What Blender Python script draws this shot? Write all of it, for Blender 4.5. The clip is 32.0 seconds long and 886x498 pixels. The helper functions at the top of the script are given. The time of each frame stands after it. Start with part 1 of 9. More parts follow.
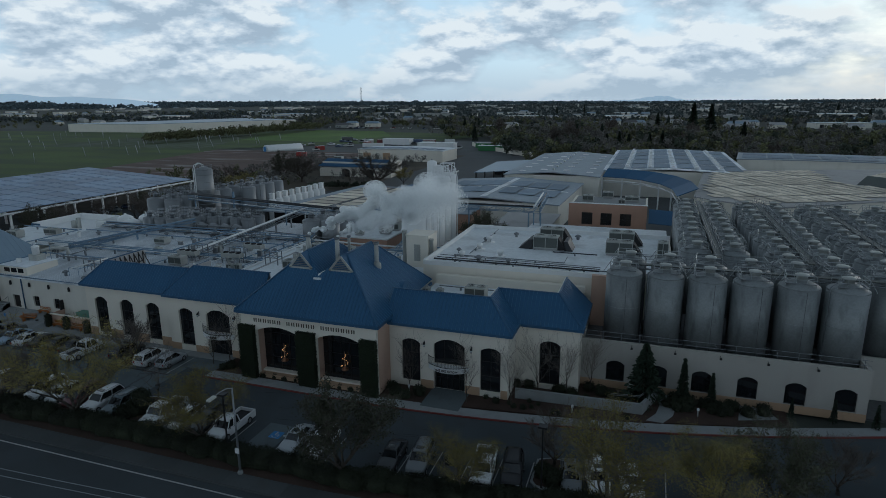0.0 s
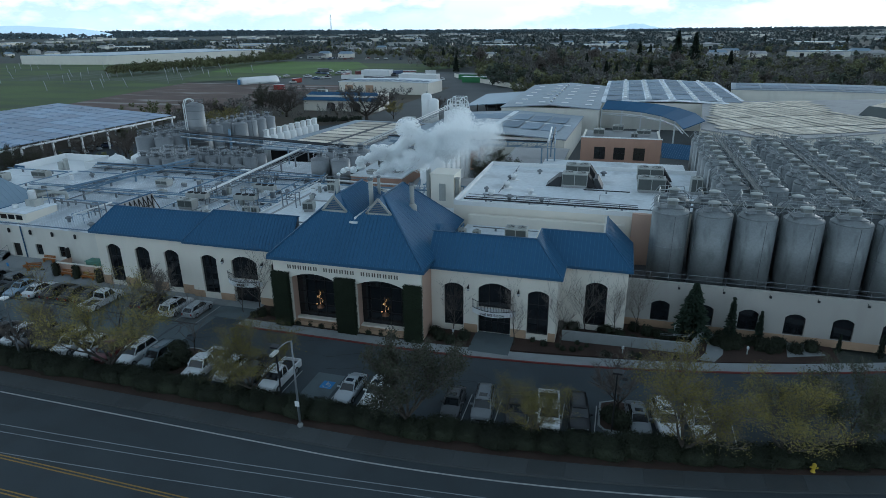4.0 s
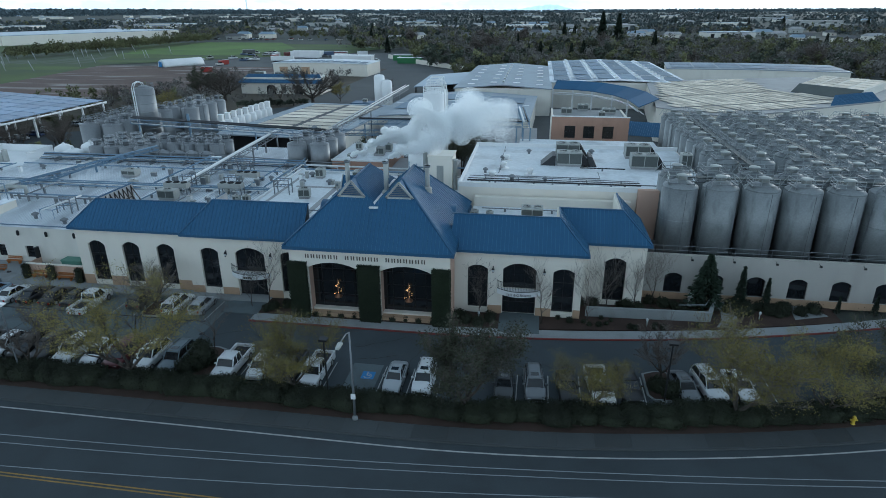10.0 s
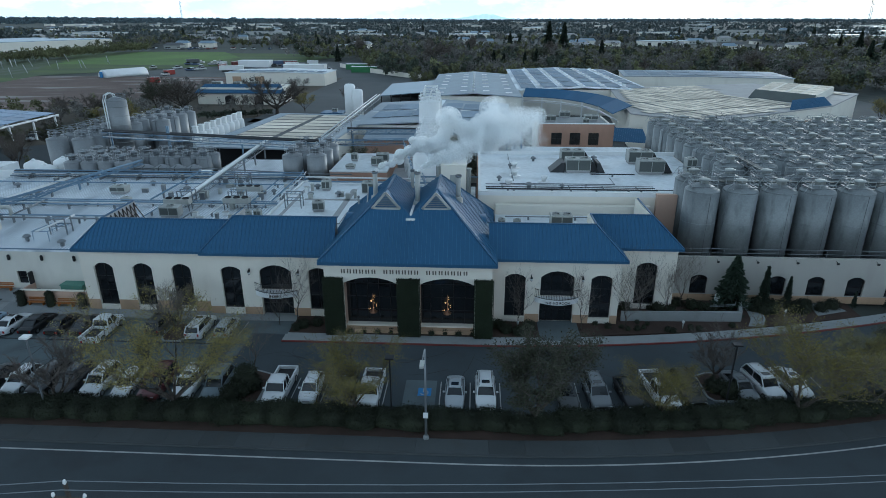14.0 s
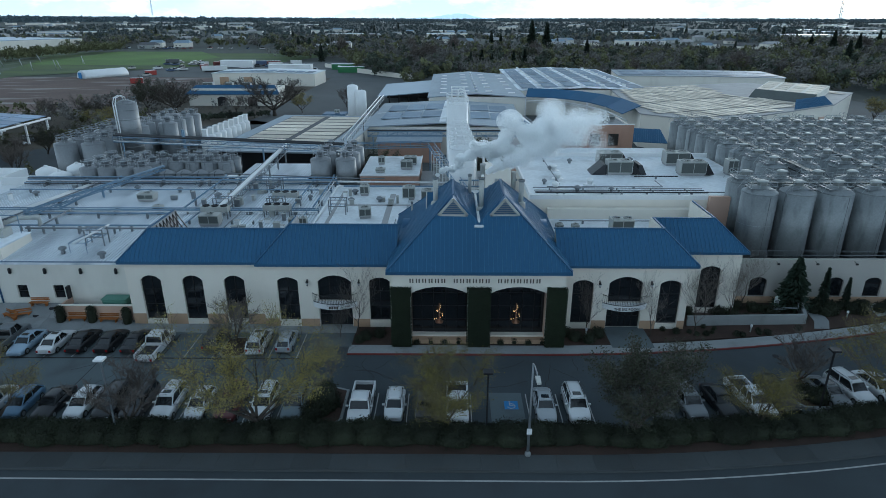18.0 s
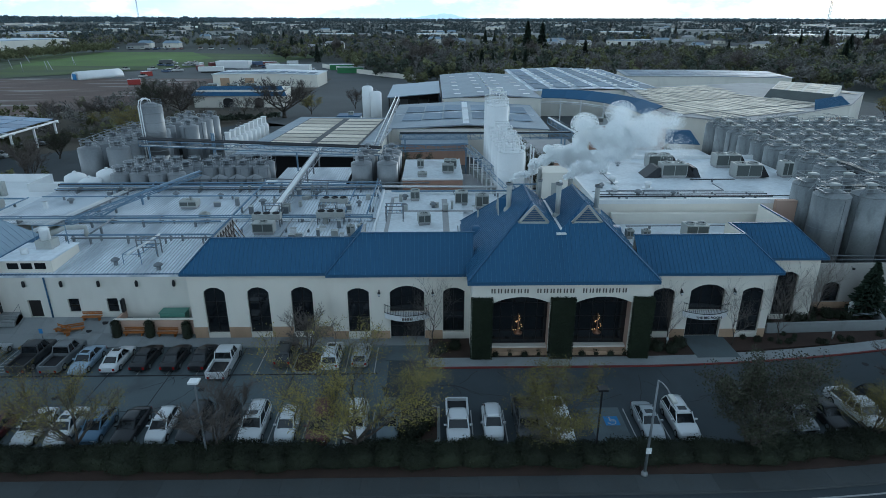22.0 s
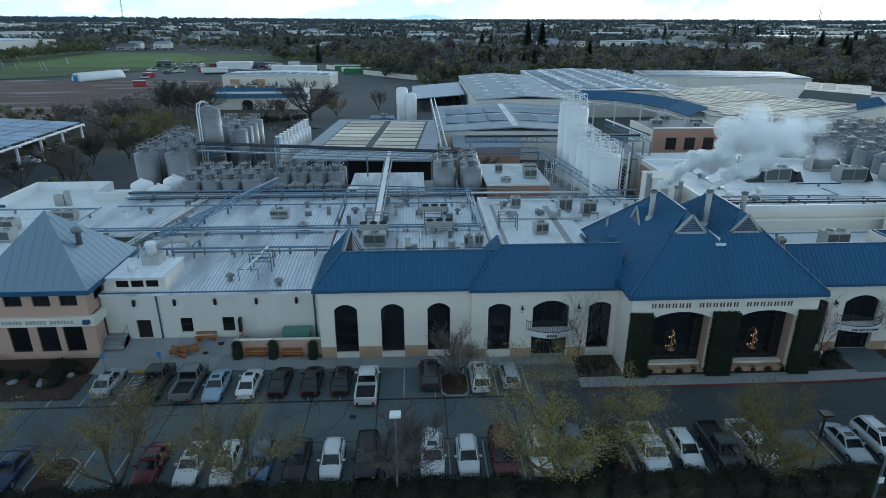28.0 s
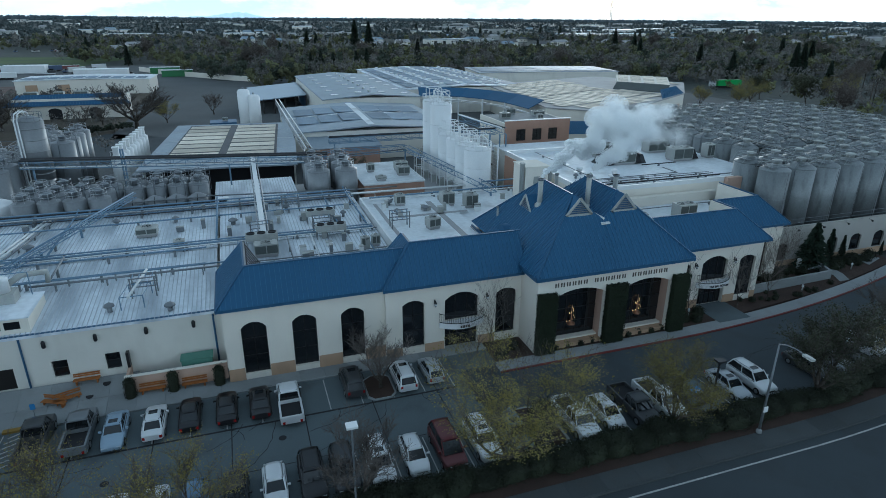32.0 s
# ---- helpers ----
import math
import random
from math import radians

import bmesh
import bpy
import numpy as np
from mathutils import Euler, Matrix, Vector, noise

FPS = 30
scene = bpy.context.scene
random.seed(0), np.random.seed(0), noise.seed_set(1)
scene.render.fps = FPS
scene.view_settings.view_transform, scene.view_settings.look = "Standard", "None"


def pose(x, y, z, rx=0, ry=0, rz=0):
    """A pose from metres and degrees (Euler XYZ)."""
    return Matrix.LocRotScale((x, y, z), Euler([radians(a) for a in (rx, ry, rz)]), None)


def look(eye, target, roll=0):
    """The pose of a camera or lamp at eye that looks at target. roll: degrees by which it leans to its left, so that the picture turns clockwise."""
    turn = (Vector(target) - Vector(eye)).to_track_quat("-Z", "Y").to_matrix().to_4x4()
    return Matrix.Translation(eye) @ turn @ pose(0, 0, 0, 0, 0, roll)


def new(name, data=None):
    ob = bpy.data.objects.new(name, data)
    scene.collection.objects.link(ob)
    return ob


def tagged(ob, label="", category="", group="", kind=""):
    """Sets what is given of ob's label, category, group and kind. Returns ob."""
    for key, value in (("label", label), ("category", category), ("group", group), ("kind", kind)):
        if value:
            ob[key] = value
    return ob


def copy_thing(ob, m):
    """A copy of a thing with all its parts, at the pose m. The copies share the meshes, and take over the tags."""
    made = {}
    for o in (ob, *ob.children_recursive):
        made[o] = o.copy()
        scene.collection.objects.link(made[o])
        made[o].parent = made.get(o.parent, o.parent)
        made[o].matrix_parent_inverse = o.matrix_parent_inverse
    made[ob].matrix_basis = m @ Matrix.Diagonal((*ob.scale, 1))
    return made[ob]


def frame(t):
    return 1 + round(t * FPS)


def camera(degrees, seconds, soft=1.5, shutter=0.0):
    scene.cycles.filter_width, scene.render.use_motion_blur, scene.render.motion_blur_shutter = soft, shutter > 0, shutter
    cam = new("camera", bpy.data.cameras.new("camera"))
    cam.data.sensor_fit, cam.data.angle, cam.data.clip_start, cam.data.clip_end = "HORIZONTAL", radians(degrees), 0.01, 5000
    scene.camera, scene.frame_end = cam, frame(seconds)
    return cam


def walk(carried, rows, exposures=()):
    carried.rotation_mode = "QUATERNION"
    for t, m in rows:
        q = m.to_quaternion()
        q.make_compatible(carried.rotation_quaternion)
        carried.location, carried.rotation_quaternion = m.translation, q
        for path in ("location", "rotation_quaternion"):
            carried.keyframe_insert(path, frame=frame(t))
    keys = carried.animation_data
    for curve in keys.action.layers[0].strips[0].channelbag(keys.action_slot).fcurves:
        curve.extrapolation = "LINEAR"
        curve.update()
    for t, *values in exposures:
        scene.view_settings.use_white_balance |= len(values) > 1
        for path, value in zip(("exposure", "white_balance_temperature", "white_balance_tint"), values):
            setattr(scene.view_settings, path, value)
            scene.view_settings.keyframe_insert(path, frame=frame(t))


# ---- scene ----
# camera and its way
cam = camera(72.8, 32.0, soft=0.6)
PATH = [
    (0, (46.334, -56.752, 33.127), (45.701, -54.917, 32.644), -0.5),
    (0.5, (44.91, -56.945, 33.11), (44.299, -55.102, 32.627), -0.4),
    (1, (43.479, -57.137, 33.117), (42.886, -55.289, 32.633), -0.4),
    (1.5, (42.158, -57.253, 33.105), (41.577, -55.408, 32.596), -0.4),
    (2, (40.961, -57.225, 33.082), (40.395, -55.398, 32.495), -0.5),
    (2.5, (39.974, -57.115, 33.086), (39.426, -55.315, 32.408), -0.5),
    (4.5, (37.219, -56.184, 33.256), (36.697, -54.386, 32.553), -0.6),
    (5, (36.644, -56.081, 33.27), (36.131, -54.302, 32.514), -0.5),
    (5.5, (36.103, -56.059, 33.25), (35.593, -54.279, 32.495), -0.5),
    (6, (35.422, -56.159, 33.256), (34.914, -54.378, 32.502), -0.5),
    (6.5, (34.629, -56.317, 33.267), (34.124, -54.535, 32.512), -0.5),
    (7, (33.736, -56.557, 33.268), (33.233, -54.775, 32.514), -0.5),
    (7.5, (32.796, -56.855, 33.249), (32.3, -55.071, 32.494), -0.5),
    (8, (31.765, -57.206, 33.2), (31.299, -55.414, 32.445), -0.5),
    (8.5, (30.636, -57.548, 33.128), (30.216, -55.744, 32.374), -0.4),
    (9, (29.455, -57.823, 33.074), (29.086, -56.008, 32.32), -0.3),
    (9.5, (28.246, -57.955, 33.043), (27.922, -56.131, 32.289), -0.3),
    (10, (26.93, -58.03, 33.029), (26.645, -56.197, 32.282), -0.3),
    (10.5, (25.564, -58.108, 33.026), (25.308, -56.269, 32.282), -0.2),
    (11, (24.267, -58.15, 32.998), (24.032, -56.308, 32.255), -0.2),
    (11.5, (22.96, -58.14, 32.992), (22.743, -56.295, 32.252), -0.2),
    (12, (21.644, -58.194, 33.01), (21.443, -56.345, 32.277), -0.2),
    (12.5, (20.338, -58.217, 33.0), (20.153, -56.363, 32.274), -0.2),
    (13, (19.117, -58.143, 32.967), (18.955, -56.286, 32.243), -0.1),
    (13.5, (17.829, -58.059, 32.958), (17.701, -56.199, 32.234), -0.2),
    (14, (16.463, -57.997, 32.967), (16.362, -56.135, 32.244), -0.1),
    (14.5, (15.075, -57.883, 32.98), (14.992, -56.02, 32.258), -0.1),
    (16.5, (9.833, -57.093, 33.081), (9.797, -55.229, 32.356), -0.1),
    (17, (8.578, -56.797, 33.09), (8.55, -54.933, 32.365), -0.0),
    (17.5, (7.42, -56.523, 33.095), (7.399, -54.659, 32.37), -0.0),
    (18, (6.307, -56.241, 33.113), (6.291, -54.377, 32.388), -0.0),
    (18.5, (5.168, -55.934, 33.13), (5.159, -54.07, 32.405), -0.0),
    (19, (4.029, -55.664, 33.147), (4.026, -53.8, 32.422), -0.0),
    (19.5, (2.784, -55.347, 33.153), (2.786, -53.483, 32.428), 0.0),
    (20, (1.532, -55.069, 33.138), (1.538, -53.205, 32.413), 0.0),
    (20.5, (0.288, -54.796, 33.144), (0.3, -52.932, 32.419), 0.0),
    (21, (-0.957, -54.466, 33.164), (-0.939, -52.602, 32.439), 0.0),
    (21.5, (-2.157, -54.096, 33.149), (-2.134, -52.232, 32.425), 0.0),
    (22, (-3.342, -53.688, 33.117), (-3.312, -51.824, 32.392), 0.0),
    (22.5, (-4.56, -53.302, 33.096), (-4.524, -51.438, 32.371), 0.0),
    (23, (-5.771, -52.973, 33.043), (-5.73, -51.11, 32.318), 0.0),
    (23.5, (-6.992, -52.561, 33.024), (-6.946, -50.698, 32.3), 0.0),
    (24, (-8.295, -52.145, 32.991), (-8.243, -50.281, 32.267), 0.1),
    (24.5, (-9.686, -51.731, 32.969), (-9.63, -49.868, 32.245), 0.0),
    (25, (-11.142, -51.371, 32.999), (-11.081, -49.508, 32.274), 0.1),
    (25.5, (-12.63, -51.031, 33.002), (-12.565, -49.167, 32.278), 0.1),
    (27.5, (-18.325, -49.585, 32.922), (-18.242, -47.722, 32.2), 0.1),
    (28, (-19.678, -49.298, 32.911), (-19.59, -47.435, 32.188), 0.1),
    (28.5, (-20.986, -48.948, 32.89), (-20.894, -47.085, 32.168), 0.1),
    (29, (-22.22, -48.7, 32.828), (-22.124, -46.838, 32.105), 0.1),
    (29.5, (-23.368, -48.554, 32.786), (-23.268, -46.692, 32.063), 0.1),
    (30, (-24.469, -48.357, 32.774), (-24.365, -46.495, 32.052), 0.1),
    (30.5, (-25.54, -48.207, 32.761), (-25.431, -46.345, 32.039), 0.1),
    (31, (-26.234, -48.026, 32.794), (-26.073, -46.168, 32.071), 0.1),
    (31.5, (-26.377, -47.94, 32.84), (-25.979, -46.118, 32.117), 0.3),
    (32, (-26.312, -47.939, 32.834), (-25.705, -46.177, 32.11), 0.4),
]
walk(cam, [(t, look(eye, target, roll)) for t, eye, target, roll in PATH],
     exposures=[(0, -0.84, 5480, 5), (1.5, -0.88, 5480, 5), (2.5, -0.60, 5300, 3), (4.5, 0.27, 5200, 2), (6, 0.5, 5200, 2), (9, 0.45, 5200, 2), (13, 0.36, 5180, 2), (32, 0.24, 5080, 0)])

# ---- sky, sun ----
SUN_AZ, SUN_EL = radians(32.0), radians(9.0)     # azimuth from +y towards +x
world = bpy.data.worlds.new("sky")
scene.world = world
world.use_nodes = True
wn, wl = world.node_tree.nodes, world.node_tree.links
wn.clear()
out = wn.new("ShaderNodeOutputWorld")
bg = wn.new("ShaderNodeBackground")
sky = wn.new("ShaderNodeTexSky")
sky.sky_type = "NISHITA"
sky.sun_disc = False
sky.sun_elevation, sky.sun_rotation = SUN_EL, SUN_AZ
sky.air_density, sky.dust_density = 1.0, 1.2
geo = wn.new("ShaderNodeTexCoord")
sep = wn.new("ShaderNodeSeparateXYZ")
wl.new(geo.outputs["Generated"], sep.inputs[0])


def wmath(op, a, b=None):
    n = wn.new("ShaderNodeMath")
    n.operation = op
    for i, s in enumerate((a, b)):
        if s is None:
            continue
        if isinstance(s, (int, float)):
            n.inputs[i].default_value = s
        else:
            wl.new(s, n.inputs[i])
    return n.outputs[0]


def wramp(s, stops):
    n = wn.new("ShaderNodeValToRGB")
    wl.new(s, n.inputs[0])
    while len(n.color_ramp.elements) < len(stops):
        n.color_ramp.elements.new(0.5)
    for e, (p, c) in zip(n.color_ramp.elements, stops):
        e.position, e.color = p, (*c, 1)
    return n.outputs[0]


# cumulus: noise on the direction, flattened; its shading from the change upwards
def cloud(dz):
    c = wn.new("ShaderNodeCombineXYZ")
    wl.new(sep.outputs[0], c.inputs[0])
    wl.new(sep.outputs[1], c.inputs[1])
    wl.new(wmath("MULTIPLY", wmath("ADD", sep.outputs[2], dz), 2.3), c.inputs[2])
    n = wn.new("ShaderNodeTexNoise")
    n.inputs["Scale"].default_value, n.inputs["Detail"].default_value, n.inputs["Roughness"].default_value = 5.0, 10, 0.55
    wl.new(c.outputs[0], n.inputs["Vector"])
    return n.outputs["Fac"]


def wmix(fac, a, b, blend="MIX"):
    n = wn.new("ShaderNodeMix")
    n.data_type, n.blend_type = "RGBA", blend
    for k, v in ((0, fac), (6, a), (7, b)):
        if isinstance(v, (int, float)):
            n.inputs[k].default_value = v
        elif isinstance(v, tuple):
            n.inputs[k].default_value = (*v, 1)
        else:
            wl.new(v, n.inputs[k])
    return n.outputs[2]


here, above = cloud(0.0), cloud(0.012)
mask = wramp(here, [(0.39, (0, 0, 0)), (0.50, (1, 1, 1))])
light = wmath("ADD", wmath("MULTIPLY", wmath("SUBTRACT", here, above), 8.0), 0.5)
puff = wramp(light, [(0.15, (8.8, 9.9, 10.7)), (0.5, (12.8, 13.4, 13.6)), (0.82, (17.8, 17.2, 15.9))])
clear = wmix(0.45, (11.0, 13.2, 14.4), sky.outputs[0], "ADD")
deck_col = wmix(mask, clear, puff)
# milky light at the horizon
hz = wramp(wmath("ABSOLUTE", sep.outputs[2]), [(0.0, (1, 1, 1)), (0.055, (0, 0, 0))])
low = wmix(wmath("MULTIPLY", hz, 0.7), deck_col, (10.0, 11.0, 11.4))
# a heavy grey deck overhead
high = wramp(sep.outputs[2], [(0.15, (0, 0, 0)), (0.50, (1, 1, 1))])
grey = wramp(here, [(0.36, (2.6, 3.1, 3.5)), (0.62, (4.6, 5.1, 5.4))])
dome = wmix(high, low, grey)
# warm glow round the veiled sun
dot = wn.new("ShaderNodeVectorMath")
dot.operation = "DOT_PRODUCT"
wl.new(geo.outputs["Generated"], dot.inputs[0])
dot.inputs[1].default_value = (math.sin(SUN_AZ) * math.cos(SUN_EL), math.cos(SUN_AZ) * math.cos(SUN_EL), math.sin(SUN_EL))
glow = wramp(dot.outputs["Value"], [(0.90, (0, 0, 0)), (0.995, (1, 1, 1))])
dome = wmix(glow, dome, (1.14, 1.08, 0.99), "MULTIPLY")
wl.new(dome, bg.inputs[0])
bg.inputs[1].default_value = 0.085
wl.new(bg.outputs[0], out.inputs[0])

sun = new("sun", bpy.data.lights.new("sun", "SUN"))
sun.data.energy, sun.data.angle, sun.data.color = 0.7, radians(14), (1.0, 0.9, 0.78)
sun.matrix_world = look((0, 0, 60), (-math.sin(SUN_AZ) * math.cos(SUN_EL), -math.cos(SUN_AZ) * math.cos(SUN_EL), 60 - math.sin(SUN_EL)))

# ---- materials ----
MATS = {}


def mat(name, base, rough=0.7, metal=0.0, var=0.15, scale=1.0, bump=0.15, fine=12.0, stain=0.0, stain_col=(0.08, 0.07, 0.06), rnd=0.0,
        spec=0.4, alpha=1.0, trans=0.0, emit=None, stretch=(1, 1, 0.35), lo=0.52, hi=0.72):
    """A weathered surface: base colour varied at two scales, stains, fine relief."""
    if name in MATS:
        return MATS[name]
    m = bpy.data.materials.new(name)
    m.use_nodes = True
    n, l = m.node_tree.nodes, m.node_tree.links
    p = n["Principled BSDF"]
    p.inputs["Roughness"].default_value, p.inputs["Metallic"].default_value = rough, metal
    p.inputs["Specular IOR Level"].default_value = spec
    co = n.new("ShaderNodeTexCoord")
    big = n.new("ShaderNodeTexNoise")
    big.inputs["Scale"].default_value, big.inputs["Detail"].default_value = scale * 0.35, 5
    small = n.new("ShaderNodeTexNoise")
    small.inputs["Scale"].default_value, small.inputs["Detail"].default_value = scale * fine, 3
    l.new(co.outputs["Object"], big.inputs["Vector"])
    l.new(co.outputs["Object"], small.inputs["Vector"])
    add = n.new("ShaderNodeMath")
    add.operation = "ADD"
    l.new(big.outputs["Fac"], add.inputs[0])
    l.new(small.outputs["Fac"], add.inputs[1])
    mr = n.new("ShaderNodeMapRange")
    mr.inputs[1].default_value, mr.inputs[2].default_value = 0.6, 1.4
    mr.inputs[3].default_value, mr.inputs[4].default_value = 1 - var, 1 + var
    l.new(add.outputs[0], mr.inputs[0])
    last = mr.outputs[0]
    if rnd:
        oi = n.new("ShaderNodeObjectInfo")
        r = n.new("ShaderNodeMapRange")
        r.inputs[3].default_value, r.inputs[4].default_value = 1 - rnd, 1 + rnd
        l.new(oi.outputs["Random"], r.inputs[0])
        mu = n.new("ShaderNodeMath")
        mu.operation = "MULTIPLY"
        l.new(last, mu.inputs[0])
        l.new(r.outputs[0], mu.inputs[1])
        last = mu.outputs[0]
    vm = n.new("ShaderNodeVectorMath")
    vm.operation = "SCALE"
    vm.inputs[0].default_value = base
    l.new(last, vm.inputs["Scale"])
    col = vm.outputs[0]
    if stain:
        st = n.new("ShaderNodeTexNoise")
        st.inputs["Scale"].default_value, st.inputs["Detail"].default_value = scale * 0.9, 8
        mpp = n.new("ShaderNodeMapping")
        mpp.inputs["Scale"].default_value = stretch
        l.new(co.outputs["Object"], mpp.inputs[0])
        l.new(mpp.outputs[0], st.inputs["Vector"])
        rr = n.new("ShaderNodeMapRange")
        rr.inputs[1].default_value, rr.inputs[2].default_value, rr.inputs[4].default_value = lo, hi, stain
        l.new(st.outputs["Fac"], rr.inputs[0])
        mx = n.new("ShaderNodeMix")
        mx.data_type = "RGBA"
        l.new(rr.outputs[0], mx.inputs[0])
        l.new(col, mx.inputs[6])
        mx.inputs[7].default_value = (*stain_col, 1)
        col = mx.outputs[2]
    l.new(col, p.inputs["Base Color"])
    if bump:
        b = n.new("ShaderNodeBump")
        b.inputs["Strength"].default_value, b.inputs["Distance"].default_value = bump, 0.03
        l.new(small.outputs["Fac"], b.inputs["Height"])
        l.new(b.outputs[0], p.inputs["Normal"])
    if trans:
        p.inputs["Transmission Weight"].default_value = trans
    if alpha < 1:
        p.inputs["Alpha"].default_value = alpha
    if emit:
        p.inputs["Emission Color"].default_value = (*emit[:3], 1)
        p.inputs["Emission Strength"].default_value = emit[3]
    MATS[name] = m
    return m


ASPHALT = mat("asphalt", (0.044, 0.053, 0.059), 0.9, var=0.28, scale=0.35, fine=40, bump=0.3, stain=0.35, stain_col=(0.03, 0.03, 0.032))
LOT = mat("lot_asphalt", (0.050, 0.060, 0.067), 0.9, var=0.3, scale=0.4, fine=36, bump=0.3, stain=0.5, stain_col=(0.045, 0.046, 0.048))
CONCRETE = mat("concrete", (0.24, 0.252, 0.255), 0.88, var=0.16, scale=0.8, fine=20, stain=0.3, stain_col=(0.16, 0.15, 0.14), rnd=0.1)
KERB_RED = mat("red_kerb_paint", (0.15, 0.03, 0.027), 0.7, var=0.3, stain=0.35)
STUCCO = mat("cream_stucco", (0.72, 0.68, 0.60), 0.92, var=0.06, scale=0.5, fine=60, bump=0.25, stain=0.10, stain_col=(0.34, 0.30, 0.25))
WHITEWALL = mat("pale_wall_paint", (0.66, 0.64, 0.58), 0.9, var=0.07, scale=0.5, fine=50, bump=0.15, stain=0.16, stain_col=(0.33, 0.30, 0.26))
TAN = mat("tan_wainscot", (0.42, 0.29, 0.19), 0.92, var=0.1, fine=40, bump=0.25, stain=0.15)
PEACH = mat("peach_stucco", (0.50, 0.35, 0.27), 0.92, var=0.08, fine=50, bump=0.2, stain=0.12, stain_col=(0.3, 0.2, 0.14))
ORANGE = mat("terracotta_wall", (0.40, 0.25, 0.185), 0.92, var=0.1, fine=40, bump=0.2, stain=0.1)
BLUE = mat("blue_metal_roof", (0.030, 0.092, 0.185), 0.55, var=0.1, scale=0.4, fine=6, bump=0.03, stain=0.12, stain_col=(0.04, 0.10, 0.2), spec=0.25, rnd=0.05)
SEAM = mat("blue_seam_edge", (0.065, 0.15, 0.255), 0.45, var=0.1, spec=0.35)
BLUETRIM = mat("blue_trim", (0.028, 0.085, 0.17), 0.5, var=0.1)
PALEBLUE = mat("pale_metal_roof", (0.20, 0.27, 0.34), 0.42, metal=0.3, var=0.08, scale=0.4, bump=0.03, stain=0.12, stain_col=(0.24, 0.27, 0.3))
ROOFW = mat("white_roof_membrane", (0.68, 0.71, 0.73), 0.75, var=0.14, scale=0.25, fine=8, bump=0.1, stain=0.5, stain_col=(0.27, 0.27, 0.27))
ROOFM = mat("grey_metal_deck", (0.76, 0.80, 0.84), 0.6, metal=0.1, var=0.16, scale=0.25, fine=6, bump=0.05, stain=0.8, stain_col=(0.36, 0.40, 0.45), stretch=(1.4, 0.35, 1), lo=0.44, hi=0.62)
ROOFG = mat("grey_roof", (0.33, 0.33, 0.33), 0.8, var=0.15, scale=0.3, stain=0.4, stain_col=(0.18, 0.18, 0.18))
STEEL = mat("brushed_steel", (0.25, 0.26, 0.27), 0.52, metal=0.5, var=0.12, scale=0.7, fine=5, bump=0.03, stain=0.25, stain_col=(0.2, 0.2, 0.2), rnd=0.08)
TANKG = mat("grey_tank_steel", (0.215, 0.23, 0.235), 0.5, metal=0.35, var=0.18, scale=1.3, fine=4, bump=0.03, stain=0.65, stain_col=(0.105, 0.115, 0.12), rnd=0.14)
GALV = mat("galvanised_steel", (0.20, 0.215, 0.23), 0.55, metal=0.5, var=0.15, fine=10, bump=0.05)
BLUEPIPE = mat("blue_grey_steelwork", (0.16, 0.24, 0.33), 0.5, metal=0.2, var=0.15, fine=8, bump=0.05)
DARKPIPE = mat("black_insulated_pipe", (0.03, 0.032, 0.036), 0.55, var=0.2)
WHITEPAINT = mat("white_paint", (0.72, 0.73, 0.73), 0.5, var=0.07, scale=0.6, fine=10, bump=0.04, stain=0.12, stain_col=(0.45, 0.43, 0.4), rnd=0.04)
UNIT = mat("hvac_casing", (0.36, 0.37, 0.35), 0.6, var=0.1, fine=8, bump=0.05, stain=0.2, rnd=0.12)
DARK = mat("dark_void", (0.018, 0.018, 0.02), 0.8, var=0.2)
GLASS = mat("dark_window_glass", (0.012, 0.014, 0.017), 0.06, var=0.1, bump=0.0, spec=0.6, rnd=0.3)
FRAME = mat("bronze_frame", (0.025, 0.023, 0.022), 0.4, metal=0.3, var=0.1)
IVY = mat("ivy", (0.017, 0.025, 0.012), 0.85, var=0.4, scale=3, bump=0.1, rnd=0.3)
HEDGE = mat("hedge_leaf", (0.021, 0.026, 0.013), 0.8, var=0.5, scale=2.5, bump=0.1, rnd=0.3)
LEAF = mat("spring_leaf", (0.235, 0.198, 0.048), 0.7, var=0.4, scale=1.5, bump=0.0, rnd=0.3)
LEAFD = mat("olive_leaf", (0.050, 0.054, 0.030), 0.75, var=0.4, scale=1.5, bump=0.0, rnd=0.35)
LEAFC = mat("conifer_needles", (0.018, 0.03, 0.018), 0.8, var=0.4, scale=1.5, bump=0.0, rnd=0.3)
TWIG = mat("bare_twigs", (0.115, 0.098, 0.085), 0.9, var=0.3, scale=2, bump=0.0, rnd=0.2)
BARK = mat("bark", (0.062, 0.052, 0.043), 0.95, var=0.35, scale=3, fine=14, bump=0.6)
MULCH = mat("bark_mulch", (0.045, 0.028, 0.021), 0.95, var=0.45, scale=1.2, fine=16, bump=0.6)
PAINTW = mat("white_line_paint", (0.38, 0.38, 0.37), 0.7, var=0.25, fine=20, stain=0.35, stain_col=(0.15, 0.15, 0.15))
PAINTY = mat("yellow_line_paint", (0.27, 0.17, 0.035), 0.7, var=0.25, fine=20, stain=0.3, stain_col=(0.12, 0.1, 0.06))
PAINTB = mat("blue_line_paint", (0.05, 0.19, 0.42), 0.7, var=0.25, fine=20, stain=0.3)
WOOD = mat("orange_stained_wood", (0.33, 0.125, 0.03), 0.6, var=0.3, scale=4, bump=0.1)
TYRE = mat("rubber", (0.018, 0.018, 0.018), 0.85, var=0.2)
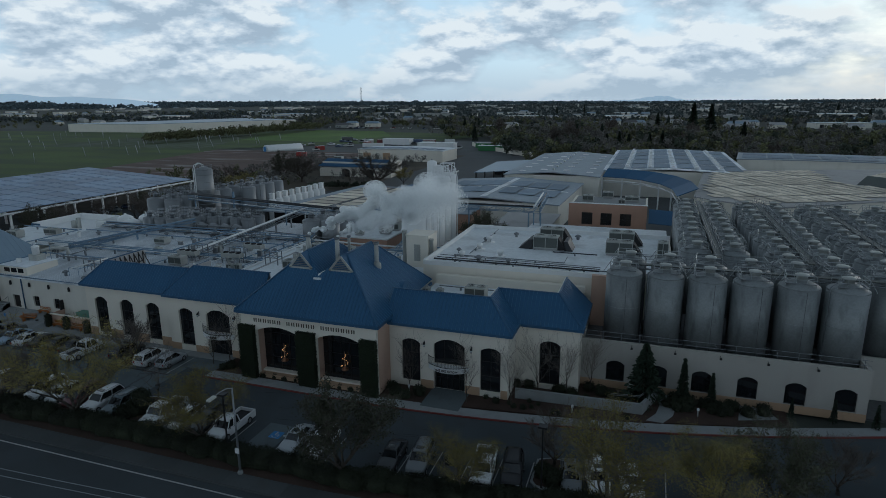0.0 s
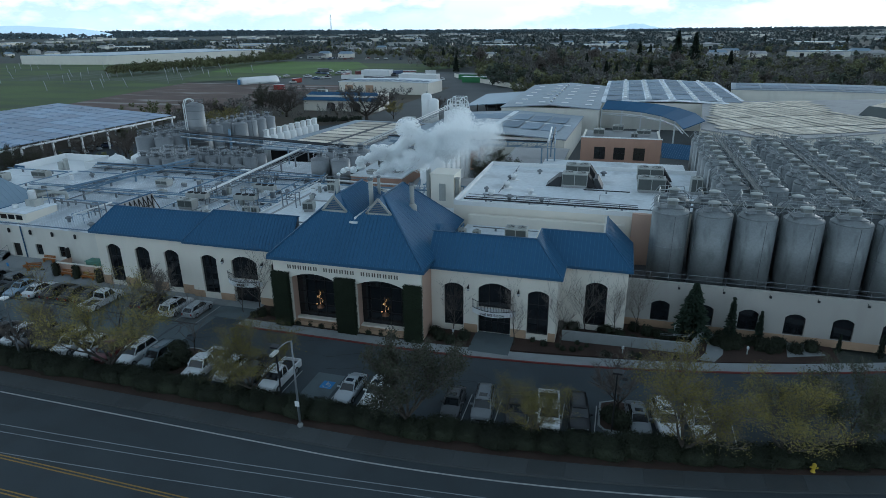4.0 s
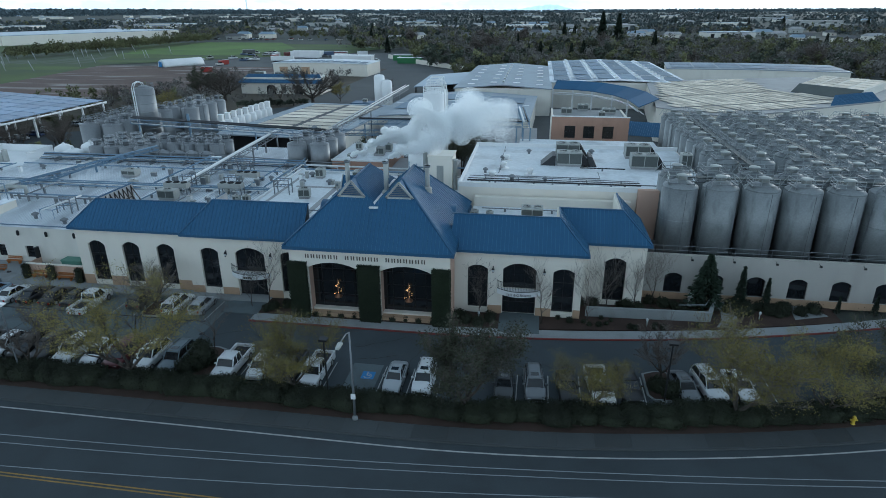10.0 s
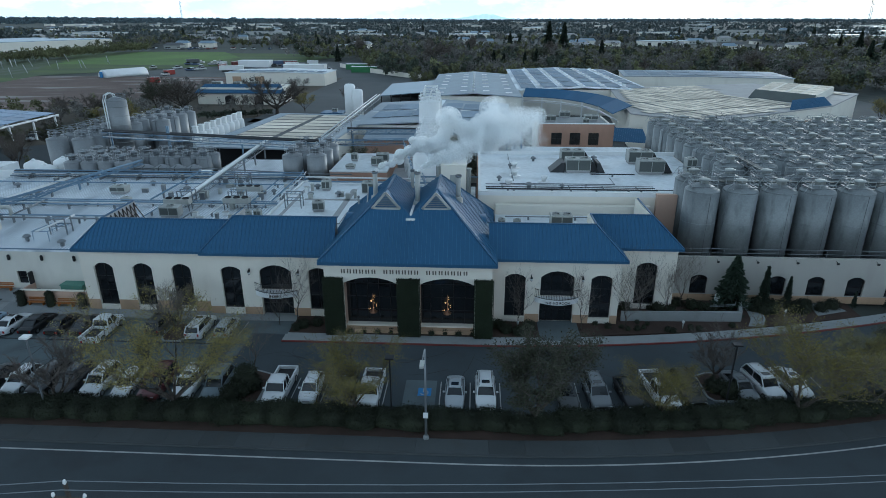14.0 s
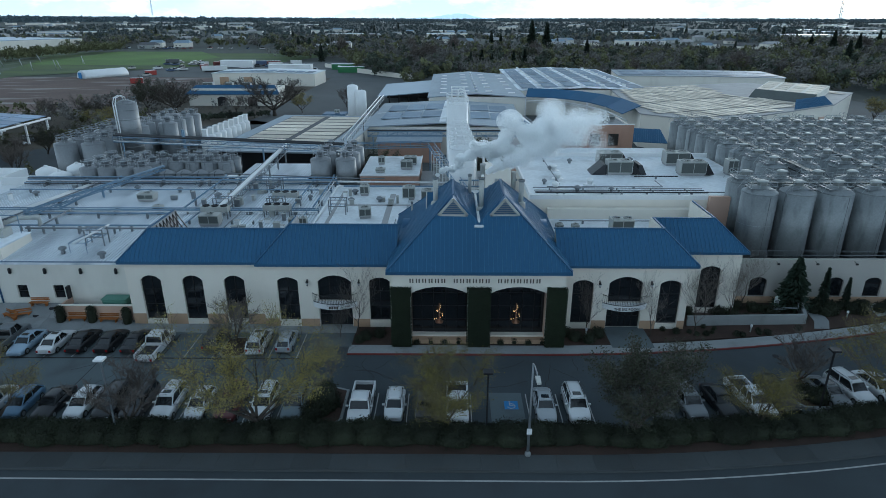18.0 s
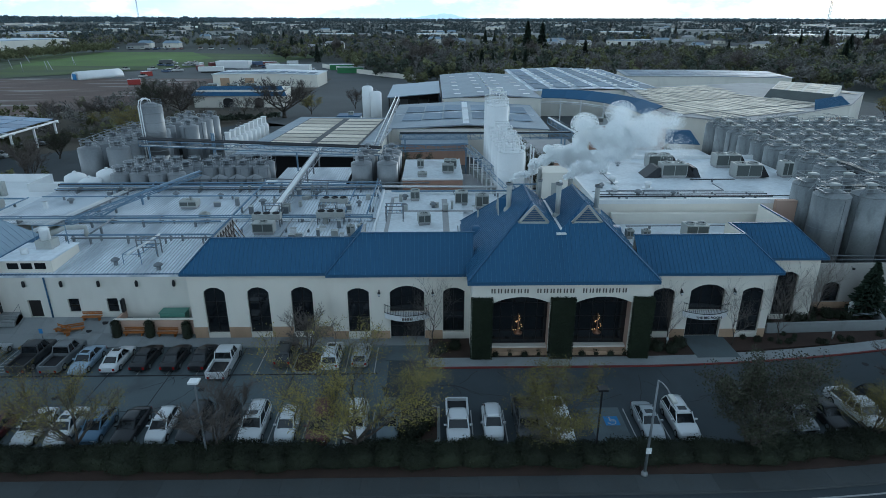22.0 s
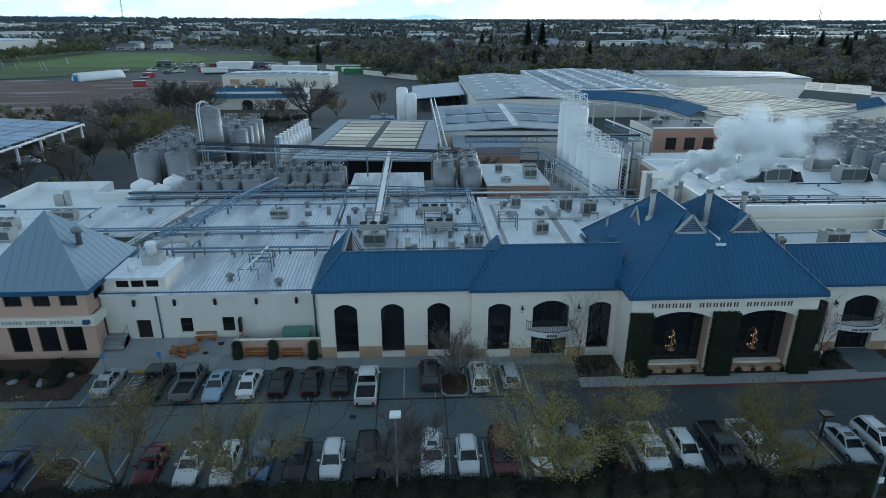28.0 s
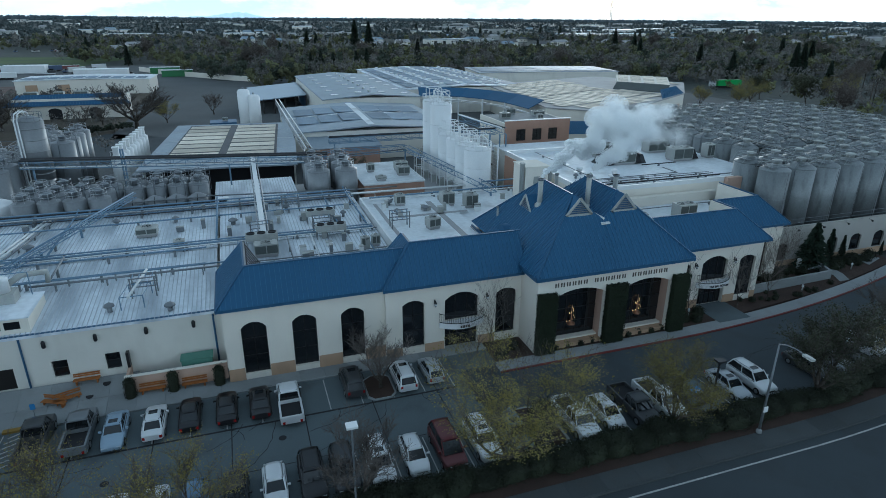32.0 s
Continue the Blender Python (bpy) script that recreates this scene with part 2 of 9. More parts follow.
RIM = mat("alloy", (0.35, 0.36, 0.37), 0.35, metal=0.8, var=0.1)
CARGLASS = mat("car_glass", (0.012, 0.014, 0.016), 0.05, bump=0.0, spec=0.7)
LAMPW = mat("headlamp", (0.6, 0.62, 0.64), 0.15, bump=0.0, spec=0.7)
LAMPR = mat("tail_lamp", (0.28, 0.012, 0.012), 0.2, bump=0.0, spec=0.6)
# base lighter than dark cells: the mirrored sky is in the colour
PV = mat("solar_panel", (0.19, 0.245, 0.31), 0.55, var=0.2, scale=0.6, fine=3, bump=0.0, spec=0.1, rnd=0.2)
# cream base holds the warm low-sky reflection of the panels
PVG = mat("sky_glow_panel", (0.63, 0.57, 0.475), 0.68, var=0.2, scale=0.3, fine=3, bump=0.0, spec=0.03, rnd=0.25)
LETTER = mat("sign_bronze", (0.10, 0.085, 0.07), 0.5, metal=0.4, var=0.15)
BLACKM = mat("black_metal", (0.02, 0.02, 0.022), 0.45, metal=0.3)
GREENBOX = mat("green_cabinet", (0.10, 0.22, 0.17), 0.6)
YELLOW = mat("yellow_paint", (0.5, 0.36, 0.03), 0.6, stain=0.2)
GRASS = mat("meadow", (0.066, 0.100, 0.020), 0.95, var=0.4, scale=0.06, fine=20, bump=0.3, stain=0.75, stain_col=(0.040, 0.060, 0.026), stretch=(0.25, 0.8, 1), lo=0.44, hi=0.6)
LAWN = mat("new_grass", (0.085, 0.150, 0.022), 0.95, var=0.35, scale=0.05, fine=20, bump=0.2, stain=0.4, stain_col=(0.06, 0.085, 0.03))
HOPSOIL = mat("hop_row_grass", (0.050, 0.070, 0.026), 0.95, var=0.3, scale=0.1, fine=12, bump=0.3, stain=0.8, stain_col=(0.085, 0.105, 0.075), stretch=(1.6, 0.15, 1), lo=0.48, hi=0.58)
SOIL = mat("brown_soil", (0.098, 0.064, 0.052), 0.95, var=0.35, scale=0.12, fine=10, bump=0.3, stain=0.7, stain_col=(0.30, 0.285, 0.27), stretch=(0.22, 1.1, 1), lo=0.54, hi=0.66)
FARGROUND = mat("valley_floor", (0.046, 0.053, 0.046), 0.95, var=0.45, scale=0.03, fine=8, bump=0.1, stain=0.6, stain_col=(0.05, 0.055, 0.045))
YARD = mat("grey_yard", (0.085, 0.09, 0.092), 0.95, var=0.25, scale=0.15, fine=12, bump=0.2, stain=0.5, stain_col=(0.1, 0.1, 0.1))
# hills emit pale blue to stand in for distance haze
HILL = mat("hazy_hill_glow", (0.30, 0.38, 0.44), 1.0, var=0.1, scale=0.004, bump=0.0, emit=(0.60, 0.73, 0.82, 0.70))
OLDWALK = mat("old_pavement", (0.056, 0.062, 0.064), 0.92, var=0.22, scale=0.6, fine=24, bump=0.3, stain=0.5, stain_col=(0.06, 0.058, 0.055), rnd=0.16)
GLOW = mat("warm_lamp", (0.9, 0.6, 0.3), 0.4, bump=0.0, emit=(1.0, 0.5, 0.16, 1.3))
COPPER = mat("copper", (0.30, 0.17, 0.11), 0.45, metal=0.9)
RIB = mat("deck_rib_steel", (0.50, 0.53, 0.56), 0.55, metal=0.2, var=0.2, scale=0.5, stain=0.3)
COIL = mat("coil_grille", (0.10, 0.11, 0.105), 0.6, metal=0.3, var=0.2, fine=30, bump=0.3)
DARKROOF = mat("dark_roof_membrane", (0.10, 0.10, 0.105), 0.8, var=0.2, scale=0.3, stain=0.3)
LOTC = mat("worn_concrete_lot", (0.102, 0.122, 0.130), 0.9, var=0.2, scale=0.3, fine=30, bump=0.3, stain=0.6, stain_col=(0.055, 0.058, 0.06))
RAILG = mat("dull_steel_rail", (0.34, 0.36, 0.36), 0.5, metal=0.4, var=0.12)
PALERAIL = mat("pale_steel_rail", (0.45, 0.46, 0.47), 0.45, metal=0.5, var=0.1)
LITTER = mat("leaf_litter", (0.075, 0.062, 0.045), 0.95, var=0.45, scale=0.2, fine=14, bump=0.4, stain=0.6, stain_col=(0.045, 0.05, 0.03))
# the facade's cream stucco, darkened in colour for the podium's shade
PODIUM_SHADED = mat("podium_stucco_shaded", (0.38, 0.365, 0.335), 0.92, var=0.08, scale=0.5, fine=50, bump=0.2, stain=0.3, stain_col=(0.28, 0.26, 0.24))
# blue raised in the base for sky reflected off the carport
PVC = mat("carport_panel_sky_tint", (0.15, 0.22, 0.33), 0.45, var=0.25, scale=0.6, fine=3, bump=0.0, spec=0.35, rnd=0.25)
HALLROOF = mat("weathered_hall_roof", (0.27, 0.315, 0.36), 0.6, metal=0.1, var=0.16, scale=0.3, fine=6, bump=0.05, stain=0.5, stain_col=(0.24, 0.26, 0.28))


def paint(rgb):
    """Car lacquer of a colour."""
    key = "lacquer_%d_%d_%d" % tuple(int(c * 100) for c in rgb)
    return mat(key, rgb, 0.3, metal=0.15, var=0.05, bump=0.0, spec=0.6)

# ---- mesh helpers ----
class Geo:
    """Collects faces of one mesh."""

    def __init__(self):
        self.v, self.f, self.s, self.m, self.k = [], [], [], [], []

    def poly(self, pts, smooth=False, m=0):
        i = len(self.v)
        self.v += [tuple(p) for p in pts]
        self.f.append(tuple(range(i, i + len(pts))))
        self.s.append(smooth)
        self.m.append(m)
        return self

    def box(self, x0, y0, z0, x1, y1, z1, m=0):
        return self.hexa([(x0, y0), (x1, y0), (x1, y1), (x0, y1)], z0, z1, m=m)

    def hexa(self, base, z0, z1, top=None, m=0):
        """A prism on a polygon; top: another polygon for its upper end."""
        n, i = len(base), len(self.v)
        self.k.append(len(self.f))
        top = top or base
        self.v += [(x, y, z0) for x, y in base] + [(x, y, z1) for x, y in top]
        fs = [tuple(range(i + n - 1, i - 1, -1)), tuple(range(i + n, i + 2 * n))]
        fs += [(i + k, i + (k + 1) % n, i + n + (k + 1) % n, i + n + k) for k in range(n)]
        self.f += fs
        self.s += [False] * len(fs)
        self.m += [m] * len(fs)
        return self

    def obox(self, x, y, z0, lx, ly, h, a=0.0, m=0):
        c, s = math.cos(radians(a)), math.sin(radians(a))
        q = [(-lx / 2, -ly / 2), (lx / 2, -ly / 2), (lx / 2, ly / 2), (-lx / 2, ly / 2)]
        return self.hexa([(x + c * u - s * w, y + s * u + c * w) for u, w in q], z0, z0 + h, m=m)

    def slab(self, pts, d):
        """A sheet of thickness d under the 3D polygon pts, wound upwards."""
        nrm = (Vector(pts[1]) - Vector(pts[0])).cross(Vector(pts[-1]) - Vector(pts[0])).normalized() * d
        n, i = len(pts), len(self.v)
        self.k.append(len(self.f))
        self.v += [tuple(p) for p in pts] + [tuple(Vector(p) - nrm) for p in pts]
        fs = [tuple(range(i, i + n)), tuple(range(i + 2 * n - 1, i + n - 1, -1))]
        fs += [(i + k, i + n + k, i + n + (k + 1) % n, i + (k + 1) % n) for k in range(n)]
        self.f += fs
        self.s += [False] * len(fs)
        self.m += [0] * len(fs)
        return self

    def rings(self, rings, cap=True, m=0, smooth=True):
        n, i = len(rings[0]), len(self.v)
        self.k.append(len(self.f))
        for r in rings:
            self.v += [tuple(p) for p in r]
        for k in range(len(rings) - 1):
            for j in range(n):
                a, b = i + k * n + j, i + k * n + (j + 1) % n
                self.f.append((a, b, b + n, a + n))
                self.s.append(smooth)
                self.m.append(m)
        if cap:
            e = i + (len(rings) - 1) * n
            for f in (tuple(range(i + n - 1, i - 1, -1)), tuple(range(e, e + n))):
                self.f.append(f)
                self.s.append(False)
                self.m.append(m)
        return self

    def lathe(self, x, y, prof, n=16, m=0):
        """A turned body; prof: radius and height, from below."""
        return self.rings([[(x + r * math.cos(6.28318 * k / n), y + r * math.sin(6.28318 * k / n), z) for k in range(n)] for r, z in prof], m=m)

    def tube(self, p, q, r, n=6, r2=None, m=0):
        return self.path([p, q], r, n, r2, m)

    def path(self, pts, r, n=6, r2=None, m=0):
        pts = [Vector(p) for p in pts]
        rings = []
        for k, p in enumerate(pts):
            d = (pts[min(k + 1, len(pts) - 1)] - pts[max(k - 1, 0)]).normalized()
            u = d.cross(Vector((0, 0, 1)) if abs(d.z) < 0.95 else Vector((1, 0, 0))).normalized()
            w = d.cross(u)
            rr = r if r2 is None else r + (r2 - r) * k / (len(pts) - 1)
            rings.append([p + (u * math.cos(6.28318 * j / n) - w * math.sin(6.28318 * j / n)) * rr for j in range(n)])
        return self.rings(rings, smooth=n > 4, m=m)

    def mesh(self, name, mats, shift=(0, 0, 0)):
        me = bpy.data.meshes.new(name)
        sx, sy, sz = shift
        me.from_pydata([(x - sx, y - sy, z - sz) for x, y, z in self.v], [], self.f)
        for mm in mats if isinstance(mats, (list, tuple)) else [mats]:
            me.materials.append(mm)
        me.polygons.foreach_set("use_smooth", self.s)
        me.polygons.foreach_set("material_index", self.m)
        me.update()
        return me


ORG = {}


def thing(name, at, label="", category="", group="", kind=""):
    """A top-level thing: an Empty at its base, for parts given in world coordinates."""
    ob = tagged(new(name), label, category, group, kind)
    ob.location = at
    ORG[ob.name] = tuple(at)
    return ob


def part(name, g, material, parent, label=""):
    org = ORG[parent.name]
    ob = new(name, g.mesh(name, material, org))
    if name == "wall_front":
        bm = bmesh.new()
        bm.from_mesh(ob.data)
        bmesh.ops.remove_doubles(bm, verts=bm.verts, dist=0.002)
        bm.to_mesh(ob.data)
        bm.free()
    ob.parent = parent
    ORG[ob.name] = org
    return tagged(ob, label)


def parts(name, g, material, parent, label=""):
    """One part for each solid in g."""
    ends = g.k[1:] + [len(g.f)]
    for a, b in zip(g.k, ends):
        q = Geo()
        ids = sorted({i for f in g.f[a:b] for i in f})
        back = {i: n for n, i in enumerate(ids)}
        q.v = [g.v[i] for i in ids]
        q.f = [tuple(back[i] for i in f) for f in g.f[a:b]]
        q.s, q.m = g.s[a:b], g.m[a:b]
        part(name, q, material, parent, label)


def solo(name, g, material, label="", category="", group="", kind=""):
    """A thing or piece of the setting of one mesh, in world coordinates."""
    ob = tagged(new(name, g.mesh(name, material)), label, category, group, kind)
    ORG[ob.name] = (0, 0, 0)
    return ob


def twin(ob, parent, dx=0.0, dy=0.0, dz=0.0, a=0.0):
    """Another part on the same mesh, moved within its thing."""
    o = ob.copy()
    scene.collection.objects.link(o)
    o.parent = parent
    o.matrix_basis = pose(dx, dy, dz, 0, 0, a)
    ORG[o.name] = ORG[parent.name]
    return o


def clip_span(poly, o, d):
    """Where the line o + s*d runs inside a convex 2D polygon: a span of s, or None."""
    lo, hi = -1e9, 1e9
    n = len(poly)
    area = sum(poly[i][0] * poly[(i + 1) % n][1] - poly[(i + 1) % n][0] * poly[i][1] for i in range(n))
    sg = 1 if area > 0 else -1
    for i in range(n):
        ax, ay = poly[i]
        bx, by = poly[(i + 1) % n]
        nx, ny = -(by - ay) * sg, (bx - ax) * sg
        den, num = nx * d[0] + ny * d[1], nx * (ax - o[0]) + ny * (ay - o[1])
        if abs(den) < 1e-9:
            if num > 0:
                return None
        elif den > 0:
            lo = max(lo, num / den)
        else:
            hi = min(hi, num / den)
    return (lo, hi) if hi - lo > 0.05 else None


def seams(g, pts, step=0.42, h=0.055, w=0.035, along=None):
    """Standing seams up the slope of a convex 3D roof face."""
    P = [Vector(p) for p in pts]
    nrm = (P[1] - P[0]).cross(P[2] - P[0]).normalized()
    if nrm.z < 0:
        nrm = -nrm
    up = Vector((0, 0, 1)) - nrm * nrm.z
    up = Vector(along) if along is not None else up.normalized()
    side = up.cross(nrm).normalized()
    q = [((p - P[0]).dot(side), (p - P[0]).dot(up)) for p in P]
    s = math.ceil(min(a for a, _ in q) / step) * step
    while s < max(a for a, _ in q):
        sp = clip_span(q, (s, 0), (0, 1))
        if sp:
            a, b = P[0] + side * s + up * sp[0], P[0] + side * s + up * sp[1]
            e, t = side * w / 2, nrm * h
            g.poly([a - e, a - e + t, b - e + t, b - e]).poly([a + e, b + e, b + e + t, a + e + t]).poly([a - e + t, a + e + t, b + e + t, b - e + t])
            g.poly([a - e, a + e, a + e + t, a - e + t])
        s += step


def arch(w, h, rise, n=10):
    """The outline of an opening with a flat segmental head, from its sill's left end: x, z."""
    r = (w * w / 4 + rise * rise) / (2 * rise)
    a = math.asin(w / 2 / r)
    return [(0, 0), (w, 0)] + [(w / 2 + r * math.sin(a - 2 * a * k / n), h - r + r * math.cos(a - 2 * a * k / n)) for k in range(n + 1)]


def wall_x(g, x0, x1, y, z0, z1, d, holes=()):
    """A wall along x with its face at y and its thickness d behind; holes: (x, z, width, height, rise)."""
    holes = sorted(holes)
    xs = x0
    for hx, hz, w, h, rise in holes:
        if hx > xs:
            g.box(xs, y, z0, hx, y + d, z1)
        if hz > z0 + 0.01:
            g.box(hx, y, z0, hx + w, y + d, hz)
        o = [(hx + a, hz + b) for a, b in (arch(w, h, rise) if rise else [(0, 0), (w, 0), (w, h), (0, h)])][1:]
        o.append((hx, o[-1][1]))
        o = o[:-1] if rise else o[:-1]
        top = o + []
        # the spandrel over the head
        for (xa, za), (xb, zb) in zip(top[:-1], top[1:]):
            if abs(xa - xb) < 1e-6:
                continue
            g.poly([(xb, y, zb), (xa, y, za), (xa, y, z1), (xb, y, z1)])
            g.poly([(xb, y + d, zb), (xb, y + d, z1), (xa, y + d, z1), (xa, y + d, za)])
            g.poly([(xb, y, zb), (xb, y + d, zb), (xa, y + d, za), (xa, y, za)])
            g.poly([(xb, y, z1), (xa, y, z1), (xa, y + d, z1), (xb, y + d, z1)])
        xs = hx + w
    if xs < x1:
        g.box(xs, y, z0, x1, y + d, z1)
    return g

# ---- ground, street, car park ----
def bow(x):
    """How far the street swings towards the buildings."""
    return 0.0032 * max(0.0, min(x, 75) - 15) ** 2 + max(0.0, x - 75) * 0.384


def ribbon(g, y0, y1, z0, z1, x0, x1, step=3.0, m=0):
    """A strip that follows the street; y0 and y1 its two edges."""
    n = max(1, round((x1 - x0) / step))
    xs = [x0 + (x1 - x0) * k / n for k in range(n + 1)]
    g.rings([[(x, y0 + bow(x), z0), (x, y1 + bow(x), z0), (x, y1 + bow(x), z1), (x, y0 + bow(x), z1)] for x in xs], m=m, smooth=False)
    return g


g = Geo()
g.poly([(-16000, -900, -0.30), (16000, -900, -0.30), (16000, 14000, -0.30), (-16000, 14000, -0.30)])
solo("ground", g, FARGROUND, kind="structure", label="dull olive valley floor stretching to the horizon", category="ground")

g = Geo()
ribbon(g, -52.0, -18.9, -0.4, -0.13, -260, 260)
solo("road", g, ASPHALT, kind="structure", label="dark asphalt street with painted lines", category="road")
for name, y, w, m, lab in (("edge_line", -19.85, 0.15, PAINTW, "white edge line"), ("yellow_line", -27.1, 0.12, PAINTY, "yellow centre line"),
                           ("yellow_line", -27.4, 0.12, PAINTY, "yellow centre line"), ("yellow_line", -30.2, 0.12, PAINTY, "yellow centre line"),
                           ("yellow_line", -30.5, 0.12, PAINTY, "yellow centre line")):
    g = Geo()
    ribbon(g, y, y + w, -0.135, -0.124, -200, 200)
    solo(name, g, m, kind="structure", label=lab + " on the street", category="road marking")
g = Geo()
ribbon(g, -18.9, -18.72, -0.4, 0.02, -260, 260, 4.0)
solo("kerb", g, OLDWALK, kind="structure", label="grey concrete kerb along the street", category="kerb")
g = Geo()
ribbon(g, -16.95, -13.9, -0.4, 0.05, -120, 130)
solo("planting_strip", g, MULCH, kind="structure", label="mulched planting strip under the hedge", category="planting bed")

# car park
def soft(a):
    a = max(0.0, min(1.0, a))
    return a * a * (3 - 2 * a)


def gz(x, y):
    """The forecourt rises from the kerb towards the low wing."""
    return 1.3 * soft((y - 3.5) / 5.0) * soft((-29 - x) / 6)


def sheet(g, x0, x1, y0, y1, nx, ny, off=0.0):
    """A patch of paving that follows the rise."""
    for i in range(nx):
        for j in range(ny):
            q = [(x0 + (x1 - x0) * (i + a) / nx, y0 + (y1 - y0) * (j + b) / ny) for a, b in ((0, 0), (1, 0), (1, 1), (0, 1))]
            g.poly([(x, y, gz(x, y) + off) for x, y in q])
    return g


g = Geo()
sheet(g, -95, -8, -13.95, -1.7, 29, 6)
sheet(g, -95, -8, -1.7, 2.9, 29, 3)
solo("car_park", g, LOTC, kind="structure", label="worn blue-grey concrete car park with dark joints", category="car park")
g = Geo()
sheet(g, -8, 16, -13.95, -1.7, 8, 6)
sheet(g, -8, -4.2, -1.7, 2.9, 2, 3)
ribbon(g, -13.95, -1.6, -0.4, 0.0, 16, 110, 4)
solo("car_park", g, LOT, kind="structure", label="worn dark asphalt car park", category="car park")

# tar joints between the concrete bays
def joint(x0, y0, x1, y1, w=0.09):
    g, n = Geo(), max(2, int(math.hypot(x1 - x0, y1 - y0) / 1.5))
    d = Vector((y1 - y0, x0 - x1)).normalized() * w / 2
    for k in range(n):
        a, b = (x0 + (x1 - x0) * k / n, y0 + (y1 - y0) * k / n), (x0 + (x1 - x0) * (k + 1) / n, y0 + (y1 - y0) * (k + 1) / n)
        g.poly([(px + d.x * s, py + d.y * s, gz(px, py) + 0.006) for (px, py), s in ((a, 1), (b, 1), (b, -1), (a, -1))])
    solo("tar_joint", g, DARK, kind="structure", label="dark tarred joint between concrete bays", category="joint", group="tar joints")


for k in range(9):
    joint(-60 + 6.1 * k, -13.6, -60 + 6.1 * k, 2.6)
for y in (-2.55, -8.3):
    joint(-70, y, -9, y, 0.22 if y > -3 else 0.09)

# stall lines
def line(g, x0, y0, x1, y1, w=0.1, z=0.005):
    d = Vector((x1 - x0, y1 - y0)).normalized() * w / 2
    g.hexa([(x0 + d.y, y0 - d.x), (x1 + d.y, y1 - d.x), (x1 - d.y, y1 + d.x), (x0 - d.y, y0 + d.x)], -0.02, z)


def stalls(name, xs, y0, y1, lean=0.0, zz=0.012):
    for x in xs:
        g = Geo()
        z0, z1 = gz(x, y0), gz(x, y1)
        n = 4 if x < -17 else 1
        for k in range(n):
            ya, yb = y0 + (y1 - y0) * k / n + bow(x), y0 + (y1 - y0) * (k + 1) / n + bow(x)
            g.poly([(x - 0.05, ya, gz(x, ya) + zz), (x + 0.05, ya, gz(x, ya) + zz), (x + 0.05 + lean, yb, gz(x, yb) + zz), (x - 0.05 + lean, yb, gz(x, yb) + zz)])
        solo(name, g, PAINTW, kind="structure", label="faded white stall line on the asphalt", category="road marking", group="stall lines")


stalls("stall_line", [-53.3 + 2.93 * k for k in range(16)], -2.4, 2.5)
stalls("stall_line", [-54.5 + 2.86 * k for k in range(17)] + [-3.0 + 2.86 * k for k in range(5)] + [13.6, 16.4, 19.2] + [26.4 + 2.9 * k for k in range(9)], -13.4, -8.6)
g = Geo()
g.box(10.2, -13.2, -0.02, 13.2, -8.4, 0.006)
solo("stall_patch", g, LOTC, kind="structure", label="worn concrete accessible bay", category="pavement")
acc = thing("accessible_parking_mark", (12.1, -10.3, 0), "blue square with a white wheelchair sign on the asphalt", "road marking")
parts("blue_square", Geo().box(11.5, -10.95, 0.0, 12.75, -9.7, 0.012), PAINTB, acc)
g = Geo()
for k in range(12):
    a0, a1 = radians(200 + 22 * k), radians(200 + 22 * (k + 1))
    g.hexa([(12.1 + 0.32 * math.cos(a0), -10.45 + 0.32 * math.sin(a0)), (12.1 + 0.40 * math.cos(a0), -10.45 + 0.40 * math.sin(a0)),
            (12.1 + 0.40 * math.cos(a1), -10.45 + 0.40 * math.sin(a1)), (12.1 + 0.32 * math.cos(a1), -10.45 + 0.32 * math.sin(a1))], 0.01, 0.018)
g.box(11.95, -10.4, 0.01, 12.05, -9.95, 0.018).box(11.95, -10.4, 0.01, 12.35, -10.3, 0.018).obox(12.0, -9.85, 0.01, 0.14, 0.14, 0.008)
part("wheelchair_sign", g, PAINTW, acc, "white wheelchair figure")
g = Geo()
g.poly([(a, b, gz(a, b) + 0.015) for a, b in ((-50.4, -1.2), (-49.2, -1.2), (-49.2, 0.0), (-50.4, 0.0))])
solo("accessible_parking_mark", g, PAINTB, label="small faded blue accessible bay mark", category="road marking")
g = Geo()
for k in range(7):
    line(g, -47.6 + 0.1 * k, -2.2 + 0.7 * k, -46.0, -1.6 + 0.7 * k, 0.12, gz(-46.8, -1.3 + 0.7 * k) + 0.03)
solo("hatched_bay", g, PAINTW, kind="structure", label="white hatched access aisle beside a stall", category="road marking")
for x, y, lab in ((-47.0, -12.6, "worn yellow tactile ramp patch"), (-46.7, 3.2, "yellow tactile ramp patch")):
    g = Geo().box(x - 0.9, y - 0.5, gz(x, y) - 0.2, x + 0.9, y + 0.5, (0.02 if y < 0 else 0.19) + gz(x, y))
    solo("tactile_patch", g, PAINTY, label=lab + " on the pavement", category="paving")
# cracks, patches and covers in the car park
rc = random.Random(5)
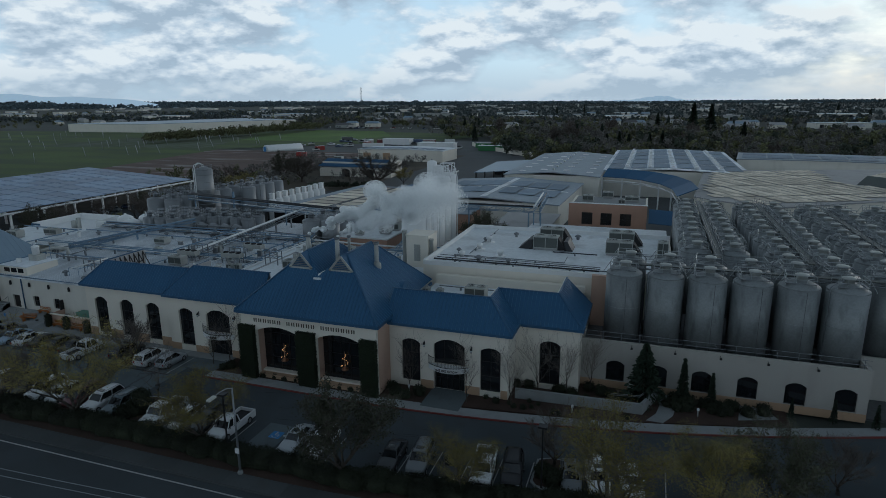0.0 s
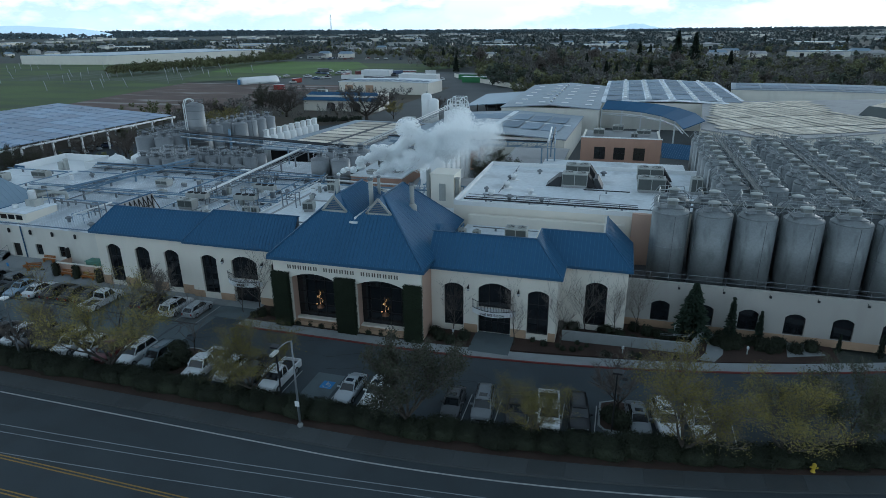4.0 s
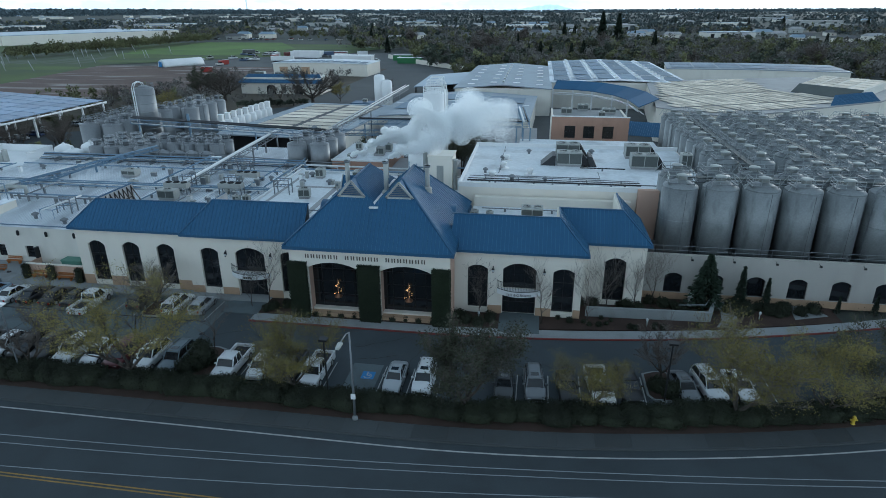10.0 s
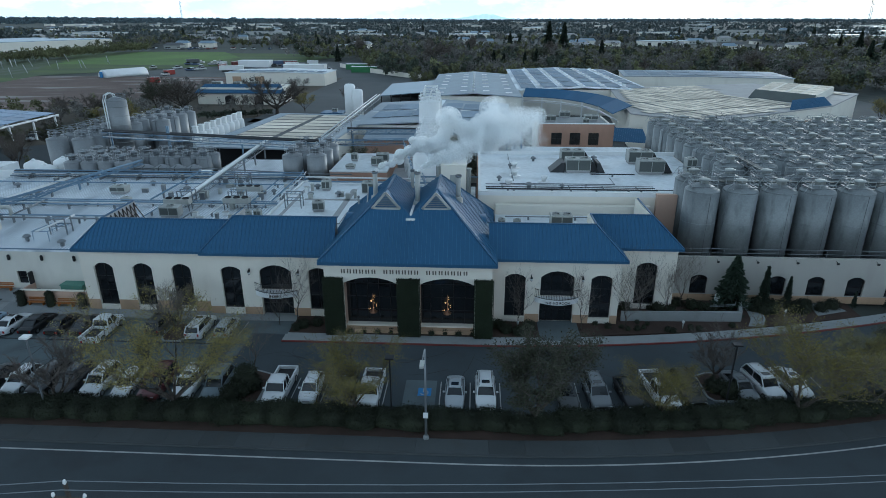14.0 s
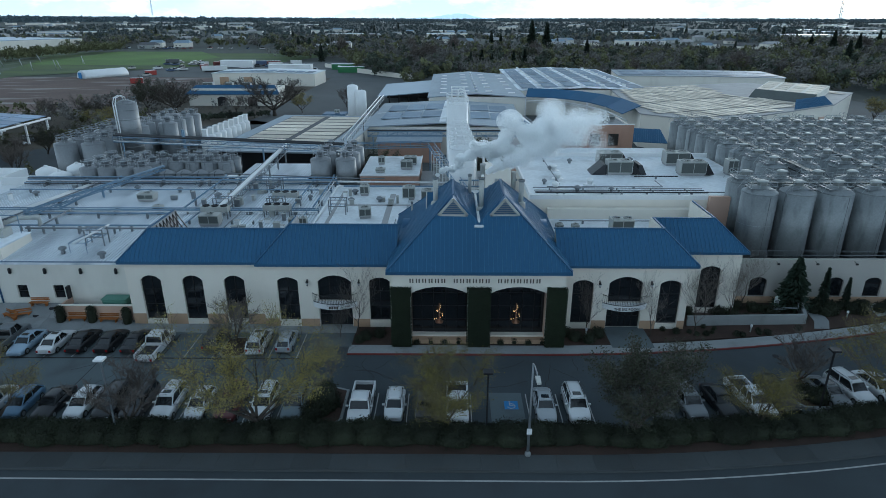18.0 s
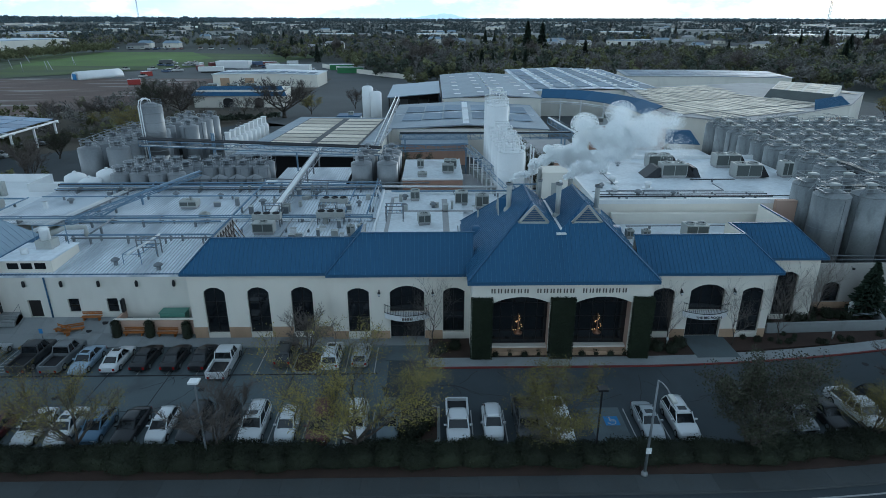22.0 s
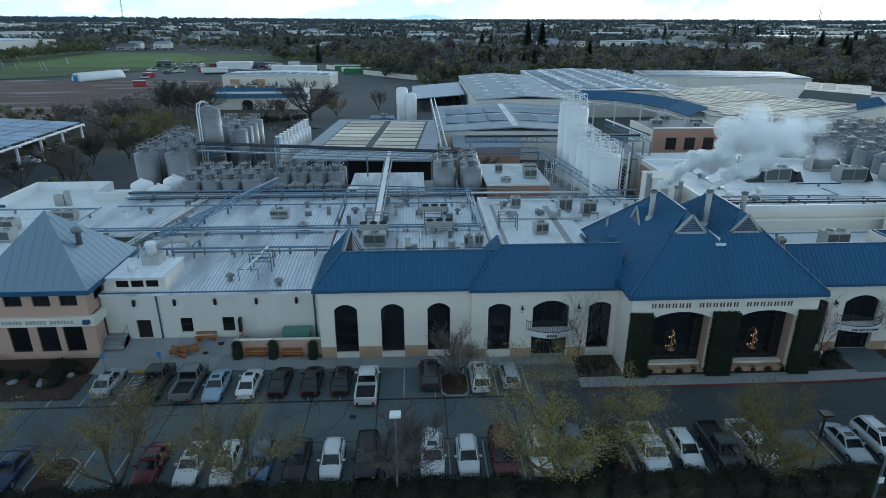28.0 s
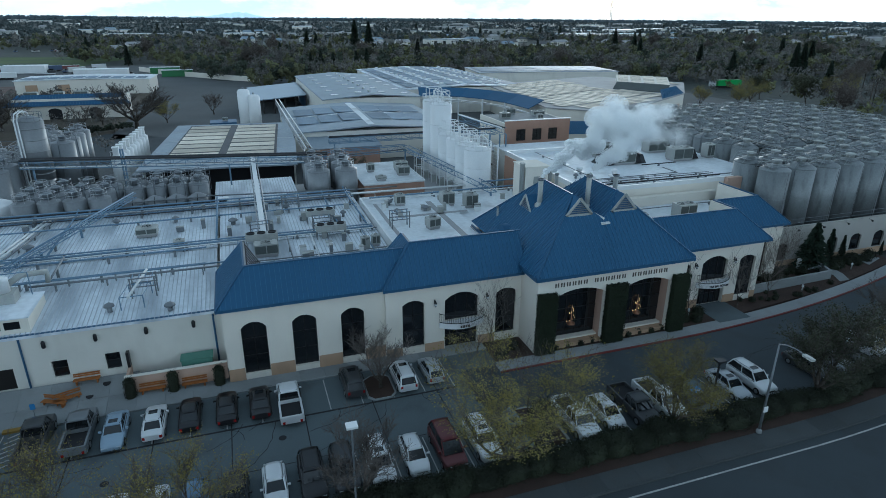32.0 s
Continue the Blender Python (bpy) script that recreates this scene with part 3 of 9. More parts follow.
for k in range(34):
    g, x, y = Geo(), rc.uniform(-52, 30), rc.uniform(-8.5, -3)
    y += bow(x)
    a = rc.choice((0.1, 1.5, 1.62, 0.3)) + rc.uniform(-0.2, 0.2)
    pts = [(x, y)]
    for j in range(rc.randint(6, 12)):
        a += rc.uniform(-0.5, 0.5)
        x, y = x + 0.6 * math.cos(a), y + 0.6 * math.sin(a)
        if y > -2 + bow(x) or y < -13 + bow(x):
            break
        pts.append((x, y))
    for p, q in zip(pts[:-1], pts[1:]):
        line(g, *p, *q, w=0.05, z=0.004 + max(gz(*p), gz(*q)))
    if len(pts) > 2:
        solo("tar_crack", g, DARK, kind="structure", label="dark sealed crack in the asphalt", category="crack")
for x, y in ((-46, -4.5), (-25.5, -5.0), (-38.6, -6.2), (-8, -5.2), (40.5, -1.6)):
    g = Geo().lathe(x, y, [(0.32, -0.02), (0.32, 0.015 + gz(x, y))], 16)
    solo("manhole_cover", g, DARK, label="round dark iron cover flush with the asphalt", category="manhole cover")

# pavement in front of the buildings: slabs of their own
walkway = thing("pavement", (0, 0, 0), kind="structure", label="pale concrete pavement in front of the buildings", category="pavement")
part("base", sheet(Geo(), -52, -4.2, 2.9, 8.2, 24, 8, -0.12), CONCRETE, walkway)
for k in range(20):
    for j in range(2):
        x, y = -51.9 + 2.4 * k, 2.92 + 2.3 * j
        if (x > -39.2 and j == 1) or x > -6:
            continue
        z = gz(x + 1.2, y + 1.1)
        if j == 0:
            parts("kerb_stone", Geo().hexa([(x, 2.72), (x + 2.38, 2.72), (x + 2.38, 2.9), (x, 2.9)], -0.4, z + 0.14), CONCRETE, walkway)
        g = Geo()
        q = [(x, y), (x + 2.38, y), (x + 2.38, y + 2.28), (x, y + 2.28)]
        top = [(a, b, gz(a, b) + 0.15) for a, b in q]
        g.slab(top, 0.12)
        part("slab", g, CONCRETE, walkway)
g = Geo()
ribbon(g, -1.62, 0.15, -0.4, 0.09, -4.2, 118, 4)
solo("pavement", g, CONCRETE, kind="structure", label="pale concrete footpath along the red kerb", category="pavement")
g = Geo()
ribbon(g, -1.80, -1.62, -0.4, 0.15, -4.2, 110, 4)
solo("kerb", g, KERB_RED, kind="structure", label="red painted concrete kerb", category="kerb")
g = Geo()
g.hexa([(-4.2, 0.15), (20.5, 0.16), (44, 2.9), (62, 7.3), (62, 12.5), (-4.2, 12.5)], -0.4, 0.06)
solo("planting_bed", g, MULCH, kind="structure", label="dark mulched bed in front of the building", category="planting bed")
for x0, x1, y1 in ((-8.4, -4.0, 5.0), (23.9, 28.4, 4.4)):
    g = Geo().box(x0, -0.2, -0.3, x1, y1, 0.11)
    solo("entrance_path", g, LOTC, kind="structure", label="concrete path to an entrance", category="pavement")
# street pavement slabs
side = thing("pavement", (0, -18, 0), kind="structure", label="weathered concrete street pavement beside the hedge", category="pavement")
x = -75.0
while x < 95:
    g = Geo()
    ribbon(g, -18.70, -16.97, -0.4, 0.03, x, x + 2.985, 1.5)
    part("slab", g, OLDWALK, side)
    x += 3.0
# yards behind
g = Geo()
g.box(-170, 12, -0.4, 175, 300, -0.06)
solo("yard", g, YARD, kind="structure", label="grey paved service yard round the buildings", category="ground")

# ---- the main building ----
def window(parent, x, z, w, h, rise, y, cols=2, rows=3, name="window"):
    """A dark arched window set into a wall along x."""
    g = Geo()
    o = [(x + a, z + b) for a, b in (arch(w, h, rise) if rise else [(0, 0), (w, 0), (w, h), (0, h)])]
    c = (x + w / 2, z + h / 2)
    inner = [(c[0] + (a - c[0]) * (1 - 0.14 / w), c[1] + (b - c[1]) * (1 - 0.14 / h)) for a, b in o]
    for k in range(len(o)):
        a, b, ia, ib = o[k], o[(k + 1) % len(o)], inner[k], inner[(k + 1) % len(o)]
        g.poly([(a[0], y, a[1]), (b[0], y, b[1]), (ib[0], y, ib[1]), (ia[0], y, ia[1])])
        g.poly([(ia[0], y, ia[1]), (ib[0], y, ib[1]), (ib[0], y + 0.07, ib[1]), (ia[0], y + 0.07, ia[1])])
    for k in range(1, cols):
        g.box(x + w * k / cols - 0.03, y, z + 0.05, x + w * k / cols + 0.03, y + 0.06, z + h - 0.06 - (rise * 0.4 if cols > 2 else 0))
    for k in range(1, rows):
        zz = z + h * k / rows
        g.box(x + 0.05, y, zz - 0.03, x + w - 0.05, y + 0.06, zz + 0.03)
    fr = part(name, g, FRAME, parent)
    p = Geo().poly([(a, y + 0.055, b) for a, b in inner])
    part("pane", p, GLASS, fr)
    return fr


def coach_lamp(x, y, z, group="wall lanterns"):
    t = thing("wall_lantern", (x, y, z), "black iron wall lantern on the stucco", "wall lamp", group)
    parts("bracket", Geo().box(x - 0.06, y - 0.05, z - 0.1, x + 0.06, y, z + 0.5).tube((x, y, z + 0.42), (x, y - 0.3, z + 0.45), 0.025), BLACKM, t)
    part("lantern", Geo().lathe(x, y - 0.3, [(0.07, z - 0.18), (0.11, z - 0.1), (0.17, z + 0.2), (0.04, z + 0.42)], 6), BLACKM, t)
    part("glass", Geo().lathe(x, y - 0.3, [(0.115, z - 0.08), (0.172, z + 0.16)], 6), LAMPW, t)


def mansard(name, faces, parent, step=0.46):
    """A roof of standing-seam faces (each convex, wound upwards), with its seams."""
    for f in faces:
        r = part(name, Geo().slab(f, 0.08), BLUE, parent, "blue standing-seam metal roof slope")
        q = Geo()
        seams(q, f, step)
        tagged(part("standing_seam", q, SEAM, r), kind="stuff")


def beam(g, p, q, w=0.16, h=0.16):
    """A square bar from p to q."""
    p, q = Vector(p), Vector(q)
    d = (q - p).normalized()
    u = d.cross(Vector((0, 0, 1)) if abs(d.z) < 0.95 else Vector((1, 0, 0))).normalized() * w / 2
    v = u.cross(d).normalized() * h / 2
    g.rings([[a - u - v, a + u - v, a + u + v, a - u + v] for a in (p, q)], smooth=False)


main = thing("brewery_building", (9.5, 4, 0), "long cream stucco building with blue metal roofs and arched windows", "building")

EA, EB, ES, EC, ED = 4.1, 3.6, 0.0, 3.45, 7.5      # eave lines
WA, WB, WS, WC, WD = 4.65, 4.2, 0.45, 4.05, 8.1    # wall faces
HB = [(-28.0 + 4.66 * k, 0.73, 2.3, 5.45, 0.6) for k in range(3)]
part("wall_front", wall_x(Geo(), -29.5, -14.3, WA, 0, 8.05, 0.45, HB), STUCCO, main)
parts("wainscot", Geo().box(-29.5, WA - 0.03, 0, -28.02, WA - 0.002, 1.45).box(-25.68, WA - 0.03, 0, -23.36, WA - 0.002, 1.45).box(-21.02, WA - 0.03, 0, -18.70, WA - 0.002, 1.45).box(-16.36, WA - 0.03, 0, -14.3, WA - 0.002, 1.45), TAN, main, "tan painted base course")
parts("wall_side", Geo().box(-29.5, WA + 0.45, 0, -29.05, 14, 8.05), STUCCO, main)
for h in HB:
    window(main, *h, WA + 0.28)
HB2 = [(-12.6, 0.9, 2.3, 5.3, 0.45), (-8.1, 0.1, 3.7, 6.35, 0.75), (-2.4, 0.9, 2.3, 5.3, 0.45)]
part("wall_front", wall_x(Geo(), -14.3, 0.6, WB, 0, 8.05, 0.45, HB2), STUCCO, main)
parts("wainscot", Geo().box(-14.3, WB - 0.03, 0, -12.65, WB - 0.002, 1.1).box(-10.25, WB - 0.03, 0, -8.15, WB - 0.002, 1.1).box(-4.35, WB - 0.03, 0, -2.45, WB - 0.002, 1.1), TAN, main, "tan painted base course")
parts("wall_side", Geo().box(-14.3, WB + 0.45, 0, -13.9, WA + 1, 8.05), STUCCO, main)
HC = [(20.1, 0.7, 2.3, 5.35, 0.45), (24.1, 0.1, 3.75, 6.35, 0.75), (29.7, 0.7, 2.35, 5.35, 0.45)]
part("wall_front", wall_x(Geo(), 18.4, 32.9, WC, 0, 8.05, 0.45, HC), STUCCO, main)
parts("wainscot", Geo().box(22.45, WC - 0.03, 0, 24.05, WC - 0.002, 1.1).box(27.9, WC - 0.03, 0, 29.65, WC - 0.002, 1.1).box(32.1, WC - 0.03, 0, 32.9, WC - 0.002, 1.1), TAN, main, "tan painted base course")
parts("wall_side", Geo().box(32.45, WC + 0.45, 0, 32.9, WD, 8.05), STUCCO, main)
HD = [(35.7, 0.6, 2.4, 5.45, 0.5)]
part("wall_front", wall_x(Geo(), 32.45, 40.2, WD, 0, 8.05, 0.45, HD), STUCCO, main)
parts("wall_side", Geo().box(39.75, WD + 0.45, 0, 40.2, 19, 8.05), STUCCO, main)
for h in (HB2[0], HB2[2]):
    window(main, *h, WB + 0.28)
for h in (HC[0], HC[2]):
    window(main, *h, WC + 0.28)
window(main, *HD[0], WD + 0.28)

# the two entrances with their balconies
for x, y, word in ((-8.1, WB, None), (24.1, WC, "THE BIG ROOM")):
    window(main, x, 3.35, 3.7, 3.1, 0.75, y + 0.3, 3, 1)
    window(main, x, 0.1, 3.7, 2.75, 0, y + 0.45, 5, 2, "entrance_door")
    parts("lintel", Geo().box(x, y + 0.1, 2.85, x + 3.7, y + 0.45, 3.35), STUCCO, main)
    n, cx, w = 14, x + 1.85, 2.45
    arc = [(cx - w + 2 * w * k / n, y - 0.15 - 0.95 * math.sin(math.pi * k / n) ** 0.8) for k in range(n + 1)]
    b = part("balcony", Geo().hexa([(cx - w, y - 0.01)] + arc + [(cx + w, y - 0.01)], 2.75, 3.35), WHITEPAINT, main, "curved white balcony fascia")
    g = Geo()
    for z in (3.42, 4.35):
        g.path([(a, c, z) for a, c in arc], 0.035, 5)
    for (xa, ya), (xb, yb) in zip(arc[:-1], arc[1:]):
        for f in (0, 0.5):
            p = (xa + (xb - xa) * f, ya + (yb - ya) * f)
            g.tube((*p, 3.35), (*p, 4.35), 0.018, 4)
    g.tube((arc[-1][0], y, 4.35), (*arc[-1], 4.35), 0.035, 5).tube((arc[0][0], y, 4.35), (*arc[0], 4.35), 0.035, 5)
    part("railing", g, BLACKM, b, "black iron railing")
    if word:
        cu = bpy.data.curves.new("sign_text", "FONT")
        cu.body, cu.size, cu.align_x, cu.extrude = word, 0.40, "CENTER", 0.03
        tmp = new("sign_text", cu)
        me = bpy.data.meshes.new_from_object(tmp.evaluated_get(bpy.context.evaluated_depsgraph_get()))
        bpy.data.objects.remove(tmp)
        me.materials.append(BLACKM)
        tx = new("sign_letters", me)
        tx.parent = b
        tx.matrix_basis = pose(cx - 9.5, y - 1.13 - 4, 2.92, 90, 0, 0)
        tagged(tx, "dark letters reading THE BIG ROOM")
    else:
        g = Geo()
        for k in range(4):
            g.box(cx - 0.52 + 0.27 * k, y - 1.17, 2.92, cx - 0.33 + 0.27 * k, y - 1.12, 3.18)
        parts("number_bar", g, LETTER, b, "dark bars of a number sign")
    coach_lamp(x - 1.1, y, 5.5)
    coach_lamp(x + 4.6, y, 5.5)

# roofs of the wings
TZ = 11.0
mansard("roof", [[(-29.9, EA, 8.0), (-14.3, EA, 8.0), (-11.7, 6.65, TZ), (-27.1, 6.65, TZ)], [(-29.9, 13.6, 8.0), (-29.9, EA, 8.0), (-27.1, 6.65, TZ), (-27.1, 13.6, TZ)]], main)
mansard("roof", [[(-14.6, EB, 8.0), (0.8, EB, 8.0), (0.8, 6.4, 11.6), (-11.2, 6.4, 11.6)], [(-14.6, 9.5, 8.0), (-14.6, EB, 8.0), (-11.2, 6.4, 11.6), (-11.2, 9.5, 11.6)]], main)
mansard("roof", [[(18.2, EC, 8.0), (33.4, EC, 8.0), (30.2, 6.6, 11.15), (18.2, 6.6, 11.15)], [(33.4, EC, 8.0), (33.4, 10.6, 8.0), (30.2, 10.6, 11.15), (30.2, 6.6, 11.15)]], main)
mansard("roof", [[(33.0, ED, 8.0), (40.6, ED, 8.0), (37.4, 10.5, 11.1), (30.2, 10.5, 11.1)], [(40.6, ED, 8.0), (40.6, 17.4, 8.0), (37.4, 17.4, 11.1), (37.4, 10.5, 11.1)]], main)
# back walls of the mansards
parts("parapet_back", Geo().box(-27.1, 6.66, 7.6, -11.2, 6.86, 10.95).box(-27.05, 6.86, 7.6, -26.85, 13.6, 10.95), ROOFG, main)
parts("parapet_back", Geo().box(-11.2, 6.41, 7.6, 0.8, 6.61, 11.55).box(-11.15, 6.6, 7.6, -10.95, 9.5, 11.55), ROOFG, main)
parts("parapet_back", Geo().box(18.2, 6.61, 7.6, 30.15, 6.8, 11.1).box(29.9, 6.8, 7.6, 30.15, 10.7, 11.1).box(30.2, 10.52, 7.6, 37.35, 10.72, 11.05).box(37.1, 10.72, 7.6, 37.3, 17.4, 11.05), STUCCO, main)
# fascias
for x0, x1, y in ((-29.95, -14.6, EA), (-14.65, 0.6, EB), (18.4, 33.45, EC), (33.5, 40.65, ED)):
    parts("fascia", Geo().box(x0, y - 0.04, 7.72, x1, y + 0.14, 8.02), BLUETRIM, main, "blue eaves board")
parts("fascia", Geo().box(-29.99, EA, 7.72, -29.85, 13.6, 8.02), BLUETRIM, main)
parts("fascia", Geo().box(33.35, EC, 7.72, 33.48, 7.4, 8.02).box(40.55, ED, 7.72, 40.68, 17.4, 8.02), BLUETRIM, main)
g = Geo()
for p, q in (((-29.9, EA, 8.05), (-27.1, 6.65, 11.05)), ((-14.6, EB, 8.05), (-11.2, 6.4, 11.65)), ((33.4, EC, 8.05), (30.2, 6.6, 11.2)), ((40.6, ED, 8.05), (37.4, 10.5, 11.15)),
             ((-27.1, 6.65, 11.05), (-11.8, 6.65, 11.05)), ((-11.2, 6.4, 11.65), (1, 6.4, 11.65)), ((18, 6.6, 11.2), (30.2, 6.6, 11.2)), ((30.2, 10.5, 11.15), (37.4, 10.5, 11.15)),
             ((-27.1, 6.65, 11.05), (-27.1, 13.6, 11.05)), ((37.4, 10.5, 11.15), (37.4, 17.4, 11.15)), ((30.2, 6.6, 11.2), (30.2, 10.5, 11.2))):
    beam(g, p, q, 0.18, 0.1)
parts("ridge_cap", g, BLUETRIM, main)

# the gabled centre block
HS = [(2.45, 0.0, 5.95, 6.85, 0.75), (10.75, 0.0, 5.95, 6.85, 0.75)]
part("wall_front", wall_x(Geo(), 0.45, 18.55, WS, 0, 8.45, 0.5, HS), STUCCO, main)
parts("wall_side", Geo().box(0.45, WS + 0.5, 0, 0.95, 17.2, 8.45), STUCCO, main)
parts("wall_side", Geo().box(18.05, WS + 0.5, 0, 18.55, 17.2, 8.45), STUCCO, main)
parts("wall_back", Geo().box(0.95, 16.8, 0, 18.05, 17.2, 8.9), STUCCO, main)
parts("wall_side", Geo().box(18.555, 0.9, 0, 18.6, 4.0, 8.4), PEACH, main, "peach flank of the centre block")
for hx in (2.45, 10.75):
    parts("plinth", Geo().box(hx, WS + 0.1, 0, hx + 5.95, WS + 1.6, 0.5), TAN, main)
    parts("sill", Geo().box(hx, WS + 0.9, 0.5, hx + 5.95, WS + 1.7, 0.7), STUCCO, main, "pale stone sill")
    window(main, hx - 0.2, 0.7, 6.35, 6.3, 0, WS + 1.6, 5, 4, "tall_window")
parts("inner_reveal", Geo().box(0.95, WS + 1.75, 0, 2.25, WS + 2.0, 8.0).box(8.6, WS + 1.75, 0, 10.55, WS + 2.0, 8.0).box(16.9, WS + 1.75, 0, 18.05, WS + 2.0, 8.0), STUCCO, main)
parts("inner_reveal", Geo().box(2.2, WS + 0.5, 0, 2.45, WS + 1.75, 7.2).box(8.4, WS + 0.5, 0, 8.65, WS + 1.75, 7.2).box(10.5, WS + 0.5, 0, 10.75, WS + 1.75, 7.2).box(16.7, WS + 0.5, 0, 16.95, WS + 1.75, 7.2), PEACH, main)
parts("soffit", Geo().box(0.95, WS + 0.5, 7.0, 18.05, WS + 1.9, 7.15), STUCCO, main)
L, R = (6.85, 6.03, 15.1), (12.35, 6.03, 15.1)
PL, PR = (6.9, 12.65, 15.1), (12.4, 12.65, 15.1)
V, VB = (9.6, 3.83, 12.69), (9.65, 14.8, 12.69)
c = 8.72
mansard("roof", [[(0, 0, c), (9.6, 0, c), V, L], [(9.6, 0, c), (19, 0, c), R, V], [(0, 17.6, c + .4), (0, 0, c), L, PL], [(19, 0, c), (19, 17.6, c + .4), PR, R],
                 [V, VB, PL, L], [VB, V, R, PR], [(9.6, 17.6, c + .4), (0, 17.6, c + .4), PL, VB], [(19, 17.6, c + .4), (9.6, 17.6, c + .4), VB, PR]], main)
g = Geo()
for p, q in (((0, 0, c + .05), L), ((19, 0, c + .05), R), (L, PL), (R, PR), ((0, 17.6, c + .4), PL), ((19, 17.6, c + .4), PR)):
    beam(g, Vector(p) + Vector((0, 0, 0.05)), Vector(q) + Vector((0, 0, 0.05)), 0.22, 0.12)
parts("ridge_cap", g, BLUETRIM, main)
parts("fascia", Geo().box(-0.06, -0.06, 8.36, 19.06, 0.14, 8.72).box(-0.06, 0.14, 8.36, 0.14, 17.6, 8.72).box(18.86, 0.14, 8.36, 19.06, 17.6, 8.72), BLUETRIM, main, "blue eaves board")
parts("valley_flashing", Geo().slab([V, (9.75, 4.0, 12.9), (9.75, 14, 12.9), VB, (9.45, 14, 12.9), (9.45, 4.0, 12.9)], 0.03).box(9.1, 3.4, 12.35, 10.1, 3.85, 12.55), WHITEPAINT, main, "pale metal valley gutter")
def gablet(o, u, w, h, back, name="gable_vent"):
    """A small gable on a slope: two blue faces, a pale triangular frame and slats; o: middle of its base, u: along the base, back: the way its ridge runs."""
    o, u, back = Vector(o), Vector(u), Vector(back)
    up = Vector((0, 0, h))
    a, b, t3 = o - u * w / 2, o + u * w / 2, o + up
    ahead = back.normalized() * -0.06
    body = Geo()
    body.poly([a, t3, t3 + back, a + back * 0.25]).poly([t3, b, b + back * 0.25, t3 + back]).poly([a, b, t3])
    v = part(name, body, BLUE, main, "small blue gable with a louvred vent")
    g = Geo()
    for p, q in ((a, t3), (b, t3), (a, b)):
        beam(g, p + ahead, q + ahead, 0.12, 0.26)
    parts("vent_frame", g, UNIT, v, "pale painted frame")
    for k in range(8):
        f = (k + 0.6) / 8.5
        g = Geo()
        beam(g, o - u * w * 0.42 * (1 - f) + up * f + ahead, o + u * w * 0.42 * (1 - f) + up * f + ahead, 0.07, 0.09)
        part("vent_slat", g, GALV, v)


for x in (6.85, 12.35):
    gablet((x, 4.45, 13.35), (1, 0, 0), 3.1, 1.8, (0, 1.6, 0))
gablet((3.9, 11.0, 12.3), (0, -1, 0), 2.8, 1.7, (1.6, 0, 0))
# vent on the west slope and an eyebrow dormer on the east slope
for sx, cx in ((1, 17.0), (-1, 1.9)):
    g = Geo()
    g.rings([[(cx - sx * 1.4, 11.0 + 1.3 * math.cos(math.pi * k / 8), 9.4 + 1.35 * math.sin(math.pi * k / 8)) for k in range(9)],
             [(cx + sx * 0.9, 11.0 + 1.3 * math.cos(math.pi * k / 8), 9.4 + 1.35 * math.sin(math.pi * k / 8)) for k in range(9)]])
    part("dormer", g, BLUE, main, "small rounded blue dormer")
# letters of the sign: plain shapes
sg = thing("sign", (9.5, WS, 7.5), "bronze letter shapes of a sign on the stucco", "sign")
xx = 2.35
for word in (6, 6, 7):
    for k in range(word):
        for q in (0.0, 0.28):
            part("letter_bar", Geo().box(xx + q, WS - 0.05, 7.3, xx + q + 0.13, WS - 0.003, 7.76), LETTER, sg)
        xx += 0.66
    xx += 0.62
# ivy columns
for x0, x1 in ((0.35, 2.5), (8.35, 10.8), (16.65, 18.7)):
    t = thing("ivy_column", ((x0 + x1) / 2, 0.2, 0), "dark clipped ivy covering a pier of the facade", "climbing plant", "ivy columns")
    r = random.Random(int(x0 * 10))
    core = Geo().box(x0 + 0.1, -0.2, 0, x1 - 0.1, 0.44, 6.75)
    part("ivy_mass", core, IVY, t)
    lv = Geo()
    for k in range(3800):
        f = r.random()
        if f < 0.62:
            p = Vector((r.uniform(x0, x1), -0.22 - r.random() * 0.1, r.uniform(0, 6.9)))
        elif f < 0.92:
            p = Vector((x0 if r.random() < 0.5 else x1, r.uniform(-0.25, 0.44), r.uniform(0, 6.9)))
        else:
            p = Vector((r.uniform(x0, x1), r.uniform(-0.25, 0.44), 6.75 + r.random() * 0.15))
        u = Vector((r.gauss(0, 1), r.gauss(0, 1), r.gauss(0, 1))).normalized() * 0.062
        w = u.cross(Vector((r.gauss(0, 1), r.gauss(0, 1), r.gauss(0, 1))).normalized())
        lv.poly([p - u, p + w, p + u, p - w])
    part("ivy_foliage", lv, IVY, t)
# copper kettles lit behind the tall windows
for x in (5.4, 13.7):
    t = thing("chandelier", (x, 1.9, 0), "copper chandelier glowing behind the tall window", "lamp", "kettle lights")
    z = 1.9
    part("bowl", Geo().lathe(x, 1.8, [(0.2, z), (0.42, z + 0.1), (0.46, z + 0.22), (0.3, z + 0.34), (0.06, z + 0.5), (0.04, z + 2.4)], 14), COPPER, t)
    g = Geo()
    for k in range(12):
        a, q = math.pi + 0.9 * k, k / 12
        g.lathe(x + (0.5 - 0.4 * q) * math.cos(a), 1.8 + 0.2 * math.sin(a), [(0.03, z + 0.45 + 1.7 * q), (0.03, z + 0.55 + 1.7 * q)], 6)
    parts("lamp_bulb", g, GLOW, t, "small warm lamps")
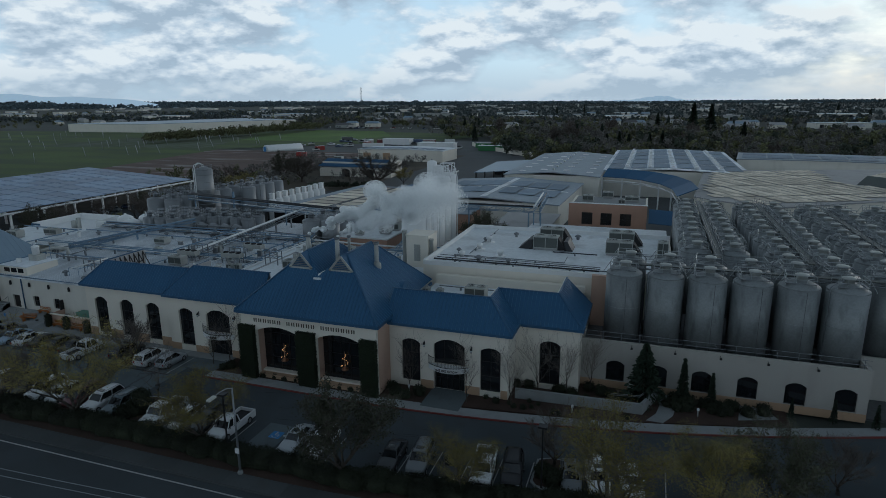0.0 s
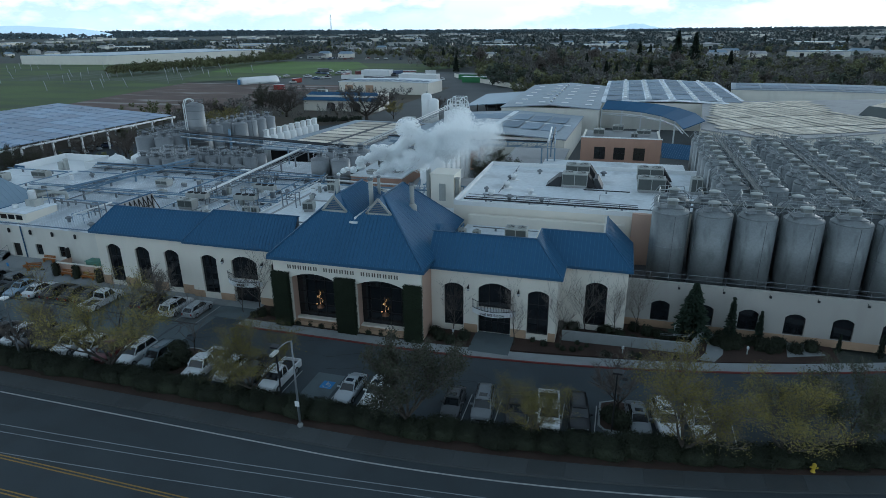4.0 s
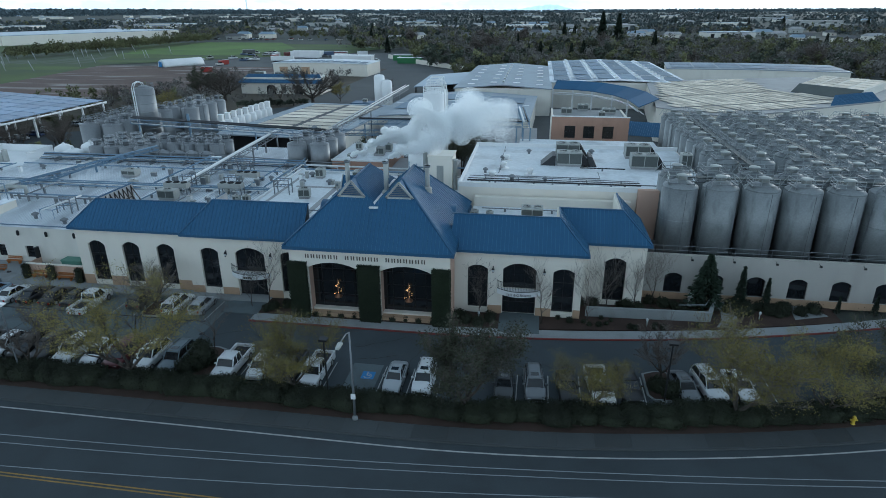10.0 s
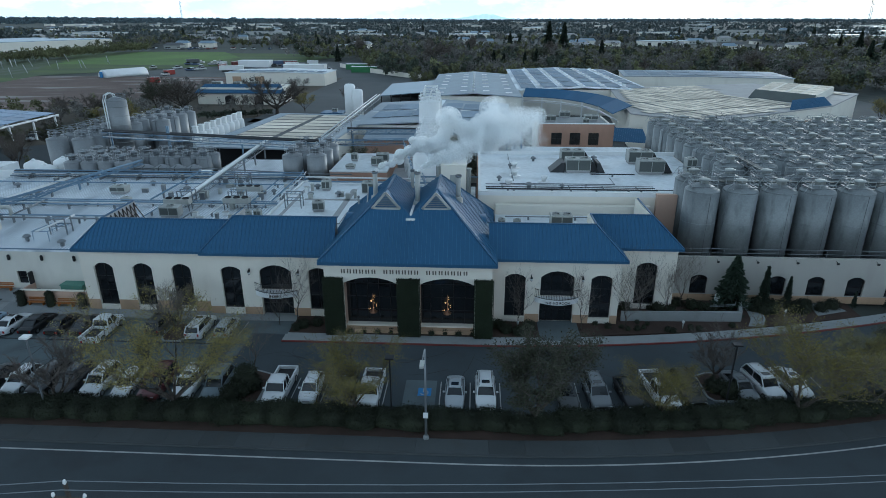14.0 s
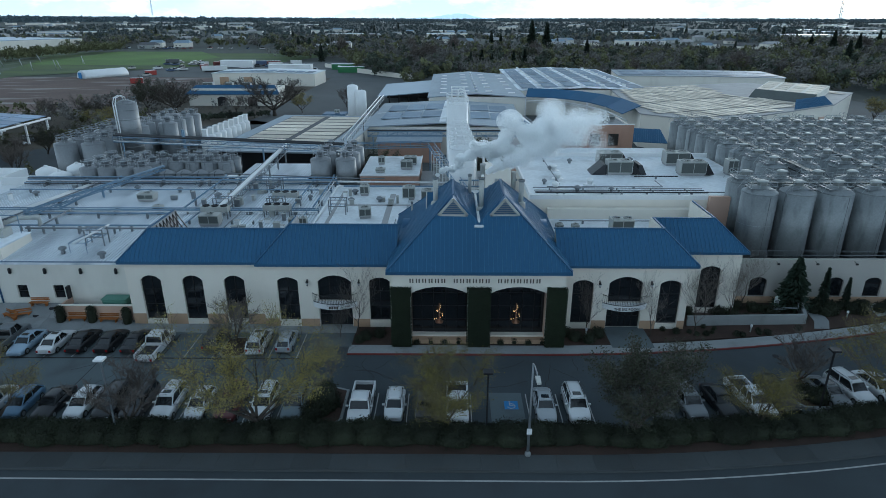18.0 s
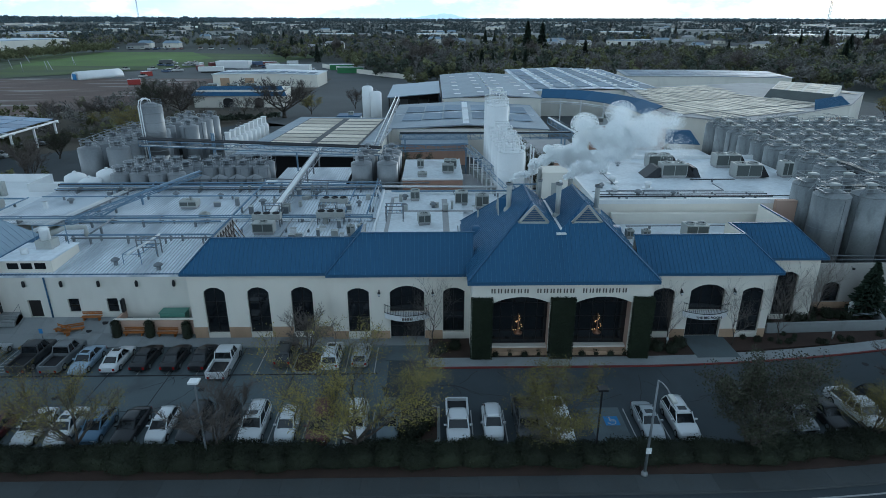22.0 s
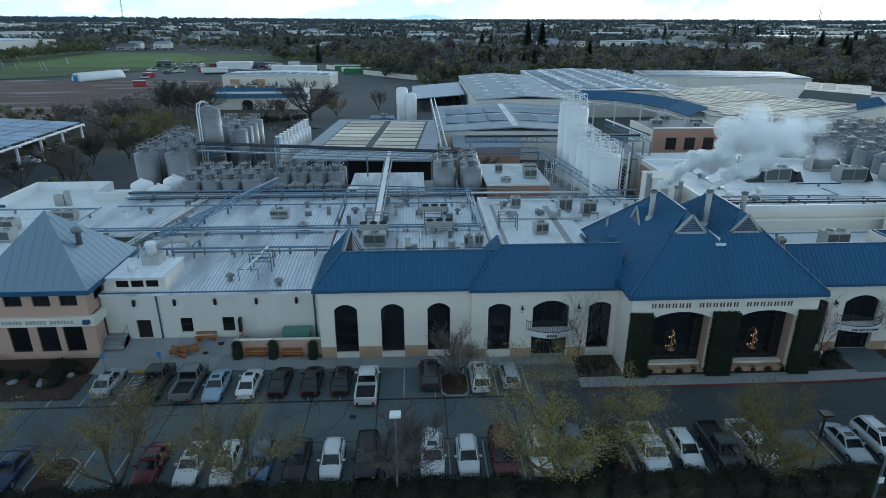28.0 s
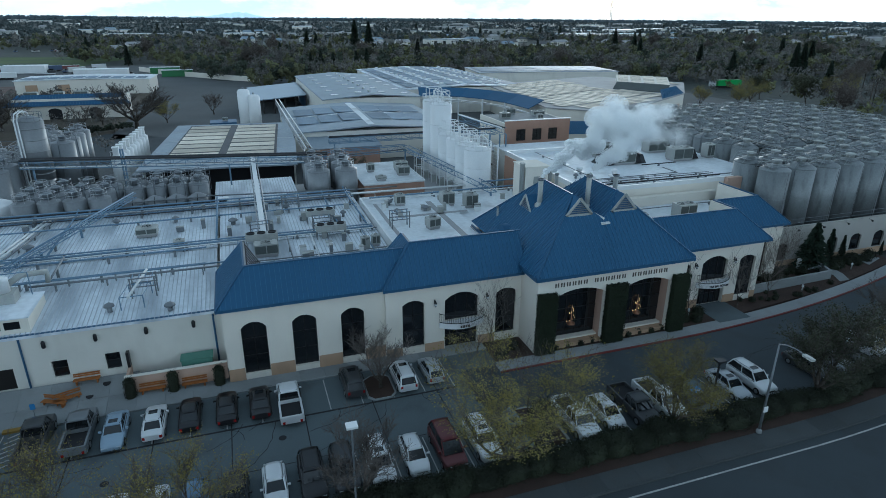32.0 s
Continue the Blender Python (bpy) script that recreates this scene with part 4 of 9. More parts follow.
# chimneys
for x, y, z0, z1, r in ((4.9, 9.6, 12.9, 16.2, 0.28), (10.0, 8.0, 12.7, 16.6, 0.28), (14.6, 9.6, 12.8, 15.9, 0.28), (1.9, 14.2, 9.8, 11.9, 0.12), (8.9, 13.2, 12.6, 15.6, 0.2)):
    t = thing("steam_flue", (x, y, z0), "pale metal steam flue through the blue roof", "chimney", "flues")
    part("pipe", Geo().lathe(x, y, [(r, z0 - 0.6), (r, z1)], 12), UNIT, t)
    part("collar", Geo().lathe(x, y, [(r * 2.1, z0 - 0.5), (r * 1.9, z0 + 0.35), (r * 1.1, z0 + 0.55)], 12), UNIT, t)
    part("cap", Geo().lathe(x, y, [(r * 1.15, z1 - 0.25), (r * 1.35, z1 - 0.2), (r * 1.35, z1), (r * 0.7, z1)], 12), GALV, t)

# ---- left wing, flat roofs, plant behind ----
left = thing("low_wing", (-40, 10, 0), "pale rendered low wing with small dark windows", "building")
ZW = [(-48.9, 1.3, 1.5, 2.12, 0), (-44.4, 1.9, 1.25, 1.68, 0), (-40.1, 1.9, 1.25, 1.68, 0)]
part("wall_front", wall_x(Geo(), -52.0, -29.5, 7.6, 0, 6.45, 0.4, ZW), WHITEWALL, left)
for h in ZW[1:]:
    window(left, *h, 7.8, 1, 2)
parts("entrance_door", Geo().box(-48.9, 7.85, 1.3, -47.4, 7.92, 3.42), FRAME, left, "dark flush door")
parts("eave_trim", Geo().box(-52.0, 7.35, 6.4, -29.7, 7.6, 6.62), BLUETRIM, left)
for x in (-46.4, -30.4):
    part("downpipe", Geo().tube((x, 7.5, 0.3), (x, 7.5, 6.4), 0.09, 8), BLUETRIM, left, "blue downpipe")
for x in (-48.7, -44.6, -40.5, -36.3, -32.2):
    t = thing("wall_lamp", (x, 7.6, 5.4), "black rounded wall lamp on the pale render", "wall lamp", "wall lamps")
    part("housing", Geo().lathe(x, 7.42, [(0.12, 5.1), (0.17, 5.2), (0.17, 5.65), (0.1, 5.8)], 10), BLACKM, t)
    part("lens", Geo().lathe(x, 7.40, [(0.13, 5.22), (0.13, 5.5)], 8), LAMPW, t)


def deck(name, x0, x1, y0, y1, z0, z1, material, label, step=0.75, rib=True):
    """A metal deck that rises from y0 to y1, with ribs."""
    t = thing(name, ((x0 + x1) / 2, y0, z0), label, "roof", kind="structure")
    parts("sheet", Geo().slab([(x0, y0, z0), (x1, y0, z0), (x1, y1, z1), (x0, y1, z1)], 0.25), material, t)
    if rib:
        g, x = Geo(), x0 + step / 2
        while x < x1:
            g.slab([(x - 0.035, y0, z0 + 0.06), (x + 0.035, y0, z0 + 0.06), (x + 0.035, y1, z1 + 0.06), (x - 0.035, y1, z1 + 0.06)], 0.07)
            x += step
        ob = part("ribbing", g, RIB, t)
        tagged(ob, kind="stuff")
    return t


deck("metal_deck", -52, -29.95, 7.3, 22, 6.55, 7.5, ROOFM, "pale ribbed metal roof deck of the low wing", 0.4)
deck("metal_deck", -62, -29.9, 22.4, 37.6, 7.55, 7.7, ROOFM, "pale ribbed metal roof deck, stained grey", 0.42)
deck("metal_deck", -29.6, -11.0, 14.0, 22.2, 7.5, 7.6, ROOFM, "pale ribbed metal roof deck behind the blue roof", 0.42)
deck("metal_deck", -29.6, -11.0, 22.6, 37.6, 7.55, 7.7, ROOFM, "pale ribbed metal roof deck with pipe runs", 0.42)
deck("flat_roof", -29.4, -11.2, 7.0, 14.0, 7.4, 7.4, ROOFW, "white membrane roof behind the blue mansard", rib=False)
deck("metal_deck", -30.5, -18.2, 38.2, 56.5, 6.6, 6.7, ROOFM, "low white ribbed roof between the tanks", 0.42)
roofb = thing("flat_roof", (-4, 20, 8.3), "pale membrane roof with grey walkway pads and low parapet", "roof", kind="structure")
parts("slab", Geo().box(-10.6, 6.7, 7.0, 0.6, 33.5, 8.3), ROOFW, roofb)
parts("parapet", Geo().box(-10.85, 9.6, 6, -10.6, 33.7, 8.6).box(-10.6, 33.5, 6, 4.0, 33.75, 8.6), WHITEPAINT, roofb)
for x0, y0, x1, y1 in ((-2.2, 10, -1.4, 30), (-8, 24, 2, 24.7), (-9.5, 15, -9.0, 31), (-8, 13.5, -2.2, 14.0)):
    parts("walk_pad", Geo().box(x0, y0, 8.29, x1, y1, 8.33), ROOFG, roofb, "grey walkway pad")
parts("slab", Geo().box(0.6, 17.8, 7.0, 16.6, 33.5, 8.0), ROOFW, roofb)
podiumfill = Geo().box(-62, 9, 0, -11, 37.6, 6.3).box(-11, 7, 0, 16.6, 33.4, 7.0)
solo("wall_inner", podiumfill, WHITEWALL, kind="structure", label="pale rendered body of the production hall", category="wall")

# pyramid-roofed corner block
pyr = thing("corner_pavilion", (-57, 10, 0), "peach corner pavilion with a pale blue pyramid roof", "building")
PW = [(-60.4, 1.15, 1.95, 2.9, 0), (-57.6, 1.15, 1.95, 2.9, 0), (-55.1, 1.15, 1.95, 2.9, 0)]
PU = [(-60.1, 6.2, 1.7, 1.2, 0), (-57.4, 6.2, 1.7, 1.2, 0), (-54.8, 6.2, 1.7, 1.2, 0)]
part("wall_front", wall_x(Geo(), -62.2, -51.9, 5.4, 0, 4.1, 0.4, PW), PEACH, pyr)
parts("sign_band", Geo().box(-62.4, 5.2, 4.1, -51.7, 5.8, 5.1).box(-52.0, 5.8, 4.1, -51.65, 11, 5.1), STUCCO, pyr, "cream sign band")
part("wall_front", wall_x(Geo(), -61.4, -52.2, 5.5, 5.1, 8.1, 0.4, PU), PEACH, pyr)
parts("wall_side", Geo().box(-52.6, 5.9, 5.1, -52.2, 15, 8.1).box(-52.3, 5.8, 0, -51.9, 15, 4.1).box(-62.2, 5.8, 0, -61.8, 15, 8.1), PEACH, pyr)
for h in PW:
    window(pyr, *h, 5.6, 1, 1)
for h in PU:
    window(pyr, *h, 5.7, 2, 1)
parts("window", Geo().box(-51.91, 7.2, 1.2, -51.87, 9.6, 4.0), GLASS, pyr)
parts("window", Geo().box(-52.21, 7.0, 6.2, -52.17, 8.4, 7.4), GLASS, pyr)
e = [(-62.9, 4.7, 8.15), (-51.4, 4.7, 8.15), (-51.4, 16.2, 8.15), (-62.9, 16.2, 8.15)]
ap = (-57.15, 10.45, 14.6)
for k in range(4):
    tri = [e[k], e[(k + 1) % 4], ap]
    rf = part("roof", Geo().slab(tri, 0.08), PALEBLUE, pyr, "pale blue standing-seam roof slope")
    s2 = Geo()
    seams(s2, tri, 0.9, 0.025)
    part("standing_seam", s2, PALEBLUE, rf)
parts("fascia", Geo().box(-62.95, 4.62, 7.75, -51.35, 4.8, 8.2).box(-51.5, 4.8, 7.75, -51.32, 16.2, 8.2), BLUETRIM, pyr)
part("roof_vent", Geo().lathe(-53.9, 9.6, [(0.3, 11.2), (0.28, 12.4), (0.55, 12.5), (0.55, 12.9), (0.2, 13.1)], 12), GALV, pyr, "galvanised roof ventilator")
sg2 = thing("sign", (-57, 5.2, 4.5), "pale grey letter shapes on the pavilion band", "sign")
xx = -60.6
for word in (6, 6, 7):
    for k in range(word):
        parts("letter_shape", Geo().box(xx, 5.16, 4.42, xx + 0.24, 5.197, 4.78), UNIT, sg2)
        xx += 0.33
    xx += 0.33
for x in (-61.6, -52.4):
    parts("band_lamp", Geo().box(x - 0.3, 4.85, 4.45, x + 0.3, 5.2, 4.85), BLUETRIM, pyr, "blue lamp box on the band")
blk = thing("side_block", (-66, 9, 0), "cream block with a dark blue roof slope", "building")
part("wall_front", wall_x(Geo(), -75, -62.2, 7.0, 0, 5.0, 0.4, [(-66.6, 0.9, 2.6, 3.3, 0.6)]), STUCCO, blk)
window(blk, -66.6, 0.9, 2.6, 3.3, 0.6, 7.2, 2, 2)
mansard("roof", [[(-75, 6.5, 4.9), (-62.3, 6.5, 4.9), (-62.3, 9.6, 7.6), (-75, 9.6, 7.6)]], blk)
deck("flat_roof", -80, -62.6, 9.8, 36, 7.2, 7.2, ROOFW, "white membrane roof beside the pavilion", rib=False)
solo("wall_inner", Geo().box(-80, 9.8, 0, -62.6, 36, 6.9), WHITEWALL, kind="structure", label="pale rendered hall body", category="wall")
wb = thing("low_white_building", (-73, 42, 0), "low white parapet building", "building")
parts("body", Geo().box(-81, 36.2, 0, -63.5, 48.5, 6.3), WHITEPAINT, wb)
parts("parapet", Geo().box(-81, 48.2, 6.3, -69, 48.5, 7.7).box(-81, 36.2, 6.3, -80.7, 48.2, 7.7).box(-69.3, 42, 6.3, -69, 48.2, 7.7).box(-69, 42, 6.3, -63.5, 42.3, 7.6), WHITEPAINT, wb)
parts("end_panel", Geo().box(-81.05, 36.0, 3.8, -78.5, 36.15, 7.6), BLUETRIM, wb, "blue end panel")
parts("roof_unit", Geo().box(-73.6, 39.5, 6.3, -72.2, 40.4, 7.9).box(-72.0, 39.5, 6.3, -71.4, 40.2, 8.6), UNIT, wb)

# small monitor and dust collector on the low wing
mon = thing("roof_monitor", (-48, 8.4, 6.6), "small pale roof monitor with a row of dark panes", "roof structure")
parts("body", Geo().box(-51.6, 8.0, 6.6, -45.4, 13.4, 8.0), STUCCO, mon)
parts("top", Geo().box(-51.7, 7.9, 8.0, -45.3, 13.5, 8.1), ROOFM, mon)
for k in range(3):
    parts("pane", Geo().box(-50.3 + 1.5 * k, 7.96, 7.05, -49.1 + 1.5 * k, 7.99, 7.75), GLASS, mon)
dc = thing("dust_collector", (-48, 11.9, 8.1), "white round dust collector on a steel frame", "roof equipment")
part("drum", Geo().lathe(-48, 11.9, [(0.55, 9.0), (0.55, 10.2), (0.6, 10.25), (0.45, 10.5)], 16), WHITEPAINT, dc)
parts("hopper", Geo().box(-48.9, 11.2, 8.1, -47.1, 12.8, 9.1), UNIT, dc)
part("duct", Geo().path([(-48, 12.6, 9.4), (-47.2, 14.5, 9.6), (-45.4, 15.5, 9.3), (-45.4, 15.5, 8.2)], 0.3, 8), UNIT, dc)
part("frame", Geo().tube((-50, 13, 8), (-50, 13, 10.4), 0.05).tube((-46.2, 13, 8), (-46.2, 13, 10.4), 0.05).tube((-50, 13, 10.4), (-46.2, 13, 10.4), 0.05), BLUEPIPE, dc)
dc2 = thing("roof_fan", (-49.4, 9.9, 8.1), "small white round roof fan", "roof equipment")
part("drum", Geo().lathe(-49.4, 9.9, [(0.4, 8.1), (0.4, 8.7), (0.3, 8.75)], 12), WHITEPAINT, dc2)

# patio wall with planting and benches
pw = thing("patio_wall", (-34, 5.3, 0), "low peach patio wall with an iron gate", "wall")
parts("wall_front", Geo().box(-38.3, 5.2, 0.3, -29.6, 5.45, 2.1), PEACH, pw)
parts("wall_side", Geo().box(-38.3, 5.45, 0.3, -38.05, 7.6, 2.1), PEACH, pw)
parts("coping", Geo().box(-38.4, 5.12, 2.1, -29.6, 5.52, 2.17), STUCCO, pw)
parts("gate", Geo().box(-38.3, 7.0, 2.1, -38.05, 7.6, 3.6), BLACKM, pw, "black iron gate")
cab = thing("electrical_cabinet", (-32.2, 6.5, 0), "green steel electrical cabinet behind the patio wall", "cabinet")
parts("body", Geo().box(-33.6, 5.9, 0.8, -30.9, 7.1, 2.5), GREENBOX, cab)
parts("lid", Geo().box(-33.7, 5.8, 2.5, -30.8, 7.2, 2.58), GREENBOX, cab)


def bench(x, y, z, a, group="benches"):
    t = thing("bench", (0, 0, 0), "orange-brown wooden slat bench on the pavement", "bench", group)
    for k in range(4):
        parts("slat", Geo().box(-1.1, -0.24 + 0.13 * k, 0.42, 1.1, -0.13 + 0.13 * k, 0.47), WOOD, t)
    for sx in (-0.85, 0.85):
        parts("leg", Geo().box(sx - 0.05, -0.2, 0, sx + 0.05, 0.2, 0.42), WOOD, t)
    for k in range(2):
        parts("back_slat", Geo().box(-1.1, 0.3, 0.6 + 0.2 * k, 1.1, 0.34, 0.74 + 0.2 * k), WOOD, t)
    t.matrix_world = pose(x, y, z, 0, 0, a)


bench(-36.2, 4.8, gz(-36, 4.8) + 0.15, 0)
bench(-32.6, 4.8, gz(-32, 4.8) + 0.15, 0)
bench(-41.8, 7.0, gz(-42, 7) + 0.15, 0)
bench(-44.2, 5.2, gz(-44, 5) + 0.15, -25)
bench(-43.2, 5.5, gz(-43, 5) + 0.15, 20)


# ---- tanks ----
def tank_proto(name, r, h, base, label, group, dome=0.5, rail=True, material=STEEL, box=True, n=24):
    """A standing tank with a coned top, hatch, guard ring and pipework; base: height of its skirt."""
    t = thing(name, (0, 0, 0), label, "tank", group)
    prof = [(r, base)]
    part("shell", Geo().lathe(0, 0, prof + [(r, h)], n), material, t)
    part("top", Geo().lathe(0, 0, [(r, h), (r * 1.01, h + 0.04), (r * 0.97, h + 0.1), (r * 0.25, h + dome), (0.02, h + dome + 0.02)], n), material, t)
    if material is not TANKG:
        part("skirt", Geo().lathe(0, 0, [(r * 0.9, 0), (r * 0.9, base)], n), DARK, t)
    if box:
        part("hatch", Geo().lathe(0, 0, [(0.5, h + dome * 0.6), (0.55, h + dome + 0.55), (0.62, h + dome + 0.6), (0.62, h + dome + 0.75), (0.3, h + dome + 0.95)], 12), GALV, t)
    if rail:
        g = Geo()
        ring = [(r * 0.72 * math.cos(6.2832 * k / 12), r * 0.72 * math.sin(6.2832 * k / 12)) for k in range(13)]
        for z in (h + dome + 0.35, h + dome + 0.9):
            g.path([(a, b, z) for a, b in ring], 0.03, 4)
        for a, b in ring[:-1:2]:
            g.tube((a, b, h + 0.2), (a, b, h + dome + 0.9), 0.03, 4)
        part("guard_rail", g, PALERAIL, t)
        g = Geo()
        g.path([(0.4, 0.1, h + dome + 0.5), (r * 0.6, 0.3, h + dome + 0.55), (r * 0.95, 0.4, h + 0.5), (r * 1.02, 0.42, h - 0.4), (r * 1.02, 0.42, base + 0.5)], 0.06, 6)
        part("pipe", g, GALV, t)
    return t


def farm_proto(r=2.05, h=8.5, dome=0.85):
    """A tall fermentation tank: shell with a seam and weld bands, coned top, wide hatch and a railed platform."""
    t = thing("fermentation_tank", (0, 0, 0), "tall grey steel fermentation tank with a railed hatch platform", "tank", "tank farm")
    part("shell", Geo().lathe(0, 0, [(r, 0), (r, h)], 30), TANKG, t)
    part("top", Geo().lathe(0, 0, [(r, h), (r * 0.985, h + 0.1), (r * 0.93, h + 0.2), (r * 0.3, h + dome), (0.02, h + dome + 0.02)], 30), TANKG, t)
    part("seam", Geo().box(0.55, -r * 0.963 - 0.015, 0.2, 0.59, -r * 0.963 + 0.05, h - 0.1), DARKROOF, t)
    for z in (h * 0.55,):
        part("weld_band", Geo().lathe(0, 0, [(r + 0.002, z - 0.03), (r + 0.014, z), (r + 0.002, z + 0.03)], 30), TANKG, t)
    z = h + dome
    part("hatch", Geo().lathe(0.1, 0, [(0.56, z - 0.5), (0.56, z + 0.40), (0.68, z + 0.44), (0.68, z + 0.54), (0.35, z + 0.66)], 16), UNIT, t, "squat drum hatch with a flat lid")
    g = Geo()
    for x0, y0, x1, y1 in ((-1.55, -1.15, 1.45, -0.95), (-1.55, 0.95, 1.45, 1.15), (-1.55, -0.95, -1.3, 0.95)):
        g.box(x0, y0, z - 0.3, x1, y1, z - 0.22)
    part("platform", g, GALV, t)
    g = Geo()
    for y in (-1.05, 1.05):
        for zz in (0.15, 0.62):
            g.tube((-1.5, y, z + zz), (1.4, y, z + zz), 0.035, 4)
        for x in (-1.5, -0.5, 0.5, 1.4):
            g.tube((x, y, z - 0.5), (x, y, z + 0.62), 0.035, 4)
        g.tube((-1.5, y, z + 0.62), (-2.3, y, z - 0.7), 0.035, 4)
    for zz in (0.15, 0.62):
        g.tube((-1.5, -1.05, z + zz), (-1.5, 1.05, z + zz), 0.035, 4)
    part("guard_rail", g, RAILG, t)
    g = Geo()
    g.path([(0.3, 0.2, z + 0.3), (r * 0.6, 0.7, z + 0.2), (r * 0.95, 0.8, h + 0.4), (r * 0.95, 0.85, h - 0.4), (r * 0.95, 0.85, 0.5)], 0.06, 6)
    part("pipe", g, GALV, t)
    return t


farm = farm_proto()
P0 = 4.55
COLS = [53.0 + 10.3 * (i // 2) + 4.65 * (i % 2) for i in range(10)]
spots = [(44.35 + 4.58 * i, 14.9) for i in range(6)] + [(44.75 + 4.6 * i, 20.0) for i in range(13)]
spots += [(x + 0.02 * j, 29.2 + 4.6 * j) for i, x in enumerate(COLS) for j in range(-1 if i > 1 else 0, 9)]
for k, (x, y) in enumerate(spots):
    m = pose(x, y, P0 if y < 24 else P0 - 0.2, 0, 0, (-6, 4, 0, 183)[(k * 7) % 4])
    if k == 0:
        farm.matrix_world = m
    else:
        copy_thing(farm, m)
# podium under the farm
pod = thing("tank_podium", (70, 10.8, 0), "cream rendered podium wall with arched dark windows under the tanks", "building")
TW = [(43.1 + 4.65 * k, 0.95, 2.05, 2.55, 0.45) for k in range(6)]
part("wall_front", wall_x(Geo(), 40.2, 69.4, 10.8, 0, 5.85, 0.4, TW), PODIUM_SHADED, pod)
parts("wall_side", Geo().box(69.0, 11.2, 0, 69.4, 17.2, 5.85).box(69.4, 16.8, 0, 108, 17.2, 5.0), PODIUM_SHADED, pod)
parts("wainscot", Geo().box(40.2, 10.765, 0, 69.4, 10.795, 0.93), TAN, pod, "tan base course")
for h in TW:
    window(pod, *h, 11.0, 1, 1)
# deck coloured dark to carry the shade between the tanks
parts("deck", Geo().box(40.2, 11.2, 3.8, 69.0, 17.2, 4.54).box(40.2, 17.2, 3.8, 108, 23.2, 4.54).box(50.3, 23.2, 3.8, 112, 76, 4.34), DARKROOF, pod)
g = Geo()
for z in (6.3, 6.85):
    g.tube((40.4, 11.0, z), (69.2, 11.0, z), 0.03, 4)
for k in range(15):
    g.tube((40.6 + 2 * k, 11.0, 5.85), (40.6 + 2 * k, 11.0, 6.85), 0.03, 4)
part("railing", g, GALV, pod)
for k in range(5):
    x = 45.8 + 4.65 * k
    parts("spotlight", Geo().tube((x, 10.8, 5.6), (x, 10.3, 5.5), 0.03, 4).box(x - 0.12, 10.15, 5.35, x + 0.12, 10.35, 5.55), BLACKM, pod)
parts("end_wall", Geo().box(40.3, 18.9, 0, 42.9, 19.6, 11.2), PEACH, pod, "peach end wall")
# catwalks between the tank columns
def catwalk(p, q, label):
    p, q = Vector(p), Vector(q)
    d = (q - p).normalized()
    e = Vector((d.y, -d.x, 0)) * 0.42
    up = Vector((0, 0, 1))
    t = thing("catwalk", tuple((p + q) / 2), label, "walkway", "catwalks")
    g = Geo()
    beam(g, p, q, 0.8, 0.08)
    part("grating", g, COIL, t)
    n = int((q - p).length / 2.6)
    for s in (-1, 1):
        g = Geo()
        for zz in (0.55, 1.1):
            g.tube(p + e * s + up * zz, q + e * s + up * zz, 0.025, 4)
        for k in range(n + 1):
            c = p + (q - p) * (k / n) + e * s
            g.tube(c, c + up * 1.1, 0.022, 4)
        part("handrail", g, GALV, t)
    for k in range(1, n, 4):
        c = p + (q - p) * (k / n)
        part("post", Geo().tube(c, (c.x, c.y, P0 - 0.2), 0.07, 4), GALV, t)
    for off, z, r, m in ((1.5, -0.45, 0.09, GALV), (-1.6, -0.3, 0.06, GALV), (-1.2, -0.7, 0.08, DARKPIPE)):
        part("header_pipe", Geo().tube(p + e * off + up * z, q + e * off + up * z, r, 6), m, t)


ZC = P0 + 9.0
catwalk((44, 17.5, ZC), (104, 17.5, ZC), "galvanised catwalk with rails behind the front tanks")
for i in range(5):
    catwalk((55.3 + 10.3 * i, 23.2, ZC), (55.5 + 10.3 * i, 68.5, ZC), "galvanised catwalk with rails between the tank columns")

# middle pair of rows of short tanks on the left
small = tank_proto("maturation_tank", 1.42, 4.6, 0.4, "short brushed steel tank with a ringed guard on top", "short tanks", 0.45)
sp = [(-54.3 + 3.05 * i + 0.25 * j, 42.6 + 3.4 * j) for j in range(3) for i in range(4)] + [(-41.3 + 2.9 * i, 47.0 + 3.4 * j) for j in range(2) for i in range(4)]
for k, (x, y) in enumerate(sp):
    m = pose(x, y, 4.5, 0, 0, (k * 47) % 360)
    if k == 0:
        small.matrix_world = m
    else:
        copy_thing(small, m)
solo("plinth", Geo().box(-43.4, 40.45, 4.51, -30.7, 44.9, 6.4), DARKROOF, kind="structure", label="dark platform under the domed tanks", category="plinth")
solo("plinth", Geo().box(-56.5, 40.5, 0, -30.6, 52, 4.5), ROOFG, kind="structure", label="grey concrete tank plinth", category="plinth")
low = tank_proto("kettle_tank", 1.3, 1.8, 0.6, "low domed steel tank under the gantry", "domed tanks", 0.6, rail=False, box=False)
for k in range(4):
    m = pose(-41.2 + 2.85 * k, 42.8, 6.4)
    if k == 0:
        low.matrix_world = m
    else:
        copy_thing(low, m)
gan = thing("pipe_gantry", (-37, 42, 4.5), "steel pipe gantry with white header pipes before the domed tanks", "pipework")
for z, r, m in ((7.0, 0.12, WHITEPAINT), (7.6, 0.14, DARKPIPE), (8.5, 0.1, GALV)):
    part("header_pipe", Geo().tube((-42.6, 41.2, z), (-31.0, 41.2, z), r, 8), m, gan)
